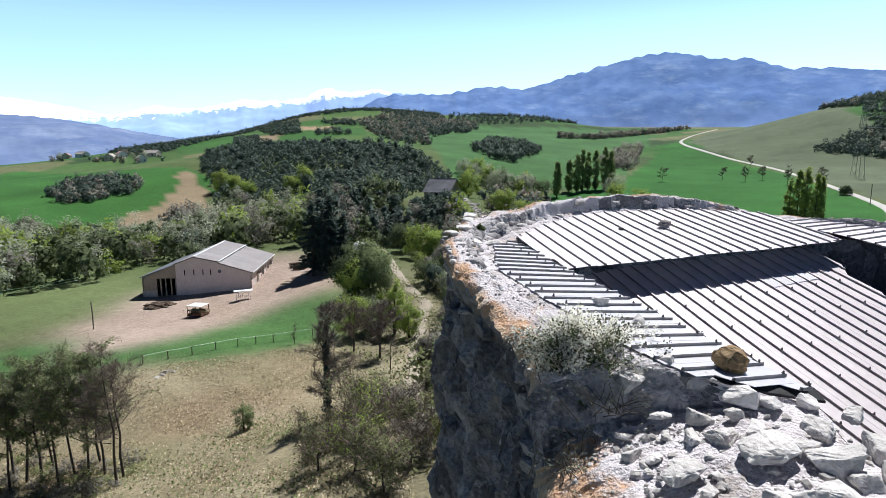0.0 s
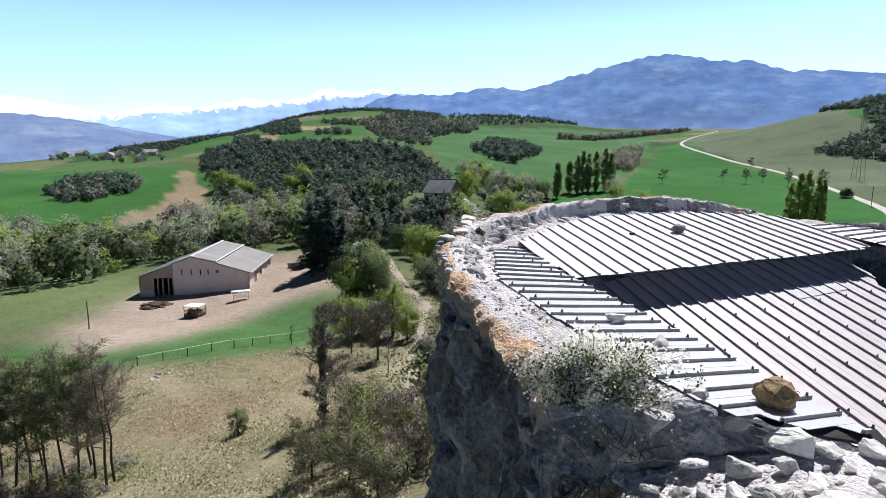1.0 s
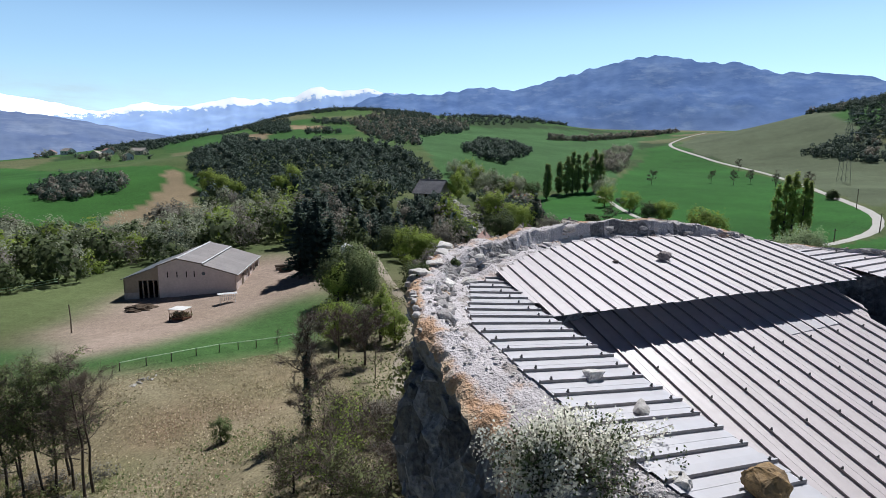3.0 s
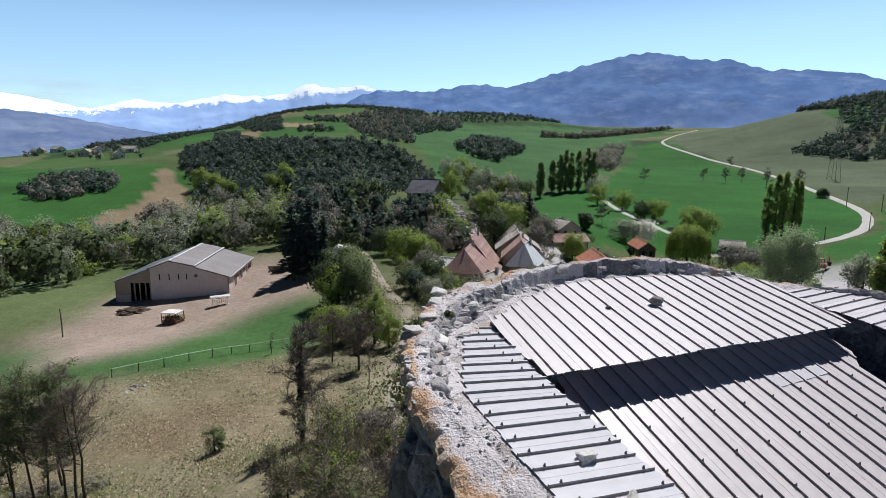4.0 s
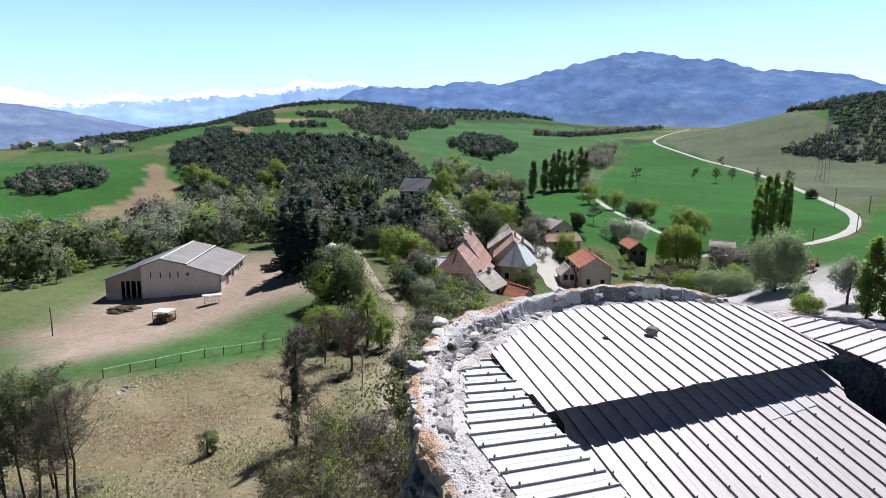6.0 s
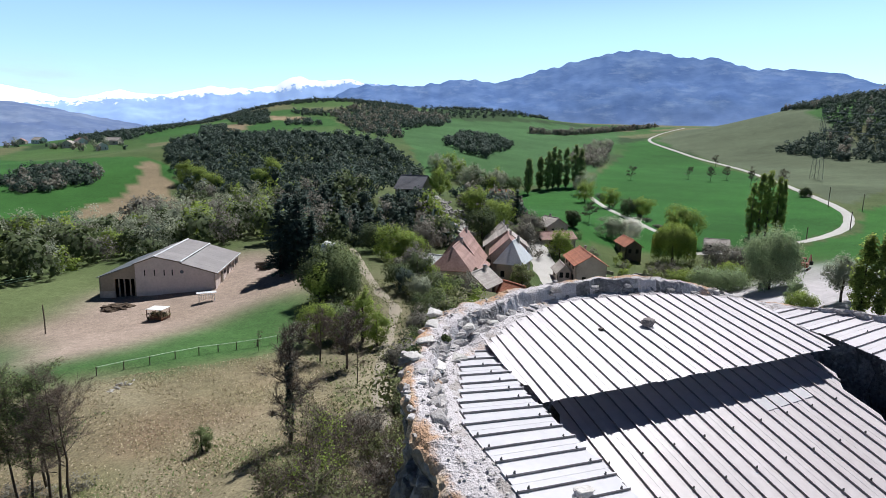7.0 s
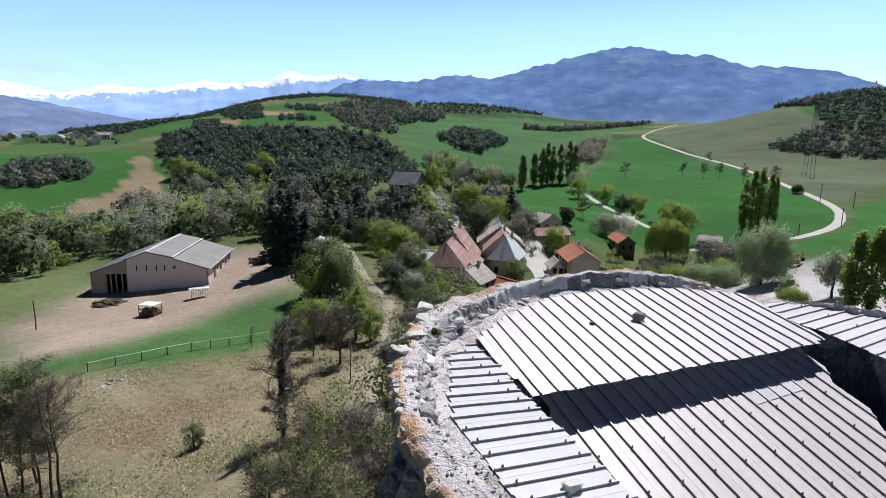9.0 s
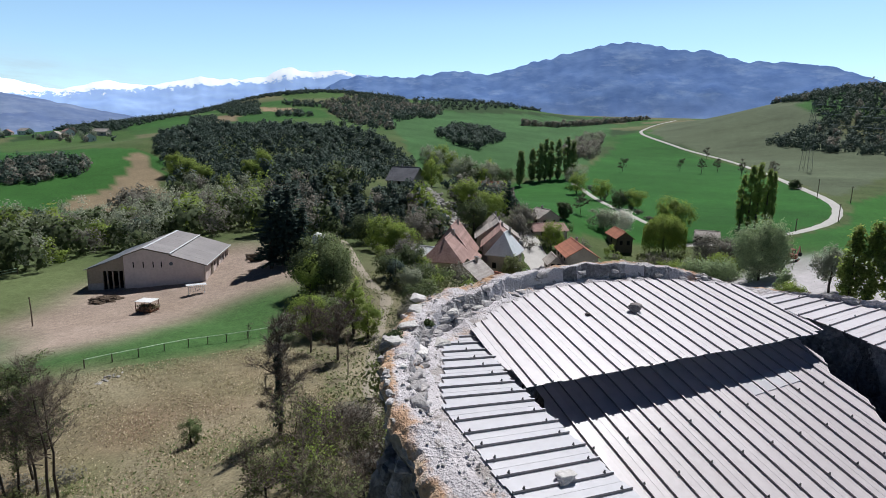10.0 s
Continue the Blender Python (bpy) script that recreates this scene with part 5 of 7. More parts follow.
def bare_tree(name, x, y, h, r, label, seed, twigs=2500, low=0.25, group="", leaves=0, crown_m=None, width=0.012, lean=0.03, trunk_r=None, leaf=0.032, n=13):
    rng = np.random.default_rng(seed)
    tips = []
    wood_mesh = limbs(rng, h, r, low, n=n, trunk_r=trunk_r or 0.016 * h, depth=2, lean=lean, tips=tips)
    t = tree(name, x, y, label, twig_quads(rng, tips, twigs, length=r * 0.36, width=width), M_TWIG, wood_mesh, group)
    if leaves:
        lv = tip_leaves(rng, tips, leaves, leaf, r * 0.1)
        part("leaves", quads_mesh("leaves", lv, crown_m, round_n=crown_normals(lv)), crown_m, t)
    return t


def wood(name, label, poly, spacing, kinds, seed, jitter=0.5, keep=1.0):
    """A far wood that nobody could count: crowns of a few kinds scattered over a plan, as one object a kind."""
    rng = np.random.default_rng(seed)
    xs, ys = [p[0] for p in poly], [p[1] for p in poly]
    gx, gy = np.meshgrid(np.arange(min(xs), max(xs), spacing), np.arange(min(ys), max(ys), spacing))
    gx = (gx + rng.uniform(-jitter, jitter, gx.shape) * spacing).ravel()
    gy = (gy + rng.uniform(-jitter, jitter, gy.shape) * spacing).ravel()
    ok = inside(gx, gy, poly) & (rng.uniform(0, 1, gx.shape) < keep)
    gx, gy = gx[ok], gy[ok]
    gz = height_np(gx, gy)
    pick = rng.choice(len(kinds), len(gx), p=np.array([k["share"] for k in kinds]) / sum(k["share"] for k in kinds))
    holder = tagged(new(name), label, "wood", kind="stuff")
    for ki, k in enumerate(kinds):
        sel = np.where(pick == ki)[0]
        if not len(sel):
            continue
        temps = []
        for v in range(4):
            pts = clumps(rng, k["clump"], k["shape"], k["per"], k["spread"])
            tq = rand_quads(rng, pts, k["size"])
            temps.append((tq, crown_normals(tq, tilt=0.35)))
        out, ways = [], []
        for i in sel:
            t, tn = temps[rng.integers(4)]
            a, s = rng.uniform(0, 2 * math.pi), rng.uniform(0.65, 1.25)
            c0, s0 = math.cos(a), math.sin(a)
            q, w = np.empty_like(t), np.empty_like(tn)
            q[..., 0] = (t[..., 0] * c0 - t[..., 1] * s0) * s + gx[i]
            q[..., 1] = (t[..., 0] * s0 + t[..., 1] * c0) * s + gy[i]
            q[..., 2] = t[..., 2] * s * rng.uniform(0.85, 1.15) + gz[i] - 0.3
            w[..., 0], w[..., 1], w[..., 2] = tn[..., 0] * c0 - tn[..., 1] * s0, tn[..., 0] * s0 + tn[..., 1] * c0, tn[..., 2]
            out.append(q)
            ways.append(w)
        q = np.concatenate(out)
        part("crowns", quads_mesh("crowns", q, k["mat"], round_n=np.concatenate(ways)), k["mat"], holder)
    return holder


def kind(share, material, shape, clump, per, spread, size):
    return dict(share=share, mat=material, shape=shape, clump=clump, per=per, spread=spread, size=size)


PINE_FAR = kind(3, M_PINE, round_shape(5.6, 1.95, 0.0), 9, 8, 0.48, 0.42)
RIDGE_PINE = kind(3, M_PINE, round_shape(3.8, 2.6, 0.0), 9, 8, 0.55, 0.42)
HILL_PINE = kind(3, M_PINE, round_shape(4.3, 1.65, 0.0), 8, 7, 0.4, 0.3)
HILL_GREY = kind(1, M_GREYWOOD, round_shape(3.6, 1.5, 0.0), 7, 7, 0.42, 0.26)
FARM_PINE = kind(3, M_PINE, round_shape(3.8, 1.8, 0.0), 16, 14, 0.42, 0.2)
OUT_SPRING = kind(1, M_SPRING, round_shape(4.2, 2.0, 0.0), 18, 14, 0.46, 0.22)
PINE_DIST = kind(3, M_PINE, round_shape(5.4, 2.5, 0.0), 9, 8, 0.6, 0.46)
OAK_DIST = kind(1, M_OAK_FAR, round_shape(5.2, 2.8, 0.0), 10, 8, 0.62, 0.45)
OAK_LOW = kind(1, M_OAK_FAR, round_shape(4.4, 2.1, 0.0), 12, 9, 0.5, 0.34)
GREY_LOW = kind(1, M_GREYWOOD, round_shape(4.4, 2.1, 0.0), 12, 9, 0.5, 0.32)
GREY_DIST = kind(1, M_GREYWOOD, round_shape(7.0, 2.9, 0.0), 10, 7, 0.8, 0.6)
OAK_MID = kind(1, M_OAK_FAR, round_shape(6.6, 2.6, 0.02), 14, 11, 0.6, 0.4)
GREY_MID = kind(1, M_GREYWOOD, round_shape(6.8, 2.7, 0.02), 15, 12, 0.6, 0.34)
PINE_MID = kind(3, M_PINE, cone_shape(8.2, 2.4, 0.1, 0.75), 36, 15, 0.45, 0.22)
OAK_FAR = kind(1, M_OAK, round_shape(7.2, 2.9, 0.02), 20, 17, 0.58, 0.31)
SPRING_FAR = kind(1, M_SPRING, round_shape(8.6, 3.3, 0.03), 26, 21, 0.62, 0.24)
SILVER_FAR = kind(1, M_SILVER, round_shape(8.6, 3.3, 0.02), 34, 30, 0.6, 0.145)
GREY_FAR = kind(1, M_GREYWOOD, round_shape(7.6, 3.0, 0.02), 30, 24, 0.56, 0.155)


def shares(*ks):
    return [dict(k, share=s) for k, s in ks]


wood("hill_wood", "dense dark pine wood covering a rounded hill", [(-100, 290), (-85, 262), (-62, 242), (-30, 234), (-5, 242), (5, 262), (22, 300), (28, 330), (15, 375), (-15, 420), (-80, 430), (-130, 405), (-125, 350)], 3.15, shares((HILL_PINE, 7), (HILL_GREY, 0.25), (OAK_MID, 0.5)), 11)
wood("belt_wood", "belt of bare and silvery spring trees behind the barn", [(-140, 190), (-118, 92), (-84, 84), (-66, 89), (-65, 101), (-61, 111), (-58, 122), (-47, 129), (-30, 129), (-20, 125), (-22, 150), (-62, 196), (-78, 186), (-95, 178)], 6.0, shares((SILVER_FAR, 4.5), (GREY_FAR, 1.8), (OAK_FAR, 4.5), (SPRING_FAR, 2.2), (PINE_FAR, 1.4)), 12)
wood("slope_trees", "spring green and grey trees at the foot of the hill", [(-86, 262), (-79, 228), (-40, 165), (-22, 160), (-8, 185), (-2, 240), (-30, 234), (-62, 242)], 6.0, shares((GREY_FAR, 2), (SPRING_FAR, 1.6), (OAK_FAR, 5), (SILVER_FAR, 0.8), (PINE_FAR, 3)), 13)
wood("pine_wood", "dark pine wood on the ridge before the farmhouse", [(-28, 150), (-17, 126), (-10, 126), (0, 140), (9, 137), (12.5, 150), (9, 160), (4, 163), (-7, 178), (-20, 190), (-27, 170)], 4.0, shares((PINE_MID, 6), (OAK_FAR, 1), (GREY_FAR, 1)), 14)
wood("farm_trees", "dark pines and budding trees before the farmhouse", [(2, 164), (8, 158), (12.5, 151), (16.5, 158), (15.0, 166), (8, 169)], 2.9, shares((FARM_PINE, 4), (GREY_LOW, 1.5), (OAK_LOW, 2)), 40)
wood("field_copse", "dark leafless copse in the green field", [(-176, 308), (-169, 274), (-148, 252), (-137, 254), (-125, 268), (-134, 295), (-159, 312)], 3.7, shares((GREY_LOW, 1), (OAK_LOW, 5)), 15)
wood("round_copse", "dark rounded copse between green fields", [(53, 469), (60, 405), (78, 392), (102, 442), (122, 497), (116, 540), (84, 555)], 6.2, shares((OAK_MID, 4), (PINE_FAR, 2)), 16)
wood("stream_trees", "silvery trees lining a stream", [(30, 352), (39, 322), (47, 306), (58, 290), (74, 292), (74, 310), (58, 325), (46, 352)], 5.5, shares((SILVER_FAR, 4), (SPRING_FAR, 1), (OAK_FAR, 1)), 17)
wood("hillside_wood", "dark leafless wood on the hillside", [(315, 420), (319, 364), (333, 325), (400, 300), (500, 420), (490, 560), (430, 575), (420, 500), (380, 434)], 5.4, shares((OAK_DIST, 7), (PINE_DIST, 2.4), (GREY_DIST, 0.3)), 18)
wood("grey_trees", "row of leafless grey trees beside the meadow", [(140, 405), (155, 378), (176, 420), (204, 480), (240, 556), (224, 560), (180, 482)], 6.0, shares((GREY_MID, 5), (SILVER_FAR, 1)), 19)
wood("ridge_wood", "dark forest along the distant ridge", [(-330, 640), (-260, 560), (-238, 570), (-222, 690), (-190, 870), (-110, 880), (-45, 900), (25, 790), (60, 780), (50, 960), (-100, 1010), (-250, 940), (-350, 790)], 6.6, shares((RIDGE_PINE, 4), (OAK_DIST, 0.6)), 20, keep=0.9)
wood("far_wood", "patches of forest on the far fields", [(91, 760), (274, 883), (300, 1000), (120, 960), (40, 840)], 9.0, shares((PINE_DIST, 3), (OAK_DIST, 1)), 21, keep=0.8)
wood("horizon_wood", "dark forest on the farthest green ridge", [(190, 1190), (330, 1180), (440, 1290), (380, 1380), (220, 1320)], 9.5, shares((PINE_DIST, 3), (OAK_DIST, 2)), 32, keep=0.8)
wood("hamlet_trees", "grey trees round the distant hamlet", [(-390, 650), (-380, 600), (-290, 540), (-200, 460), (-190, 480), (-225, 545), (-300, 600)], 11.0, shares((GREY_DIST, 3), (OAK_DIST, 3), (SILVER_FAR, 1)), 33, keep=0.22)
wood("hedge_trees", "hedge of leafless trees across the fields", [(178, 654), (226, 664), (306, 730), (420, 815), (414, 826), (300, 744), (224, 680), (176, 668)], 5.0, shares((GREY_DIST, 5), (OAK_DIST, 2)), 22)
wood("ridge_patch", "small dark wood on the far green slope", [(-187, 620), (-171, 656), (-135, 530), (-151, 509)], 6.0, shares((OAK_DIST, 3), (PINE_DIST, 2)), 23)
wood("ridge_patch", "dark wood patch below the far ridge", [(-215, 830), (-158, 845), (-118, 640), (-155, 640)], 6.5, shares((OAK_DIST, 3), (PINE_DIST, 2)), 24, keep=0.85)
wood("ridge_scrub", "rocky scrub on the shoulder of the far hill", [(-70, 775), (-35, 850), (95, 790), (88, 685), (26, 560), (20, 470), (2, 470), (-34, 590), (-52, 690)], 6.5, shares((OAK_DIST, 3), (PINE_DIST, 3), (GREY_DIST, 2)), 25, keep=0.8)
wood("ridge_patch", "small dark wood below the ridge crest", [(-122, 800), (-78, 792), (-62, 722), (-92, 738)], 6.5, shares((OAK_DIST, 3), (PINE_DIST, 3)), 35, keep=0.85)
wood("ridge_patch", "small dark wood above the pine hill", [(-104, 655), (-62, 640), (-56, 596), (-94, 606)], 6.0, shares((OAK_DIST, 3), (PINE_DIST, 2)), 36, keep=0.75)
wood("far_patch", "dark wood strip on the far fields", [(-11, 765), (73, 699), (80, 635), (60, 610), (28, 606)], 7.0, shares((PINE_DIST, 3), (OAK_DIST, 2)), 26, keep=0.8)

wood("brown_thicket", "leafless brown thicket at the field corner", [(-92, 216), (-80, 200), (-70, 190), (-66, 196), (-80, 222)], 4.0, shares((GREY_MID, 1)), 38)

BUSH_OLIVE = kind(1, M_SCRUB, round_shape(2.6, 1.3, 0.0), 16, 22, 0.26, 0.1)
BUSH_GREEN = kind(1, M_SPRING, round_shape(2.8, 1.2, 0.0), 16, 22, 0.26, 0.095)
BUSH_BROWN = kind(1, M_GREYWOOD, round_shape(2.6, 1.3, 0.0), 16, 24, 0.28, 0.085)
BUSH_PINE = kind(1, M_PINE_NEAR, round_shape(3.2, 1.2, 0.0), 16, 24, 0.26, 0.09)
SCRUB = shares((BUSH_OLIVE, 4), (BUSH_GREEN, 1.6), (BUSH_BROWN, 4), (BUSH_PINE, 2))
wood("path_scrub", "dense budding scrub beside the footpath", [(-6, 73), (-8.5, 92), (-7, 112), (-4, 118), (-3, 107), (-2, 88), (0.6, 71), (-0.8, 63), (-3, 63)], 2.3, SCRUB, 27, keep=0.75)
wood("village_scrub", "dense budding scrub above the village", [(3, 107), (5.2, 88), (8, 72), (7.2, 61), (9, 56), (15, 70), (18, 82), (13, 90), (9.5, 98), (8.5, 120), (5, 124)], 2.4, SCRUB, 28, keep=0.75)
wood("tower_scrub", "low scrub on the slope below the tower", [(3.2, 56), (3.6, 44), (3.8, 32), (4.5, 22), (7, 22), (9, 40), (8.5, 56)], 2.2, SCRUB, 29, keep=0.7)
wood("pine_undergrowth", "brown undergrowth below the thin slope trees", [(-27, 36), (-24, 33.5), (-15, 31.5), (-14, 34), (-17, 37), (-26, 39.5)], 1.1, [dict(k, shape=round_shape(1.0, 0.55, 0.0), spread=0.16, size=0.04, share=s) for k, s in ((BUSH_BROWN, 3), (BUSH_OLIVE, 1.5))], 34, keep=0.7)
wood("street_scrub", "garden bushes round the village houses", [(12, 128), (25, 128), (27, 138), (40, 132), (60, 134), (62, 160), (40, 168), (26, 160), (20, 140)], 5.5, SCRUB, 30, keep=0.6)
wood("garden_scrub", "dark hedges and bushes of the gardens", [(62, 128), (64, 141), (86, 143), (84, 126), (76, 122)], 3.4, SCRUB, 39, keep=0.8)
wood("yard_scrub", "bushes and garden scrub beside the square", [(62, 108), (72, 107), (80, 118), (92, 124), (90, 136), (70, 130), (58, 116)], 4.2, SCRUB, 31, keep=0.7)


wood("outcrop_scrub", "budding bushes and small trees beside the outcrop", [(24, 170), (27, 158), (29.5, 147), (36, 150), (44, 162), (48, 185), (42, 205), (32, 192)], 3.6, shares((OUT_SPRING, 3), (GREY_LOW, 3), (OAK_LOW, 2)), 41, keep=0.85)
wood("outcrop_scrub", "brown and dark bushes below the outcrop", [(11, 152), (13, 140), (14, 128), (21, 128), (22, 137), (18.5, 148), (16.5, 160), (13.5, 162)], 2.8, shares((GREY_LOW, 3), (OAK_LOW, 3), (OUT_SPRING, 0.8)), 42, keep=0.85)


# ---- loose and bedded stones ----
ROCKS = [rock_mesh("stone", random.Random(100 + i), (1.0, random.Random(i).uniform(0.6, 0.95), random.Random(i + 7).uniform(0.5, 0.8)), M_ROCK, points=18, fine=2) for i in range(10)]


def top_z(x, y):
    """Height of the wall top near a plan point."""
    best = None
    for k in range(0, len(RIM_CURVE), 2):
        row = RIM_CURVE[k]
        o, i = Vector(row[:2]), Vector(row[3:5])
        d = i - o
        t = max(0.0, min(1.0, (Vector((x, y)) - o).dot(d) / d.length_squared))
        e = (o + d * t - Vector((x, y))).length
        if best is None or e < best[0]:
            best = (e, k, t)
    return wall_z(best[1], best[2])


def set_stone(mesh, x, y, z, size, rz, tilt=0.0, parent=None, flat=1.0):
    ob = new("stone", mesh)
    m = pose(x, y, z, tilt, tilt * 0.6, rz) @ Matrix.Diagonal((size, size, size * flat, 1))
    if parent is not None:
        ob.parent = parent
        m = tower_inv @ m
    ob.matrix_basis = m
    return ob


rs = random.Random(5)
n_curve = len(RIM_CURVE)
M_BED = mat("bedded_stone", (0.52, 0.49, 0.49), (0.23, 0.21, 0.21), 0.92, scale=6, fine=32, bump=0.9, spread=0.3, bumpscale=0.02)
add_lichen(M_BED, (0.46, 0.27, 0.12), 3.0, 0.6, 0.68)
BEDDED = [rock_mesh("stone", random.Random(140 + i), (1.0, random.Random(i + 3).uniform(0.55, 0.9), random.Random(i + 17).uniform(0.4, 0.7)), M_BED, points=22, rough=0.12) for i in range(10)]
# stones bedded in the step below the coping and along the outer edge
for k in range(150):
    i = int((rs.uniform(0.28, 0.43) if k % 3 else rs.uniform(0.44, 0.7)) * n_curve)
    row = RIM_CURVE[i]
    te, ze = EDGE[i]
    if te > 0.95 or row[2] - ze < 0.08:
        continue
    on_step = rs.random() < 0.82
    s = rs.gauss(0.6, 0.06) if on_step else rs.uniform(0.0, 0.45) ** 1.5
    t = s * te
    x, y = row[0] + (row[3] - row[0]) * t, row[1] + (row[4] - row[1]) * t
    size = rs.uniform(0.05, 0.125) if on_step else rs.uniform(0.03, 0.08)
    d = Vector((row[0] - row[3], row[1] - row[4])).normalized()
    along = math.degrees(math.atan2(d.y, d.x)) + 90
    set_stone(rs.choice(BEDDED), x, y, wall_z(i, t) - size * 0.22, size, along + rs.uniform(-30, 30), rs.uniform(-14, 14), tower, 0.85)
# chosen blocks on the wall top
for x, y, z, s in ((3.13, 7.96, 19.8, 0.11), (3.1, 7.72, 19.73, 0.09), (3.35, 8.3, 19.78, 0.24), (3.66, 8.84, 19.8, 0.2), (3.37, 9.43, 19.9, 0.2), (3.22, 8.87, 19.85, 0.2), (3.9, 9.56, 19.9, 0.2), (4.34, 9.89, 19.95, 0.16),
                   (4.7, 10.17, 20.0, 0.14), (3.05, 8.35, 20.1, 0.2), (3.45, 9.9, 20.1, 0.18)):
    set_stone(rs.choice(ROCKS), x, y, top_z(x, y) + s * 0.02, s * 0.7, rs.uniform(0, 360), rs.uniform(-10, 10), tower, 0.6)
# broad flat slabs of the coping, overhanging the outer face
M_COPING = mat("coping_slab", (0.5, 0.46, 0.43), (0.26, 0.235, 0.22), 0.93, scale=5, fine=30, bump=0.9, spread=0.22, bumpscale=0.02)
add_lichen(M_COPING, (0.48, 0.28, 0.13), 2.2, 0.52, 0.62)
SLABS = [rock_mesh("slab", random.Random(220 + i), (1.0, 0.75, 0.34), M_COPING, points=20, rough=0.06, fine=1) for i in range(6)]
for k in range(17):
    i = int((0.155 + 0.235 * (k + rs.uniform(-0.4, 0.4)) / 17) * n_curve)
    row = RIM_CURVE[i]
    d = Vector((row[0] - 7, row[1] - 6.8)).normalized()
    off = rs.uniform(-0.2, -0.06)
    st = set_stone(rs.choice(SLABS), row[0] + d.x * off, row[1] + d.y * off, row[2] - 0.1 + rs.uniform(-0.03, 0.02), rs.uniform(0.11, 0.23), math.degrees(math.atan2(d.y, d.x)) + 90 + rs.uniform(-20, 20), rs.uniform(-7, 7), tower, 1.0)
    st.name = "slab"
# slabs jutting from the broken outer edge
for k in range(26):
    i = int(rs.uniform(0.09, 0.36) * n_curve)
    row = RIM_CURVE[i]
    d = Vector((row[0] - 7, row[1] - 6.8)).normalized()
    off = rs.uniform(-0.16, 0.0)
    set_stone(rs.choice(BEDDED), row[0] + d.x * off, row[1] + d.y * off, row[2] - 0.18 - 0.35 * rs.random() ** 2, rs.uniform(0.06, 0.125), math.degrees(math.atan2(d.y, d.x)) + 90 + rs.uniform(-25, 25), rs.uniform(-10, 10), tower, 0.55)
# protruding stones of the outer face, its shade put into their colour
M_FACE_SHADE = mat("shaded_face_stone", (0.28, 0.274, 0.288), (0.085, 0.083, 0.09), 0.92, scale=5, fine=26, bump=0.9, spread=0.35, bumpscale=0.03)
FACING = [rock_mesh("stone", random.Random(180 + i), (1.0, 0.45, random.Random(i + 27).uniform(0.45, 0.75)), M_FACE_SHADE, points=26, rough=0.1) for i in range(8)]
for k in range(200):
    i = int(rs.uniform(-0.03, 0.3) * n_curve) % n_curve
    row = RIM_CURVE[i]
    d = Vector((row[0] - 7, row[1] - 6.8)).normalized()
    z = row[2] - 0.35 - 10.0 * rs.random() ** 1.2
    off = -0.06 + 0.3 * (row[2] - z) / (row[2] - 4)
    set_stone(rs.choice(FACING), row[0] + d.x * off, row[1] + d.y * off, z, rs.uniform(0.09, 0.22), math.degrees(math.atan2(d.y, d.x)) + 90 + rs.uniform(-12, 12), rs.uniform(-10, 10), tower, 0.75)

BANK = [(4.12, 3.75, 0.24), (4.24, 3.35, 0.24), (4.53, 4.01, 0.18), (4.35, 4.09, 0.14), (3.95, 4.14, 0.15), (4.64, 3.74, 0.3), (4.91, 3.76, 0.18), (5.0, 3.58, 0.3), (4.65, 3.36, 0.22), (4.37, 3.86, 0.08), (4.19, 3.57, 0.12),
        (4.42, 4.72, 0.26), (4.6, 4.52, 0.25), (4.82, 4.36, 0.34), (5.0, 4.24, 0.2), (5.28, 4.22, 0.2), (3.86, 3.32, 0.2), (3.69, 3.35, 0.3), (4.51, 3.3, 0.24), (4.81, 3.33, 0.22), (5.04, 3.43, 0.17), (5.52, 4.1, 0.14), (3.67, 3.7, 0.15), (4.12, 4.6, 0.24), (4.28, 4.42, 0.2), (3.98, 4.36, 0.16), (4.48, 4.24, 0.22), (4.7, 4.18, 0.18), (4.22, 4.2, 0.12), (3.86, 4.55, 0.14), (4.05, 4.0, 0.11), (4.75, 3.98, 0.16), (5.15, 3.95, 0.2), (5.4, 3.72, 0.24), (5.3, 3.4, 0.22)]
for j, (x, y, w) in enumerate(BANK):
    st = set_stone(rs.choice(ROCKS), x, y, top_z(x, y) + w * (0.2 if y > 4.15 else 0.16), w * (0.42 if y > 4.15 else 0.58), rs.uniform(0, 360), rs.uniform(-14, 14), None, 0.9)
    tagged(st, "pale angular rock lying on the crumbling wall top", "rock", "rocks on the wall top")
# fine rubble and gravel on the wall top
verts, faces = [], []
ico = bmesh.new()
bmesh.ops.create_icosphere(ico, subdivisions=1, radius=1.0)
ico_v, ico_f = [v.co.copy() for v in ico.verts], [[v.index for v in f.verts] for f in ico.faces]
ico.free()
for k in range(2300):
    i = int(rs.uniform(-0.12, 0.62) * n_curve) % n_curve
    row = RIM_CURVE[i]
    t = rs.uniform(0.02, 0.62)
    x, y = row[0] + (row[3] - row[0]) * t, row[1] + (row[4] - row[1]) * t
    s = rs.uniform(0.006, 0.02)
    z = top_z(x, y) + s * 0.2
    o = len(verts)
    sq = Vector((rs.uniform(0.7, 1.3), rs.uniform(0.7, 1.3), rs.uniform(0.5, 0.9))) * s
    verts += [(x + v.x * sq.x * rs.uniform(0.55, 1.3), y + v.y * sq.y * rs.uniform(0.55, 1.3), z + v.z * sq.z * rs.uniform(0.6, 1.2)) for v in ico_v]
    faces += [[q + o for q in f] for f in ico_f]
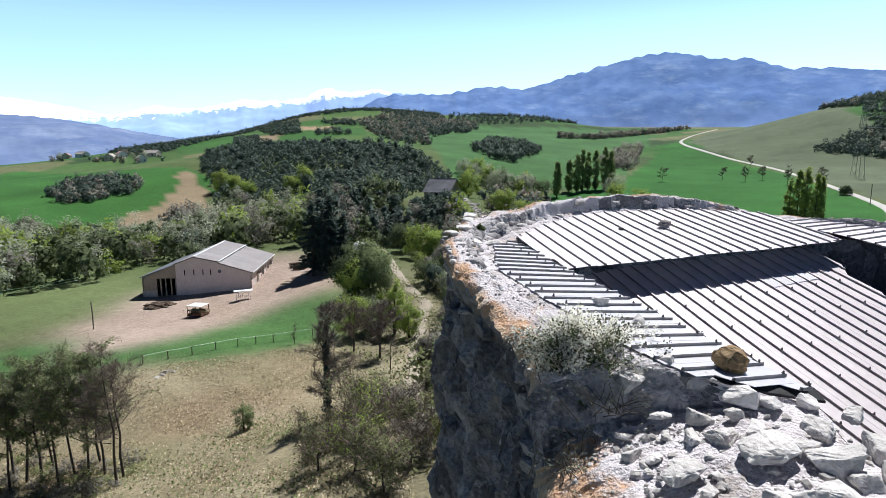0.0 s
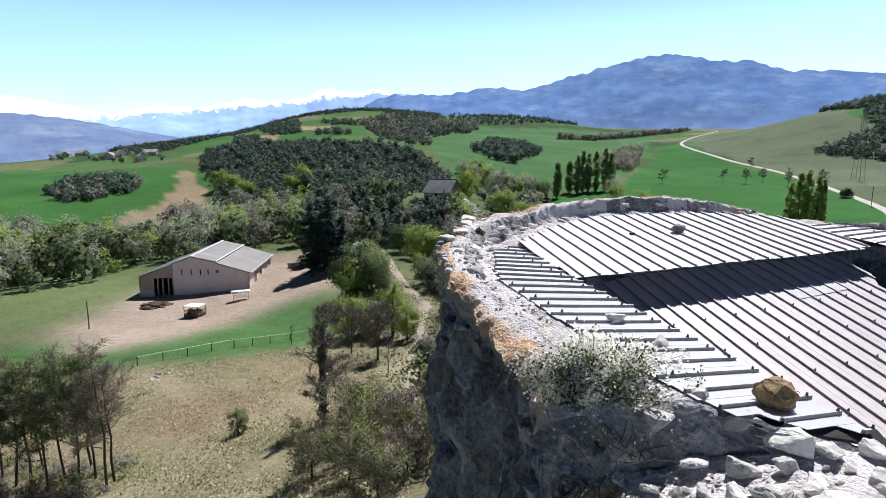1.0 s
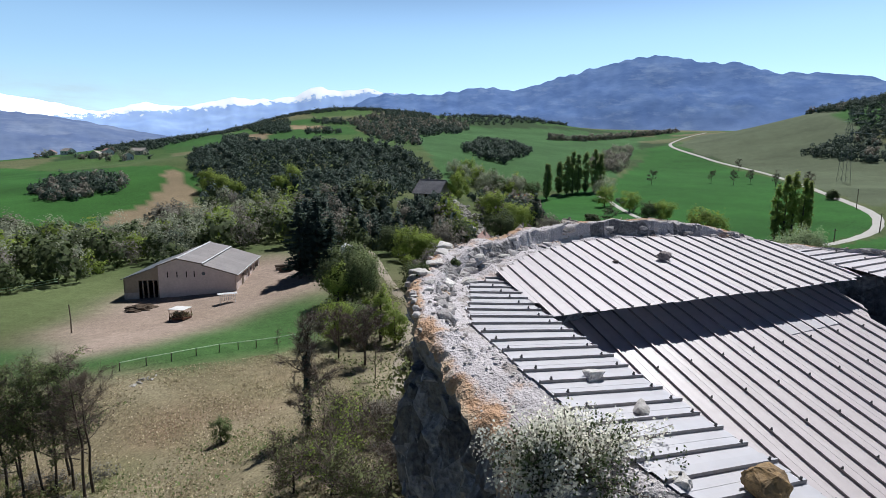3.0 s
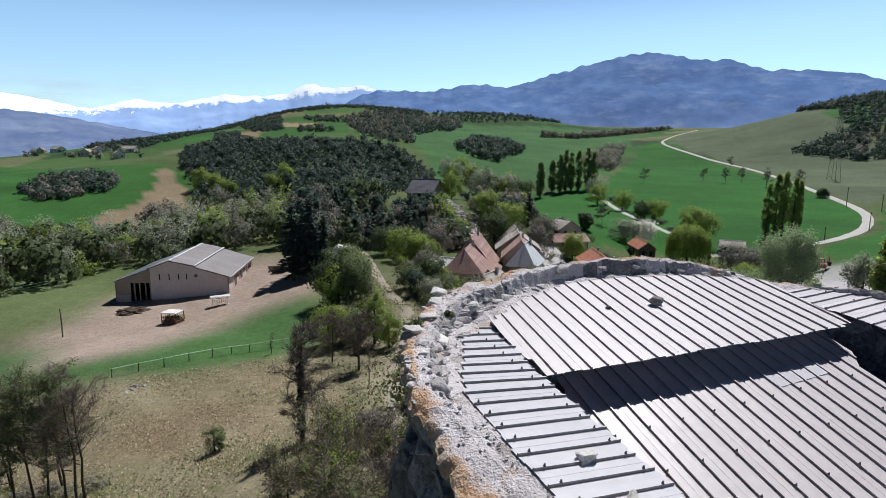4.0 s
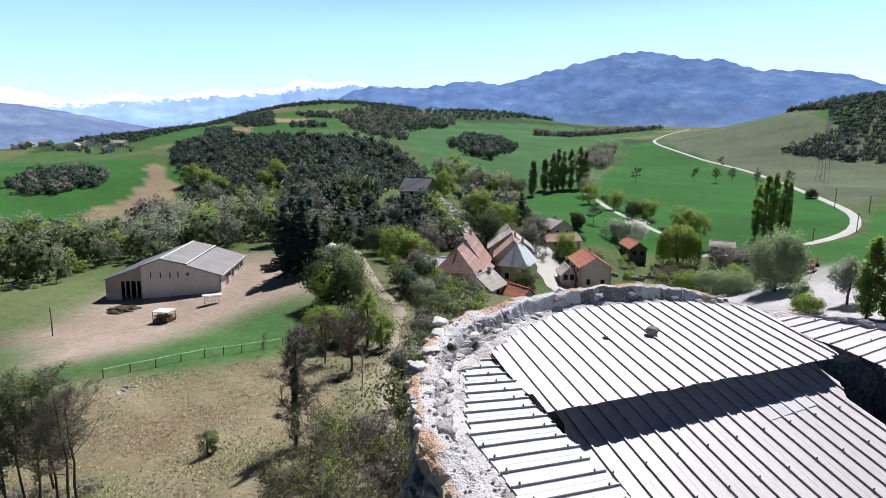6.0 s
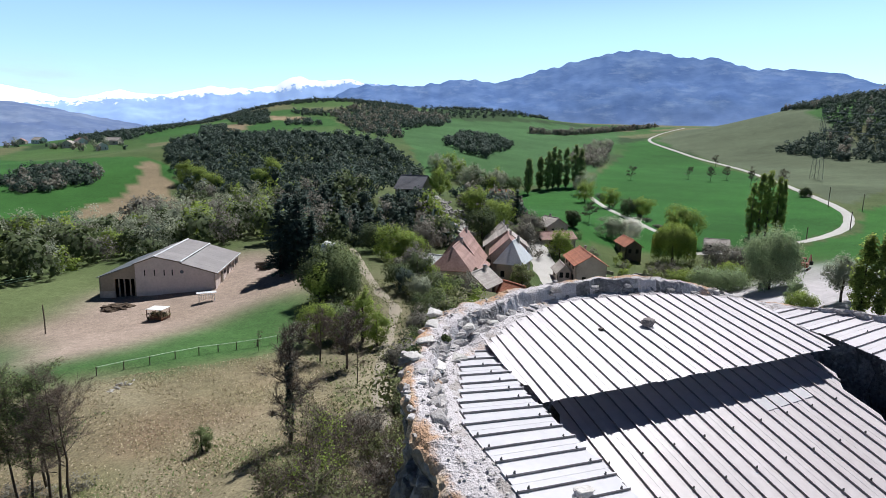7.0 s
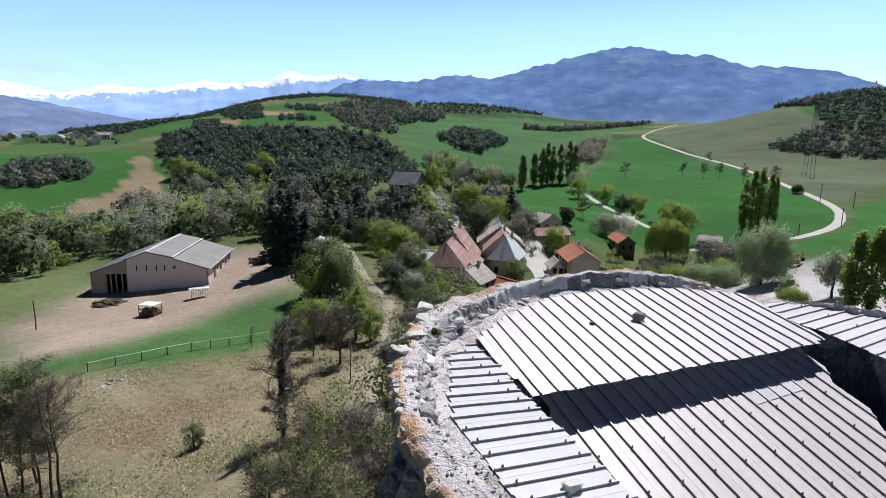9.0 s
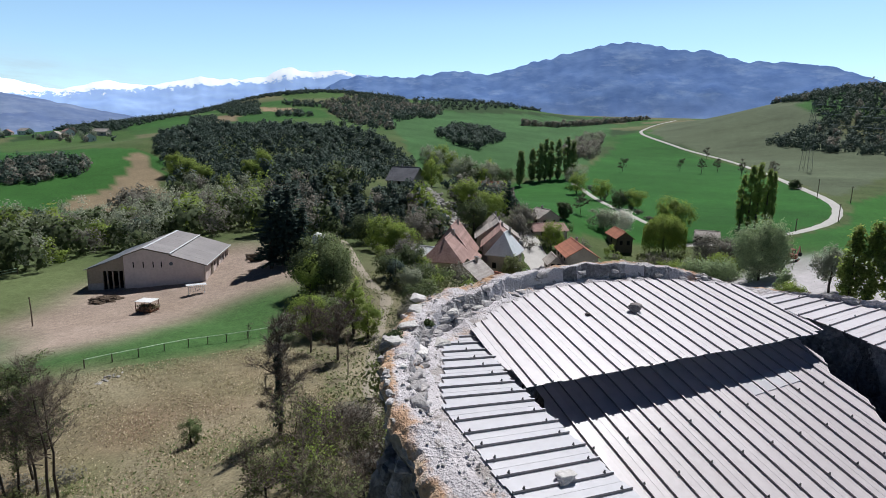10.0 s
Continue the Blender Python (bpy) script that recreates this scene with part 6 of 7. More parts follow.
for k in range(300):
    x, y = rs.uniform(3.55, 5.4), rs.uniform(3.2, 4.5)
    s = 0.01 + 0.035 * rs.random() ** 2.2
    z = top_z(x, y) + s * 0.15
    o = len(verts)
    sq = Vector((rs.uniform(0.7, 1.4), rs.uniform(0.7, 1.3), rs.uniform(0.5, 0.9))) * s
    verts += [(x + v.x * sq.x * rs.uniform(0.55, 1.25), y + v.y * sq.y * rs.uniform(0.55, 1.25), z + v.z * sq.z * rs.uniform(0.6, 1.2)) for v in ico_v]
    faces += [[q + o for q in f] for f in ico_f]
M_GRIT = mat("rubble_grit", (0.58, 0.56, 0.54), (0.28, 0.26, 0.25), 0.95, scale=6, fine=40, bump=0.3, island=0.35)
tagged(new("rubble", mesh_of("rubble", verts, faces, M_GRIT)), "loose grit and rubble on the wall top", "rubble", kind="stuff")


def roof_stone(plane, x, y, size, rz, label, material=None, flat=0.9, seed=0):
    me = rock_mesh("roof_stone", random.Random(seed), (1.0, 0.75, 0.62), material or M_ROCK, points=11 if material is None else 60, rough=0.07, worn=material is not None, fine=2)
    ob = new("roof_stone", me)
    ob.matrix_basis = pose(x, y, plane.z(x, y) + size * 0.45 * flat, 4, -3, rz) @ Matrix.Diagonal((size, size, size * flat, 1))
    return tagged(ob, label, "rock", "stones weighing down the roofs")


roof_stone(STRIP, 4.4, 6.12, 0.12, 20, "pale angular stone weighing down the roof sheet", seed=31)
roof_stone(STRIP, 4.57, 5.56, 0.095, 70, "small grey stone weighing down the roof sheet", seed=32)
roof_stone(STRIP, 4.93, 4.64, 0.175, 8, "ochre-brown boulder lying on the roof sheet edge", M_OCHRE, 1.05, seed=33)
roof_stone(UPPER, 6.75, 9.7, 0.14, 15, "grey-brown stone lying on the raised roof", mat("grey_brown_stone", (0.3, 0.26, 0.26), (0.16, 0.14, 0.14), 0.9, scale=4, fine=30, bump=0.4), 0.9, seed=34)
st = roof_stone(UPPER, 5.95, 9.58, 0.06, 30, "small dark stone chip on the raised roof", mat("dark_chip", (0.1, 0.08, 0.07), (0.05, 0.04, 0.04), 0.9), 0.6, seed=35)


# ---- flowering shrub on the wall ----
def flowering_shrub(x, y, z):
    rng = np.random.default_rng(77)
    shrub = thing("flowering_shrub", (x, y, z), "white-blossomed shrub growing out of the wall top", "shrub")
    tubes, tips = [], []
    for k in range(190):
        a = rng.uniform(0, 2 * math.pi)
        out = rng.uniform(0.1, 0.74) * (1.0 if math.cos(a) > -0.2 else 0.55)
        h = rng.uniform(0.2, 0.56) * (1.15 - 0.5 * out)
        b = Vector((rng.normal(0, 0.14), rng.normal(0, 0.08), 0))
        e = b + Vector((math.cos(a) * out, math.sin(a) * out * 0.6, h))
        mid = b.lerp(e, 0.5) + Vector((0, 0, 0.1 * h + 0.05))
        tubes.append(tube([b, mid, e], [0.006, 0.004, 0.0015], 4))
        for s in range(100):
            t = rng.uniform(0.1, 1.0) ** 0.7
            q = b * (1 - t) ** 2 + mid * 2 * t * (1 - t) + e * t * t
            tips.append((q.x + rng.normal(0, 0.03), q.y + rng.normal(0, 0.03), q.z + rng.normal(0, 0.03)))
    v, f = join_tubes(tubes)
    part("stem_mass", mesh_of("stem_mass", v, f, M_TWIG, True), M_TWIG, shrub)["kind"] = "stuff"
    tips = np.array(tips)
    petals = rand_quads(rng, tips[: 14000], 0.0078)
    part("blossom", quads_mesh("blossom", petals, M_BLOSSOM, round_n=crown_normals(petals)), M_BLOSSOM, shrub, "small creamy white flowers")
    part("leaves", quads_mesh("leaves", rand_quads(rng, tips[14000:] + rng.normal(0, 0.02, (len(tips) - 14000, 3)), 0.008), M_OAK), M_OAK, shrub)


flowering_shrub(3.78, 5.0, 19.1)


def dry_weeds(x, y, z, n, h, seed):
    """Dry stalks with pale seed heads, rooted in the rubble."""
    rng = np.random.default_rng(seed)
    w = thing("dry_weeds", (x, y, z), "dry brown weeds with pale seed heads rooted in the rubble", "weeds", group="weeds on the wall")
    tubes, heads = [], []
    for _ in range(n):
        b = Vector((rng.normal(0, 0.14), rng.normal(0, 0.12), -0.05))
        e = b + Vector((rng.normal(0, 0.16), rng.normal(0, 0.14), h * rng.uniform(0.5, 1.1)))
        mid = b.lerp(e, 0.55) + Vector((rng.normal(0, 0.03), rng.normal(0, 0.03), 0.02))
        tubes.append(tube([b, mid, e], [0.005, 0.004, 0.0015], 3))
        heads += [mid.lerp(e, rng.uniform(0.2, 1.0)) for _ in range(6)]
    part("stem_mass", mesh_of("stem_mass", *join_tubes(tubes), M_TWIG, True), M_TWIG, w)["kind"] = "stuff"
    hp = np.array([tuple(p) for p in heads]) + rng.normal(0, 0.02, (len(heads), 3))
    part("seed_heads", quads_mesh("seed_heads", rand_quads(rng, hp, 0.005, length=1.5), M_SILVER), M_SILVER, w)


for k, (x, y, n, h) in enumerate(((3.66, 4.6, 34, 0.26), (3.95, 4.62, 30, 0.24), (3.58, 4.2, 30, 0.2))):
    dry_weeds(x, y, top_z(x, y), n, h, 330 + k)
for k, (x, y, z, s) in enumerate(((3.05, 8.5, 19.86, 0.16), (3.5, 9.0, 19.85, 0.12), (3.78, 4.72, 18.95, 0.1))):
    rng = np.random.default_rng(300 + k)
    t = thing("grass_tuft", (x, y, z), "small green tuft rooted in the wall joints", "grass tuft", group="tufts on the wall")
    part("foliage", quads_mesh("foliage", rand_quads(rng, rng.normal(0, s * 0.4, (260, 3)) * [0.7, 0.7, 0.5] + [0, 0, s * 0.2], 0.01, length=2.2), M_OAK), M_OAK, t)["kind"] = "stuff"


# ---- farm yard ----
def bar(p, q, r, sides=6):
    return tube([p, q], [r, r], sides)


def fence(name, pts, step, h, label, rail_m, rails=(0.95,), post_m=M_WOOD):
    f0 = tagged(new(name), label, "fence")
    line = []
    for (x0, y0), (x1, y1) in zip(pts, pts[1:]):
        n = max(1, round(math.hypot(x1 - x0, y1 - y0) / step))
        line += [(x0 + (x1 - x0) * k / n, y0 + (y1 - y0) * k / n) for k in range(n)]
    line.append(pts[-1])
    P = [Vector((x, y, height(x, y))) for x, y in line]
    for p in P:
        v, f = tube([p + Vector((0, 0, -0.4)), p + Vector((0.02, 0, h))], [0.06, 0.05], 6)
        part("post", mesh_of("post", v, f, post_m), post_m, f0)
    for rz in rails:
        for a, b in zip(P, P[1:]):
            v, f = bar(a + Vector((0, 0, h * rz)), b + Vector((0, 0, h * rz)), 0.05, 5)
            part("rail", mesh_of("rail", v, f, rail_m), rail_m, f0)
    return f0


fence("paddock_fence", [(-24.1, 54.6), (-20.4, 57.4), (-16.8, 61.0), (-13.4, 63.0), (-9.3, 65.2)], 2.4, 0.9, "paddock fence of wooden posts with a pale green rail", M_FENCE)
fence("pasture_fence", [(-75, 88), (-65, 101), (-61.5, 109)], 4.0, 1.2, "pasture fence of wooden posts and pale rails", M_FENCE, rails=(0.55, 0.95))
v, f = tube([(0, 0, -0.5), (0.05, 0, 2), (0.0, 0, 3.9)], [0.09, 0.08, 0.07], 7)
pole = tagged(new("pole", mesh_of("pole", v, f, M_WOOD)), "single wooden pole standing in the pasture", "pole")
pole.matrix_basis = pose(-41, 76.5, height(-41, 76.5))

feeder = thing("hay_feeder", (-28.4, 80.6, height(-28.4, 80.6)), "hay feeder with a white roof sheet on posts", "feeder", rz=-15)
part("roof_sheet", box_bm((-1.2, -1.0, 1.62), (1.2, 1.0, 1.69), 0.03), M_WHITE, feeder)
for x in (-1.1, 1.1):
    for y in (-0.9, 0.9):
        part("post", mesh_of("post", *bar((x, y, -0.2), (x, y, 1.66), 0.05), M_RUST), M_RUST, feeder)
for x in np.linspace(-1.1, 1.05, 9):
    for y in (-0.95, 0.95):
        part("bar", mesh_of("bar", *bar((x, y, 0.1), (x + 0.12, y, 1.0), 0.025, 4), M_RUST), M_RUST, feeder)
part("trough", box_bm((-1.15, -0.85, 0.15), (1.15, 0.85, 0.5), 0.04), M_RUST, feeder)
rng = np.random.default_rng(9)
part("hay", quads_mesh("hay", rand_quads(rng, rng.normal(0, 1, (500, 3)) * [0.6, 0.4, 0.12] + [0, 0, 0.75], 0.1), M_GRASS), M_GRASS, feeder)["kind"] = "stuff"

rack = thing("hay_rack", (-24.1, 88.2, height(-24.1, 88.2)), "open metal hay rack with a pale roof sheet in the yard", "hay rack", rz=22)
part("roof_sheet", box_bm((-1.45, -0.6, 1.45), (1.45, 0.6, 1.5), 0.02), M_TIN, rack)
for x in np.linspace(-1.1, 1.1, 8):
    for s in (-1, 1):
        part("bar", mesh_of("bar", *bar((x, s * 0.15, 0.35), (x, s * 0.6, 1.25), 0.025, 4), M_TIN), M_TIN, rack)
for s in (-1, 1):
    part("top_rail", mesh_of("top_rail", *bar((-1.2, s * 0.6, 1.25), (1.2, s * 0.6, 1.25), 0.035, 5), M_TIN), M_TIN, rack)
    for x in (-1.1, 1.1):
        part("leg", mesh_of("leg", *bar((x, s * 0.5, -0.2), (x, s * 0.15, 0.4), 0.035, 5), M_TIN), M_TIN, rack)

bm = bmesh.new()
bmesh.ops.create_icosphere(bm, subdivisions=4, radius=1.0)
for vv in bm.verts:
    k = 1 + 0.35 * noise.fractal(vv.co * 2.2, 0.8, 2.0, 4)
    vv.co = Vector((vv.co.x * 2.1 * k, vv.co.y * 1.5 * k, max(-0.2, vv.co.z * 0.75 * k)))
me = bpy.data.meshes.new("dung_heap")
bm.to_mesh(me)
bm.free()
me.materials.append(mat("dung", (0.11, 0.075, 0.05), (0.05, 0.035, 0.025), 0.95, scale=2, fine=12, bump=0.8, bumpscale=0.05))
heap = tagged(new("dung_heap", me), "dark brown dung heap in front of the barn", "dung heap")
heap.matrix_basis = pose(-37.3, 88.3, height(-37.3, 88.3), 0, 0, 15)

excavator = thing("excavator", (88.2, 102.6, height(88.2, 102.6)), "red tracked excavator parked at the field edge", "excavator", rz=-52)
M_RED = mat("red_paint", (0.34, 0.06, 0.035), (0.2, 0.045, 0.03), 0.5, bump=0.05)
M_TYRE = mat("track_rubber", (0.03, 0.03, 0.03), (0.015, 0.015, 0.015), 0.9, bump=0.3)
for x in (-0.75, 0.75):
    track = part("track", box_bm((x - 0.22, -1.3, 0.0), (x + 0.22, 1.3, 0.65), 0.2), M_TYRE, excavator)
    for y in (-0.9, 0.0, 0.9):
        bm = bmesh.new()
        bmesh.ops.create_cone(bm, cap_ends=True, segments=14, radius1=0.2, radius2=0.2, depth=0.5, matrix=Matrix.Translation((x, y, 0.3)) @ Matrix.Rotation(math.pi / 2, 4, "Y"))
        part("roller", bm, M_RED, track)
part("engine_cover", box_bm((-0.85, -1.5, 0.75), (0.85, -0.2, 1.7), 0.12), M_RED, excavator)
cab = part("cab", box_bm((-0.85, -0.2, 0.75), (0.05, 1.0, 2.5), 0.1), M_RED, excavator)
part("cab_window", box_bm((-0.88, -0.05, 1.55), (0.08, 1.03, 2.3), 0.05), M_DARK, cab)
for nm, a, b, wide in (("boom", (0.4, 0.6, 1.2), (0.4, 2.4, 2.9), 0.16), ("stick", (0.4, 2.35, 2.95), (0.4, 3.5, 1.5), 0.12)):
    part(nm, mesh_of(nm, *tube([a, b], [wide, wide * 0.8], 5), M_RED), M_RED, excavator)
part("bucket", box_bm((0.05, 3.2, 0.7), (0.75, 3.8, 1.5), 0.12), M_TYRE, excavator)

for x, y, h in ((153.8, 163, 6.0), (185.4, 192.4, 6.5), (182, 205, 8.0), (127.5, 149.5, 4.0)):
    p = thing("power_pole", (x, y, height(x, y)), "wooden power pole beside the country road", "pole", group="power poles")
    part("post", mesh_of("post", *tube([(0, 0, -0.5), (0, 0, h)], [0.16, 0.11], 7), M_WOOD), M_WOOD, p)
    part("crossarm", box_bm((-0.7, -0.06, h - 0.5), (0.7, 0.06, h - 0.36), 0.02), M_WOOD, p)


M_STEEL = mat("weathered_steel", (0.2, 0.22, 0.2), (0.13, 0.14, 0.13), 0.6, 0.3, bump=0.1)


def pylon(x, y, h):
    p = thing("pylon", (x, y, height(x, y)), "slender grey steel lattice pylon on the field", "pylon", rz=20)
    w0, w1 = 2.4, 0.5
    for a, b in ((-1, -1), (1, -1), (1, 1), (-1, 1)):
        part("leg", mesh_of("leg", *bar((a * w0, b * w0, -0.5), (a * w1, b * w1, h), 0.09, 4), M_STEEL), M_STEEL, p)
    for k in range(8):
        t0, t1 = k / 8, (k + 1) / 8
        q0, q1 = w0 + (w1 - w0) * t0, w0 + (w1 - w0) * t1
        for (a, b), (c, d) in (((-1, -1), (1, -1)), ((1, -1), (1, 1)), ((1, 1), (-1, 1)), ((-1, 1), (-1, -1))):
            part("brace", mesh_of("brace", *bar((a * q0, b * q0, h * t0), (c * q1, d * q1, h * t1), 0.05, 4), M_STEEL), M_STEEL, p)
    run = Matrix.Rotation(radians(-20), 3, "Z") @ Vector((150, -175, -6))
    for z, r in ((h * 0.72, 4.5), (h * 0.86, 5.5), (h * 0.98, 3.6)):
        part("arm", mesh_of("arm", *bar((-r, 0, z), (r, 0, z), 0.09, 4), M_STEEL), M_STEEL, p)
        for s in (-r, r):
            pts = [Vector((s, 0, z - 1.2)) + run * t - Vector((0, 0, 22 * t * (1 - t))) for t in np.linspace(0, 1, 15)]
            part("cable", mesh_of("cable", *tube(pts, [0.045] * 15, 4), M_CABLE), M_CABLE, p)


M_CABLE = mat("bright_cable", (0.6, 0.6, 0.62), (0.45, 0.45, 0.47), 0.4, 0.6, bump=0)
pylon(254, 298, 40)


def tunnel(x, y, w, l, h, rz, label, m):
    """A small arched shelter: bent sheet over hoops, closed at the far end."""
    t = thing("shelter", (x, y, height(x, y)), label, "shelter", rz=rz)
    arc = [(w / 2 * math.cos(a), h * math.sin(a)) for a in np.linspace(0, math.pi, 11)]
    outer = [(cx, b, cz) for b in (-l / 2, l / 2) for cx, cz in arc]
    me = mesh_of("cover", outer, [(i, i + 1, i + 12, i + 11) for i in range(10)], m)
    cover = part("cover", me, m, t)
    mod = cover.modifiers.new("thickness", "SOLIDIFY")
    mod.thickness = 0.05
    for b in (-l / 2, 0, l / 2):
        part("hoop", mesh_of("hoop", *tube([(cx * 0.98, b, cz * 0.98) for cx, cz in arc], [0.04] * 11, 5), M_TIN), M_TIN, t)
    part("end_wall", mesh_of("end_wall", *wall_slab([(cx * 0.97, l / 2, cz * 0.97) for cx, cz in arc], 0.04, (0, -1, 0)), m), m, t)


tunnel(-7.0, 112, 3.2, 4, 2.9, 35, "small white peaked shelter among the trees", M_WHITE)
# timber and scrap heaped behind the barn
for k, (x, y, rz) in enumerate(((-19.6, 107.5, 20), (-17.6, 109.0, 75), (-18.6, 105.0, -15), (-16.8, 106.2, 40))):
    pile = thing("timber_pile", (x, y, height(x, y)), "dark heap of old timber in the farm yard", "timber pile", group="timber piles", rz=rz)
    rp = random.Random(400 + k)
    for q in range(14):
        a = Vector((rp.uniform(-1.4, -0.8), rp.uniform(-0.6, 0.6), 0.1 + 0.055 * q))
        b = Vector((rp.uniform(0.8, 1.5), rp.uniform(-0.6, 0.6), 0.1 + 0.055 * q + rp.uniform(-0.05, 0.15)))
        part("beam", mesh_of("beam", *tube([a, b], [0.09, 0.08], 5), M_WOOD), M_WOOD, pile)
# low garden walls of pale stone below the village
for k, (a, b, h) in enumerate((((61.5, 130.5), (66.5, 129.0), 0.9), ((66.8, 132.5), (73.5, 131.0), 0.7), ((57.0, 133.0), (60.8, 131.4), 0.8))):
    w = thing("garden_wall", (0, 0, 0), "low pale stone wall terracing the garden", "wall", group="garden walls")
    p, q = Vector((*a, height(*a))), Vector((*b, height(*b)))
    side = Vector((q.y - p.y, p.x - q.x, 0)).normalized() * 0.2
    for t in range(8):
        c0, c1 = p.lerp(q, t / 8), p.lerp(q, (t + 1) / 8 - 0.004)
        top = Vector((0, 0, h * (0.94 + 0.06 * math.sin(t * 2.3 + k))))
        v, f = slab([c0 - side + top, c1 - side + top, c1 + side + top, c0 + side + top], h + 0.6)
        part("block", mesh_of("block", v, f, M_CRAG), M_CRAG, w)
fence("yard_rail", [(70.6, 106.6), (73.0, 106.2), (75.4, 105.6)], 2.4, 1.0, "white-railed low fence beside the gravel yard", M_WHITE, rails=(0.5, 0.95), post_m=M_WHITE)


# ---- rock outcrop above the village ----
outcrop = thing("rock_outcrop", (22.5, 150, height(22.5, 150)), "pale weathered limestone outcrop on the slope", "rock")
ro = random.Random(21)
CRAG = [rock_mesh("boulder", random.Random(300 + i), (1.0, 0.8, 0.6), M_CRAG) for i in range(6)]
for k in range(280):
    t = ro.uniform(0, 1)
    x, y = 18.4 + 5.6 * t + ro.gauss(0, 1.9), 166 - 28 * t + ro.gauss(0, 1.5)
    s = ro.uniform(0.3, 1.0)
    ob = part("boulder", ro.choice(CRAG), M_CRAG, outcrop)
    ob.matrix_basis = Matrix.Translation((-22.5, -150, -height(22.5, 150))) @ pose(x, y, height(x, y) + s * 0.2, ro.uniform(-25, 25), ro.uniform(-25, 25), ro.uniform(0, 360)) @ Matrix.Diagonal((s, s, s * 0.8, 1))


# ---- trees ----
def spruce(x, y, h, r, seed, label="tall dark spruce with layered branches"):
    rng = np.random.default_rng(seed)
    out = []
    tiers = int(h * 2.1)
    for k in range(tiers):
        t = (k + rng.uniform(0, 0.6)) / tiers
        z = h * (0.08 + 0.9 * t)
        for _ in range(7):
            a, ln = rng.uniform(0, 2 * math.pi), r * (1 - t) ** 0.8 * rng.uniform(0.55, 1.1) + 0.25
            n = max(6, int(ln * 16))
            s = np.linspace(0.1, 1, n)
            droop = -0.35 * s * ln * 0.4 + 0.2 * s ** 3 * ln * 0.4
            out.append(np.stack([math.cos(a) * s * ln, math.sin(a) * s * ln, z + droop], 1) + rng.normal(0, 0.09, (n, 3)) * [1, 1, 0.6])
    pts = np.concatenate(out)
    return tree("spruce", x, y, label, rand_quads(rng, pts, 0.17, flat=0.4), M_PINE, tube([(0, 0, -0.5), (0, 0, h * 0.5), (0, 0, h)], [0.024 * h, 0.014 * h, 0.01], 7), group="spruces by the yard")


spruce(-14.6, 98.4, 13.8, 4.0, 41)
spruce(-11.8, 99.2, 14.4, 3.7, 42)
spruce(-13.2, 102.5, 13.2, 3.2, 43)
spruce(-9.4, 100.5, 11.0, 2.6, 44)

round_tree("oak", -5.2, 80.5, 7.6, 3.3, M_OAK, "dense dark green tree beside the yard", 51, 80, 30, 0.2, 0.1)
round_tree("green_tree", -5.8, 77.5, 6.2, 2.2, M_SPRING, "fresh green spring tree beside the yard", 52, 50, 26, 0.17, 0.15)
round_tree("pine", -2.4, 78, 7.0, 2.7, M_PINE_NEAR, "dull dark green pine by the footpath", 53, 80, 34, 0.15, 0.12)
round_tree("pine", -3.6, 82, 8.0, 3.0, M_PINE_NEAR, "broad dark pine by the footpath", 54, 90, 32, 0.18, 0.1)
round_tree("birch", -4.6, 63.5, 5.0, 2.3, M_SPRING, "light green young tree on the paddock edge", 55, 50, 30, 0.13, 0.12)
round_tree("birch", -2.6, 64.5, 4.4, 1.9, M_PINE_NEAR, "dull green bushy tree on the paddock edge", 56, 46, 30, 0.13, 0.1)
round_tree("spring_tree", 0.6, 62.5, 6.2, 1.5, M_SPRING, "slim bright green tree by the footpath", 57, 46, 30, 0.13, 0.1)
round_tree("spring_tree", 2.3, 60.5, 4.4, 1.5, M_SPRING, "bright green bush by the footpath", 58, 40, 30, 0.12, 0.05)
round_tree("blossom_bush", 8.2, 77.5, 3.2, 1.9, M_SILVER, "grey-white blossoming bush beside the footpath", 59, 50, 28, 0.12, 0.05)
round_tree("juniper", 6.2, 80.5, 3.6, 1.5, M_PINE, "dark juniper bush beside the footpath", 60, 36, 26, 0.14, 0.03)
round_tree("hawthorn", 5.5, 84.5, 3.8, 2.2, M_OAK, "dark bushy hawthorn beside the footpath", 61, 46, 26, 0.15, 0.05)
round_tree("green_tree", 5.0, 110, 6.5, 3.4, M_SPRING, "yellow-green spring tree below the pines", 62, 60, 24, 0.22, 0.1)
round_tree("green_tree", 8.2, 108, 6.4, 3.0, M_SPRING, "yellow-green spring tree near the village", 63, 60, 24, 0.22, 0.1)
round_tree("green_tree", 1.4, 117, 6.0, 3.2, M_OAK, "dark green tree below the pines", 64, 60, 24, 0.22, 0.1)
round_tree("brown_tree", 12.6, 121, 7.0, 3.4, M_GREYWOOD, "brownish budding tree above the village", 65, 60, 26, 0.2, 0.1)
round_tree("brown_tree", 17.2, 133, 6.2, 3.0, M_OAK, "dark green tree below the outcrop", 66, 60, 26, 0.2, 0.1)
round_tree("brown_tree", 8.8, 98, 5.0, 2.4, M_GREYWOOD, "brownish bush above the village", 67, 50, 26, 0.18, 0.08)
round_tree("brown_tree", 8.6, 90, 4.4, 2.2, M_OAK, "dark bush above the village", 68, 50, 26, 0.17, 0.08)
round_tree("village_tree", 28, 137, 7.5, 3.6, M_OAK, "dark green tree behind the village roofs", 69, 60, 24, 0.24, 0.15)
round_tree("village_tree", 32.5, 143, 8.2, 4.2, M_SPRING, "broad spring green tree behind the village", 70, 70, 24, 0.25, 0.15)
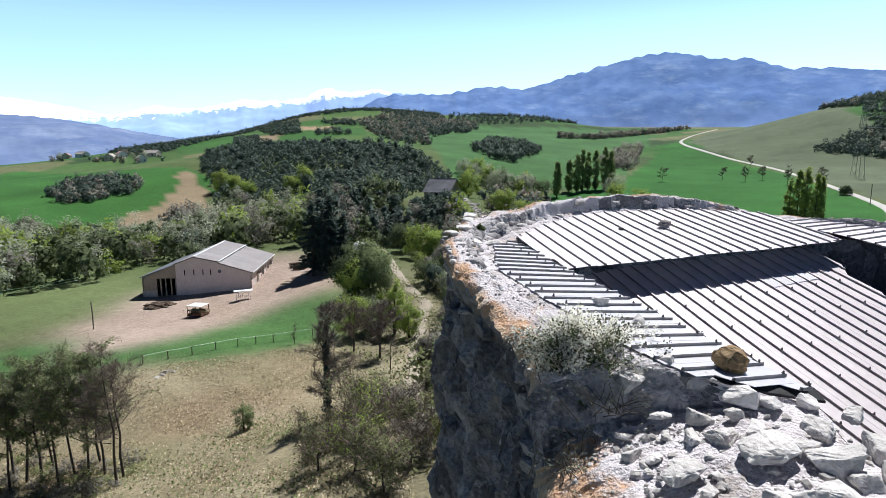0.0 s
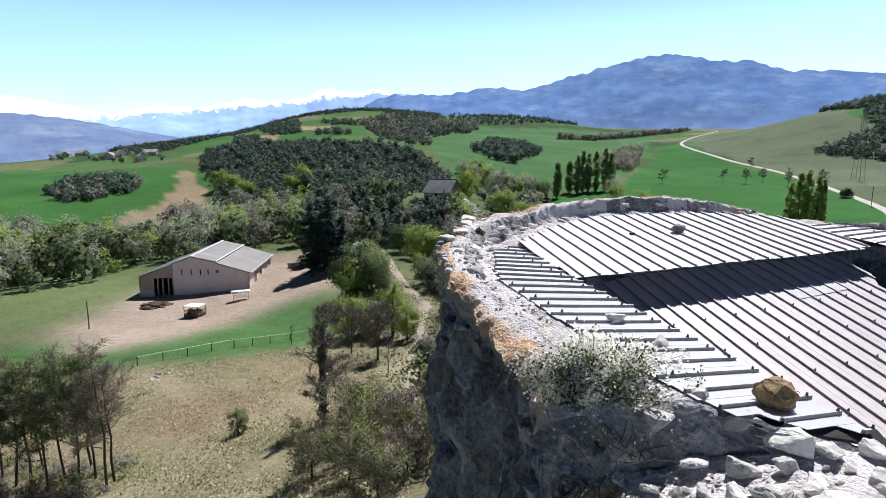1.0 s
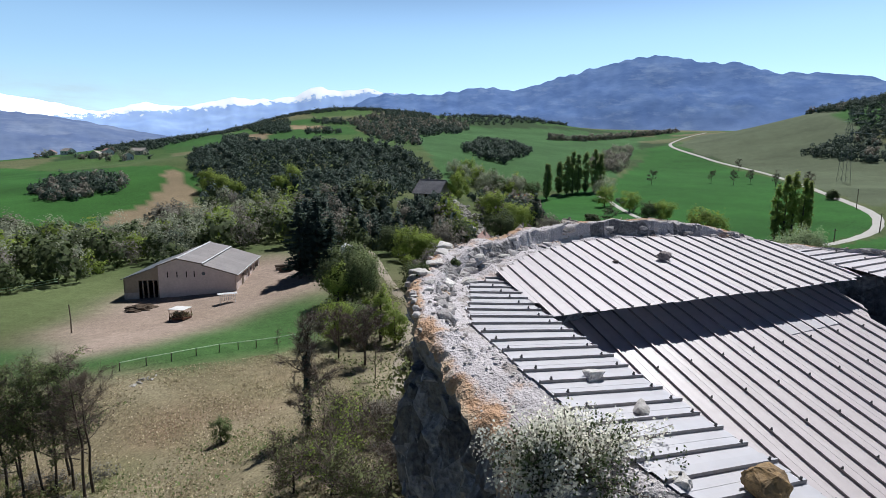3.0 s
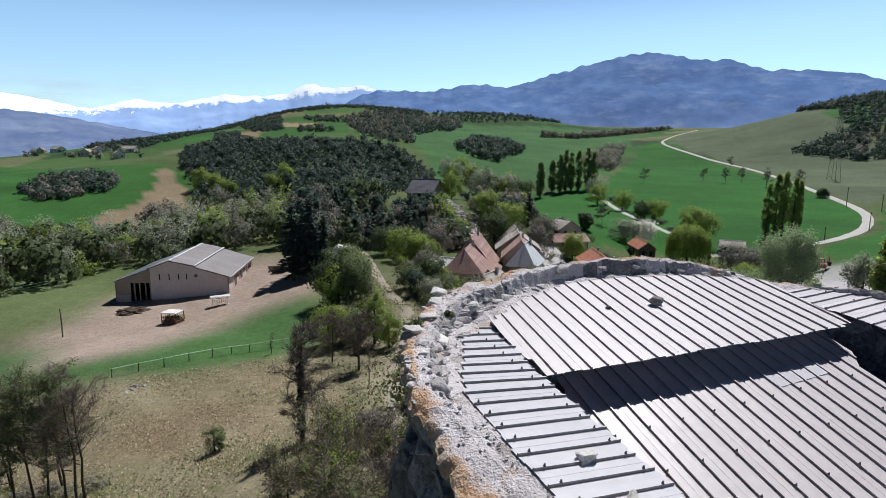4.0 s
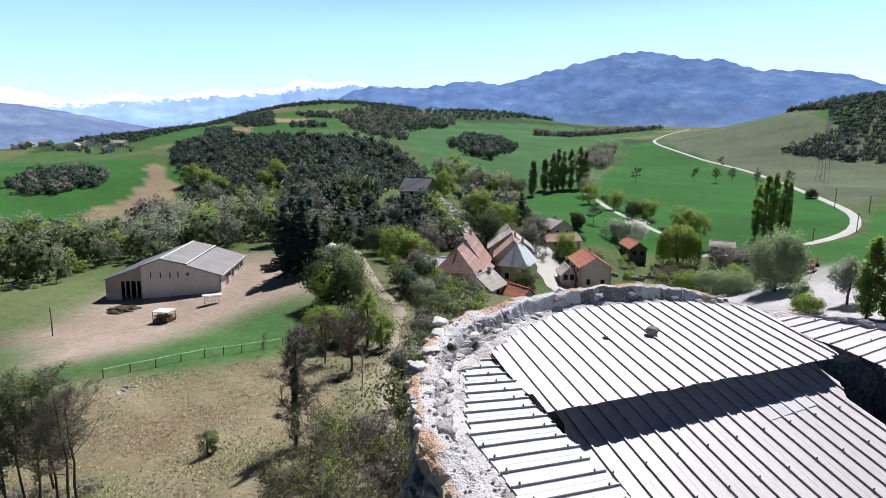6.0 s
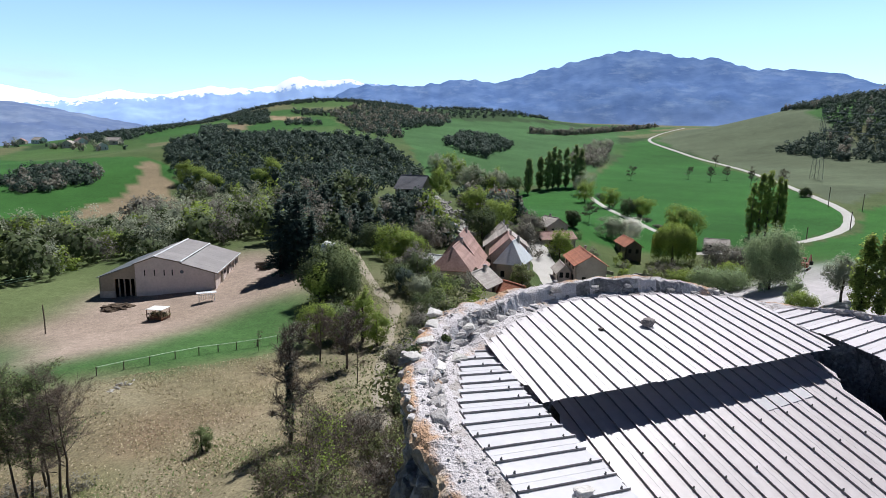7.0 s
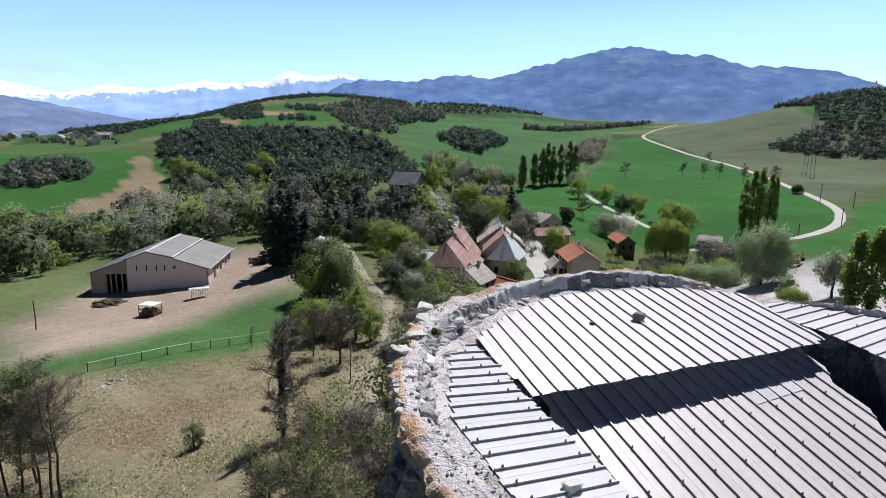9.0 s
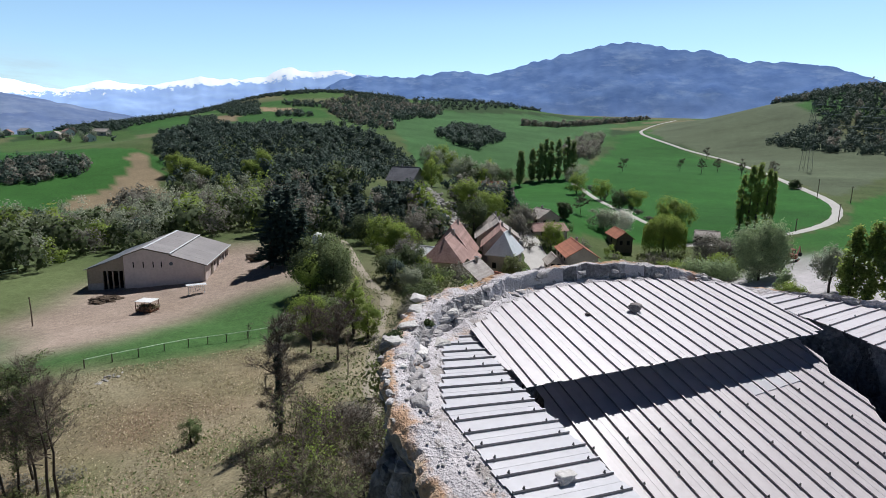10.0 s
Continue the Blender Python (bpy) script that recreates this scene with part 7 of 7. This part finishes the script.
round_tree("village_tree", 29, 152, 8, 3.4, M_SPRING, "light green tree beside the outcrop", 71, 60, 22, 0.26, 0.15)
round_tree("village_tree", 39, 137, 6.5, 3.0, M_GREYWOOD, "budding brown tree beside the village street", 72, 60, 24, 0.22, 0.15)
round_tree("village_tree", 29.6, 102.5, 6.4, 2.2, M_SCRUB, "leafy green tree before the tin roof", 73, 50, 26, 0.18, 0.08)
round_tree("village_tree", 48.5, 137, 6.6, 3.3, M_SPRING, "yellow-green tree beside the red roof", 74, 60, 24, 0.22, 0.12)
round_tree("village_tree", 43, 145, 7.0, 3.4, M_GREYWOOD, "grey budding tree behind the street", 75, 60, 24, 0.22, 0.15)
round_tree("spring_tree", 21.5, 177, 7.5, 3.6, M_SPRING, "yellow-green tree in fresh leaf beside the farmhouse", 77, 60, 24, 0.26, 0.1)
spruce(41.5, 156, 9.5, 1.9, 76, "small dark conifer behind the village")

M_SILVERGREEN = mat("grey_green_leaves", (0.38, 0.47, 0.26), (0.22, 0.285, 0.15), 0.9, scale=0.5, fine=4, bump=0, island=0.25, translucent=0.5)
for k, (x, y, h, r) in enumerate(((-46, 262, 11, 4.4), (-51, 256, 9, 3.6), (-85, 266, 10, 4.4), (-78, 262, 9, 4.0), (-70, 254, 8.5, 3.6))):
    round_tree("spring_tree", x, y, h, r, M_SPRING, "tall yellow-green tree in fresh leaf below the pine hill", 270 + k, 70, 22, 0.3, 0.05, group="spring trees below the hill")
# hanging willow and broad trees beside the square
rng = np.random.default_rng(81)
tree("willow", 83.5, 144.5, "large weeping willow in fresh yellow-green leaf", rand_quads(rng, willow_points(rng, 12.0, 5.8, 620, 34), 0.1, flat=-0.6), M_SPRING, limbs(rng, 9, 5, 0.3, trunk_r=0.4, depth=1))
round_tree("round_tree", 94.2, 159.2, 12.5, 5.0, M_SPRING, "round yellow-green tree behind the willow", 82, 80, 24, 0.34, 0.15)
round_tree("silver_tree", 74.2, 94, 11.0, 4.5, M_SILVERGREEN, "broad silvery green tree beside the gravel yard", 83, 190, 40, 0.2, 0.04)
round_tree("brown_tree", 86.2, 126.3, 7.5, 4.2, M_GREYWOOD, "reddish brown budding tree by the yard", 84, 70, 26, 0.25, 0.05)
round_tree("brown_tree", 84.5, 117, 6.5, 3.6, M_GREYWOOD, "grey budding bush by the yard", 85, 60, 26, 0.24, 0.05)
for k, (x, y, h, r) in enumerate(((70.6, 107, 4.6, 3.6), (69.5, 113, 4.2, 3.4), (72.5, 102, 4.0, 3.2), (77, 108, 4.4, 3.4))):
    round_tree("willow_bush", x, y, h, r, M_SPRING if k % 2 else M_SILVERGREEN, "yellow-green willow bush beside the yard", 86 + k, 56, 26, 0.2, 0.03, group="willow bushes", category="bush")
round_tree("cypress", 66.6, 78.3, 4.0, 1.3, M_SILVERGREEN, "grey-green conical cypress bush", 91, 40, 30, 0.13, 0.0)
round_tree("yard_bush", 64.5, 74.5, 2.6, 2.0, M_SPRING, "yellow-green bush at the edge of the gravel yard", 93, 50, 28, 0.13, 0.02, category="bush")
round_tree("blossom_tree", 71.4, 75.0, 6.6, 2.3, M_SILVER, "pale silvery budding tree on the gravel yard", 92, 80, 34, 0.15, 0.3)


def poplar(x, y, h, r, seed, group, label="slender columnar poplar in spring leaf"):
    rng = np.random.default_rng(seed)
    pts = clumps(rng, 140 if y < 200 else 95, column_shape(h, r), 30, r * 0.21)
    return tree("poplar", x, y, label, rand_quads(rng, pts, 0.09 + h * 0.003 if y < 200 else 0.24), M_POPLAR if y < 200 else M_POPLAR_DARK, tube([(0, 0, -0.5), (0, 0, h * 0.5), (0, 0, h * 0.97)], [0.02 * h, 0.011 * h, 0.01], 6), group)


M_POPLAR_DARK = mat("dark_poplar_leaves", (0.25, 0.32, 0.115), (0.14, 0.195, 0.07), 0.9, scale=0.5, fine=4, bump=0, island=0.15, translucent=0.55)
M_POPLAR = mat("poplar_leaves", (0.34, 0.41, 0.11), (0.2, 0.26, 0.07), 0.9, scale=0.5, fine=4, bump=0, island=0.3, translucent=0.65)
for k, (x, y, h) in enumerate(((79, 283, 18), (93, 295, 21), (97, 298, 22), (101, 301, 20), (105, 300, 21), (110, 300, 23), (114, 302, 20), (90, 299, 17))):
    poplar(x, y, h, 2.3, 110 + k, "poplars in the meadow")
for k, (x, y, h, r) in enumerate(((118.2, 161.9, 17, 1.5), (120.4, 161.2, 19.5, 1.7), (122.8, 161, 20.5, 1.7), (126.2, 161.2, 18.5, 1.4), (128.2, 161.7, 17, 1.2))):
    poplar(x, y, h, r, 120 + k, "poplars near the road")
for k, (x, y, h, r) in enumerate(((66.6, 66.6, 10.8, 1.4), (67.6, 64.6, 11.2, 1.4), (69.6, 63.6, 11.6, 1.5), (71.3, 62, 11, 1.5))):
    poplar(x, y, h, r, 130 + k, "poplars by the gravel yard", "leafy green poplar beside the gravel yard")

FIELD = [(63, 169, 5.5, 2.2, M_OAK), (100, 228, 9.0, 3.8, M_SPRING), (96, 201, 7, 3.6, M_OAK), (101, 200, 7.5, 4.2, M_SPRING), (105, 272, 11.5, 5, M_SILVER), (97.5, 250, 9.5, 4.6, M_SPRING),
         (75, 166, 6.5, 4, M_SILVER), (80, 164, 7.5, 3.5, M_BLOSSOM), (192, 230, 3.6, 2.4, M_OAK), (60, 241, 7, 3.4, M_SPRING), (66, 300, 10, 5, M_SILVER), (73, 288, 9, 4.6, M_OAK)]
for k, (x, y, h, r, m) in enumerate(FIELD):
    round_tree("field_tree", x, y, h, r, m, "single leafy tree standing in the green meadow", 140 + k, 60, 15, 0.31, 0.12, group="trees in the meadow")
for k, (x, y, h, r) in enumerate(((73, 181, 6, 2.8), (151, 318, 8, 2.8), (187, 317, 7.5, 2.4), (191, 301, 8, 2.8), (204, 306, 7.5, 3), (198, 276, 8, 3.2), (251, 392, 8, 3), (205, 262, 9, 3))):
    bare_tree("bare_tree", x, y, h, r, "small leafless tree standing in the green meadow", 160 + k, 900, 0.25, "bare field trees", width=0.05)
# bushes edging the farm track
for k in range(9):
    t = k / 8
    x, y = 105 - 11 * t + rs.uniform(-1, 1), 262 - 82 * t
    round_tree("track_bush", x + 3, y, rs.uniform(1.2, 2.4), rs.uniform(1.0, 1.8), M_GREYWOOD, "low scrubby bush edging the farm track", 180 + k, 16, 16, 0.2, 0.02, group="track bushes", category="bush")

# near slope: pines with bare lower trunks
for k, (x, y, h) in enumerate(((-24.0, 35.7, 9.4), (-23.4, 36.4, 10.4), (-22.4, 36.4, 9.8), (-20.3, 34.8, 10.2), (-20.1, 36.2, 10.6), (-18.5, 35.0, 10.2), (-17.7, 35.4, 9.6), (-15.8, 33.2, 9.8), (-16.0, 34.4, 9.9), (-22.2, 37.4, 10.0), (-25.0, 37.5, 9.6), (-19.2, 37.6, 9.6))):
    rng = np.random.default_rng(200 + k)
    r = 1.15 + 0.35 * rng.uniform()
    green = k not in (7, 8)
    tips = []
    low = rng.uniform(0.2, 0.42)
    h *= rng.uniform(0.76, 0.97)
    boughs = limbs(rng, h, r * 1.35, low, n=19, trunk_r=0.075 + 0.03 * rng.uniform(), lean=0.045, depth=2, tips=tips)
    t = tree("slope_pine", x, y, "thin pine with dark bare trunk on the slope" if green else "thin leafless tree with dark trunk on the slope", tip_leaves(rng, tips, 2500, 0.028, 0.15, 3.0) if green else None, M_PINE_NEAR, boughs, "thin trees on the slope")
    part("twig_mass", quads_mesh("twig_mass", twig_quads(rng, tips, 1800 if green else 3200, 0.6, 0.007), M_TWIG), M_TWIG, t)["kind"] = "stuff"

ivy_tree = bare_tree("bare_tree", -2.9, 34.3, 8.0, 1.7, "brown leafless tree with dark ivy-grown trunk", 221, 4200, 0.22, trunk_r=0.15, leaves=1500, crown_m=M_GREYWOOD, n=20)
bare_tree("bare_tree", -0.6, 53.5, 5.8, 1.7, "reddish brown leafless tree by the footpath", 222, 4000, 0.25, trunk_r=0.14, leaves=900, crown_m=M_GREYWOOD, n=18)
bare_tree("thin_tree", 0.62, 47.9, 4.3, 0.8, "thin young leafless tree by the footpath", 223, 700, 0.25, trunk_r=0.05)
rng = np.random.default_rng(226)
zi = rng.uniform(0.6, 5.0, 1600)
wi = rng.uniform(0, 2 * math.pi, 1600)
ri = (0.15 + 0.09 * rng.random(1600)) * (1.25 - 0.12 * zi) * (1 + 0.5 * (np.sin(zi * 3.1) > 0.4))
ivy = rand_quads(rng, np.stack([np.cos(wi) * ri, np.sin(wi) * ri, zi, np.cos(wi), np.sin(wi), np.zeros(1600)], 1), 0.045)
part("ivy", quads_mesh("ivy", ivy, M_PINE, round_n=crown_normals(ivy)), M_PINE, ivy_tree, "dark ivy round the trunk")
bare_tree("sapling", -10.8, 62.2, 2.6, 0.5, "thin bare sapling at the paddock fence", 224, 250, 0.2, trunk_r=0.035)
bare_tree("bare_tree", -3.6, 57.5, 5.4, 1.7, "pinkish brown leafless tree at the fence end", 225, 2600, 0.2, trunk_r=0.1)
for k, (x, y, h, r) in enumerate(((-1.0, 27.6, 5.2, 1.7), (0.6, 25.2, 4.6, 1.6), (1.6, 28.6, 3.0, 1.4), (2.6, 25.0, 2.6, 1.3), (-1.8, 24.0, 3.0, 1.5), (0.0, 22.2, 3.2, 1.5), (2.4, 21.6, 2.8, 1.3), (3.6, 27.5, 2.6, 1.2), (3.9, 33, 2.4, 1.2), (3.7, 23.2, 2.4, 1.2), (-0.4, 30.5, 2.2, 1.2), (1.4, 19.6, 2.8, 1.5))):
    bare_tree("scrub_bush", x, y, h * 0.62, r, "tangled budding scrub bush on the slope", 230 + k, 2000, 0.08, "scrub bushes", leaves=(1500, 1000, 700, 2000)[k % 4], crown_m=(M_SCRUB, M_SPRING, M_GREYWOOD, M_SCRUB)[k % 4], width=0.008, lean=0.08, n=16, trunk_r=0.05)
for k, (x, y, h, r, m) in enumerate(((4.6, 51, 2.4, 1.4, M_GREYWOOD), (6.2, 56.5, 2.8, 1.6, M_OAK), (5.6, 45, 2.6, 1.4, M_GREYWOOD), (7.4, 62, 3.2, 1.8, M_GREYWOOD), (8.2, 68, 3.4, 2.0, M_OAK), (5.2, 39, 2.2, 1.3, M_GREYWOOD), (9.6, 72, 3.0, 1.8, M_PINE_NEAR), (10.4, 80, 3.4, 2.0, M_OAK), (4.9, 33, 2.2, 1.2, M_OAK))):
    round_tree("scrub", x, y, h, r, m, "low budding scrub beside the footpath", 250 + k, 46, 30, 0.1, 0.02, group="scrub along the path", category="bush")
round_tree("young_pine", -9.2, 37.4, 1.75, 0.72, M_PINE_NEAR, "small young pine alone on the dry slope", 262, 40, 34, 0.05, 0.12)
round_tree("dark_bush", 1.6, 31.5, 1.6, 1.2, M_GREYWOOD, "dark brushwood heap under the trees", 263, 40, 30, 0.09, 0.0, category="bush")


# ---- grass and clods on the near ground ----
def tufts(name, label, poly, n, size, material, seed):
    rng = np.random.default_rng(seed)
    xs, ys = [p[0] for p in poly], [p[1] for p in poly]
    x, y = rng.uniform(min(xs), max(xs), n), rng.uniform(min(ys), max(ys), n)
    ok = inside(x, y, poly) & (rng.uniform(0, 1, n) < 0.55 + 0.6 * wobble(x, y, 2.2))
    x, y = x[ok], y[ok]
    c = np.stack([x, y, height_np(x, y) + 0.04 + 0.10 * wobble(x, y, 1.9)], 1)
    n = len(c)
    a = rng.uniform(0, 2 * math.pi, n)
    s = size * rng.uniform(0.5, 1.5, (n, 1))
    side = np.stack([np.cos(a), np.sin(a), np.zeros(n)], 1) * s * 0.5
    lean = np.stack([rng.normal(0, 0.5, n), rng.normal(0, 0.5, n), rng.uniform(0.5, 1.0, n)], 1) * s
    q = np.stack([c - side, c + side, c + side * 0.5 + lean, c - side * 0.5 + lean], 1)
    up = unit(rng.normal(0, 0.25, (n, 3)) + [0, 0, 1])
    return tagged(new(name, quads_mesh(name, q, material, round_n=up)), label, "grass", kind="stuff")


tufts("dry_grass", "dry tufted grass on the slope", [(-38, 40), (-23, 53.6), (-8, 62), (-2.8, 55), (-0.6, 42.7), (2.5, 30), (2.5, 18), (-8, 18), (-30, 30)], 90000, 0.085, M_GRASS, 71)
SLOPE = [(-38, 40), (-23, 53.6), (-8, 62), (-2.8, 55), (-0.6, 42.7), (2.5, 30), (2.5, 18), (-8, 18), (-30, 30)]
tufts("straw", "pale flattened straw on the slope", SLOPE, 40000, 0.085, mat("pale_straw", (0.46, 0.395, 0.285), (0.31, 0.255, 0.18), 0.95, scale=0.5, fine=4, bump=0, island=0.3, translucent=0.3), 73)
tufts("leaf_litter", "reddish brown dead growth on the slope", SLOPE, 13000, 0.075, mat("dead_growth", (0.2, 0.135, 0.09), (0.095, 0.068, 0.05), 0.95, scale=0.5, fine=4, bump=0, island=0.35, translucent=0.2), 75)
tufts("green_tufts", "fresh green grass tufts among the straw", [(-24, 28), (-16, 36), (-8, 40), (-3, 36), (1, 26), (-2, 18), (-14, 20)], 9000, 0.1, mat("fresh_grass", (0.14, 0.19, 0.06), (0.08, 0.12, 0.04), 0.95, scale=0.5, fine=4, bump=0, island=0.3, translucent=0.3), 74)
tufts("scrub_grass", "rough green grass between the bushes", [(-2.8, 55), (-8, 62), (-7, 75), (-4, 90), (12, 90), (9, 60), (6, 40), (5, 20), (1, 20)], 26000, 0.16, mat("rough_grass", (0.17, 0.18, 0.08), (0.09, 0.105, 0.045), 0.95, scale=0.4, fine=3, bump=0, island=0.4, translucent=0.2), 72)

# heap of pale field stones by the paddock
heap = random.Random(66)
for k in range(22):
    t = heap.uniform(-1, 1)
    x, y, w = -20.85 + 0.5 * t + heap.gauss(0, 0.35), 52.0 + 1.2 * t + heap.gauss(0, 0.3), heap.uniform(0.08, 0.26)
    st = set_stone(heap.choice(CRAG), x, y, height(x, y) + 0.02 + w * 0.15, w, heap.uniform(0, 360), heap.uniform(-14, 14), None, 0.7)
    tagged(st, "pale field stone in a low heap by the paddock", "rock", "field stones by the paddock")

# scattered dwellings on the far left slope
for k, (x, y, rz) in enumerate(((-369, 633, 20), (-346, 622, 60), (-279, 548, 10), (-279, 568, 40), (-240, 547, 80), (-228, 498, 30))):
    house("hamlet_house", x, y, height(x, y), rz, 8, 13, 3.6, 6.2, M_WHITE if k % 2 else M_HOUSE, M_TILE_GREY if k % 3 else M_TILE_ROSE, "small distant hamlet house above the green field", chimney=False, windows=2, group="hamlet houses")
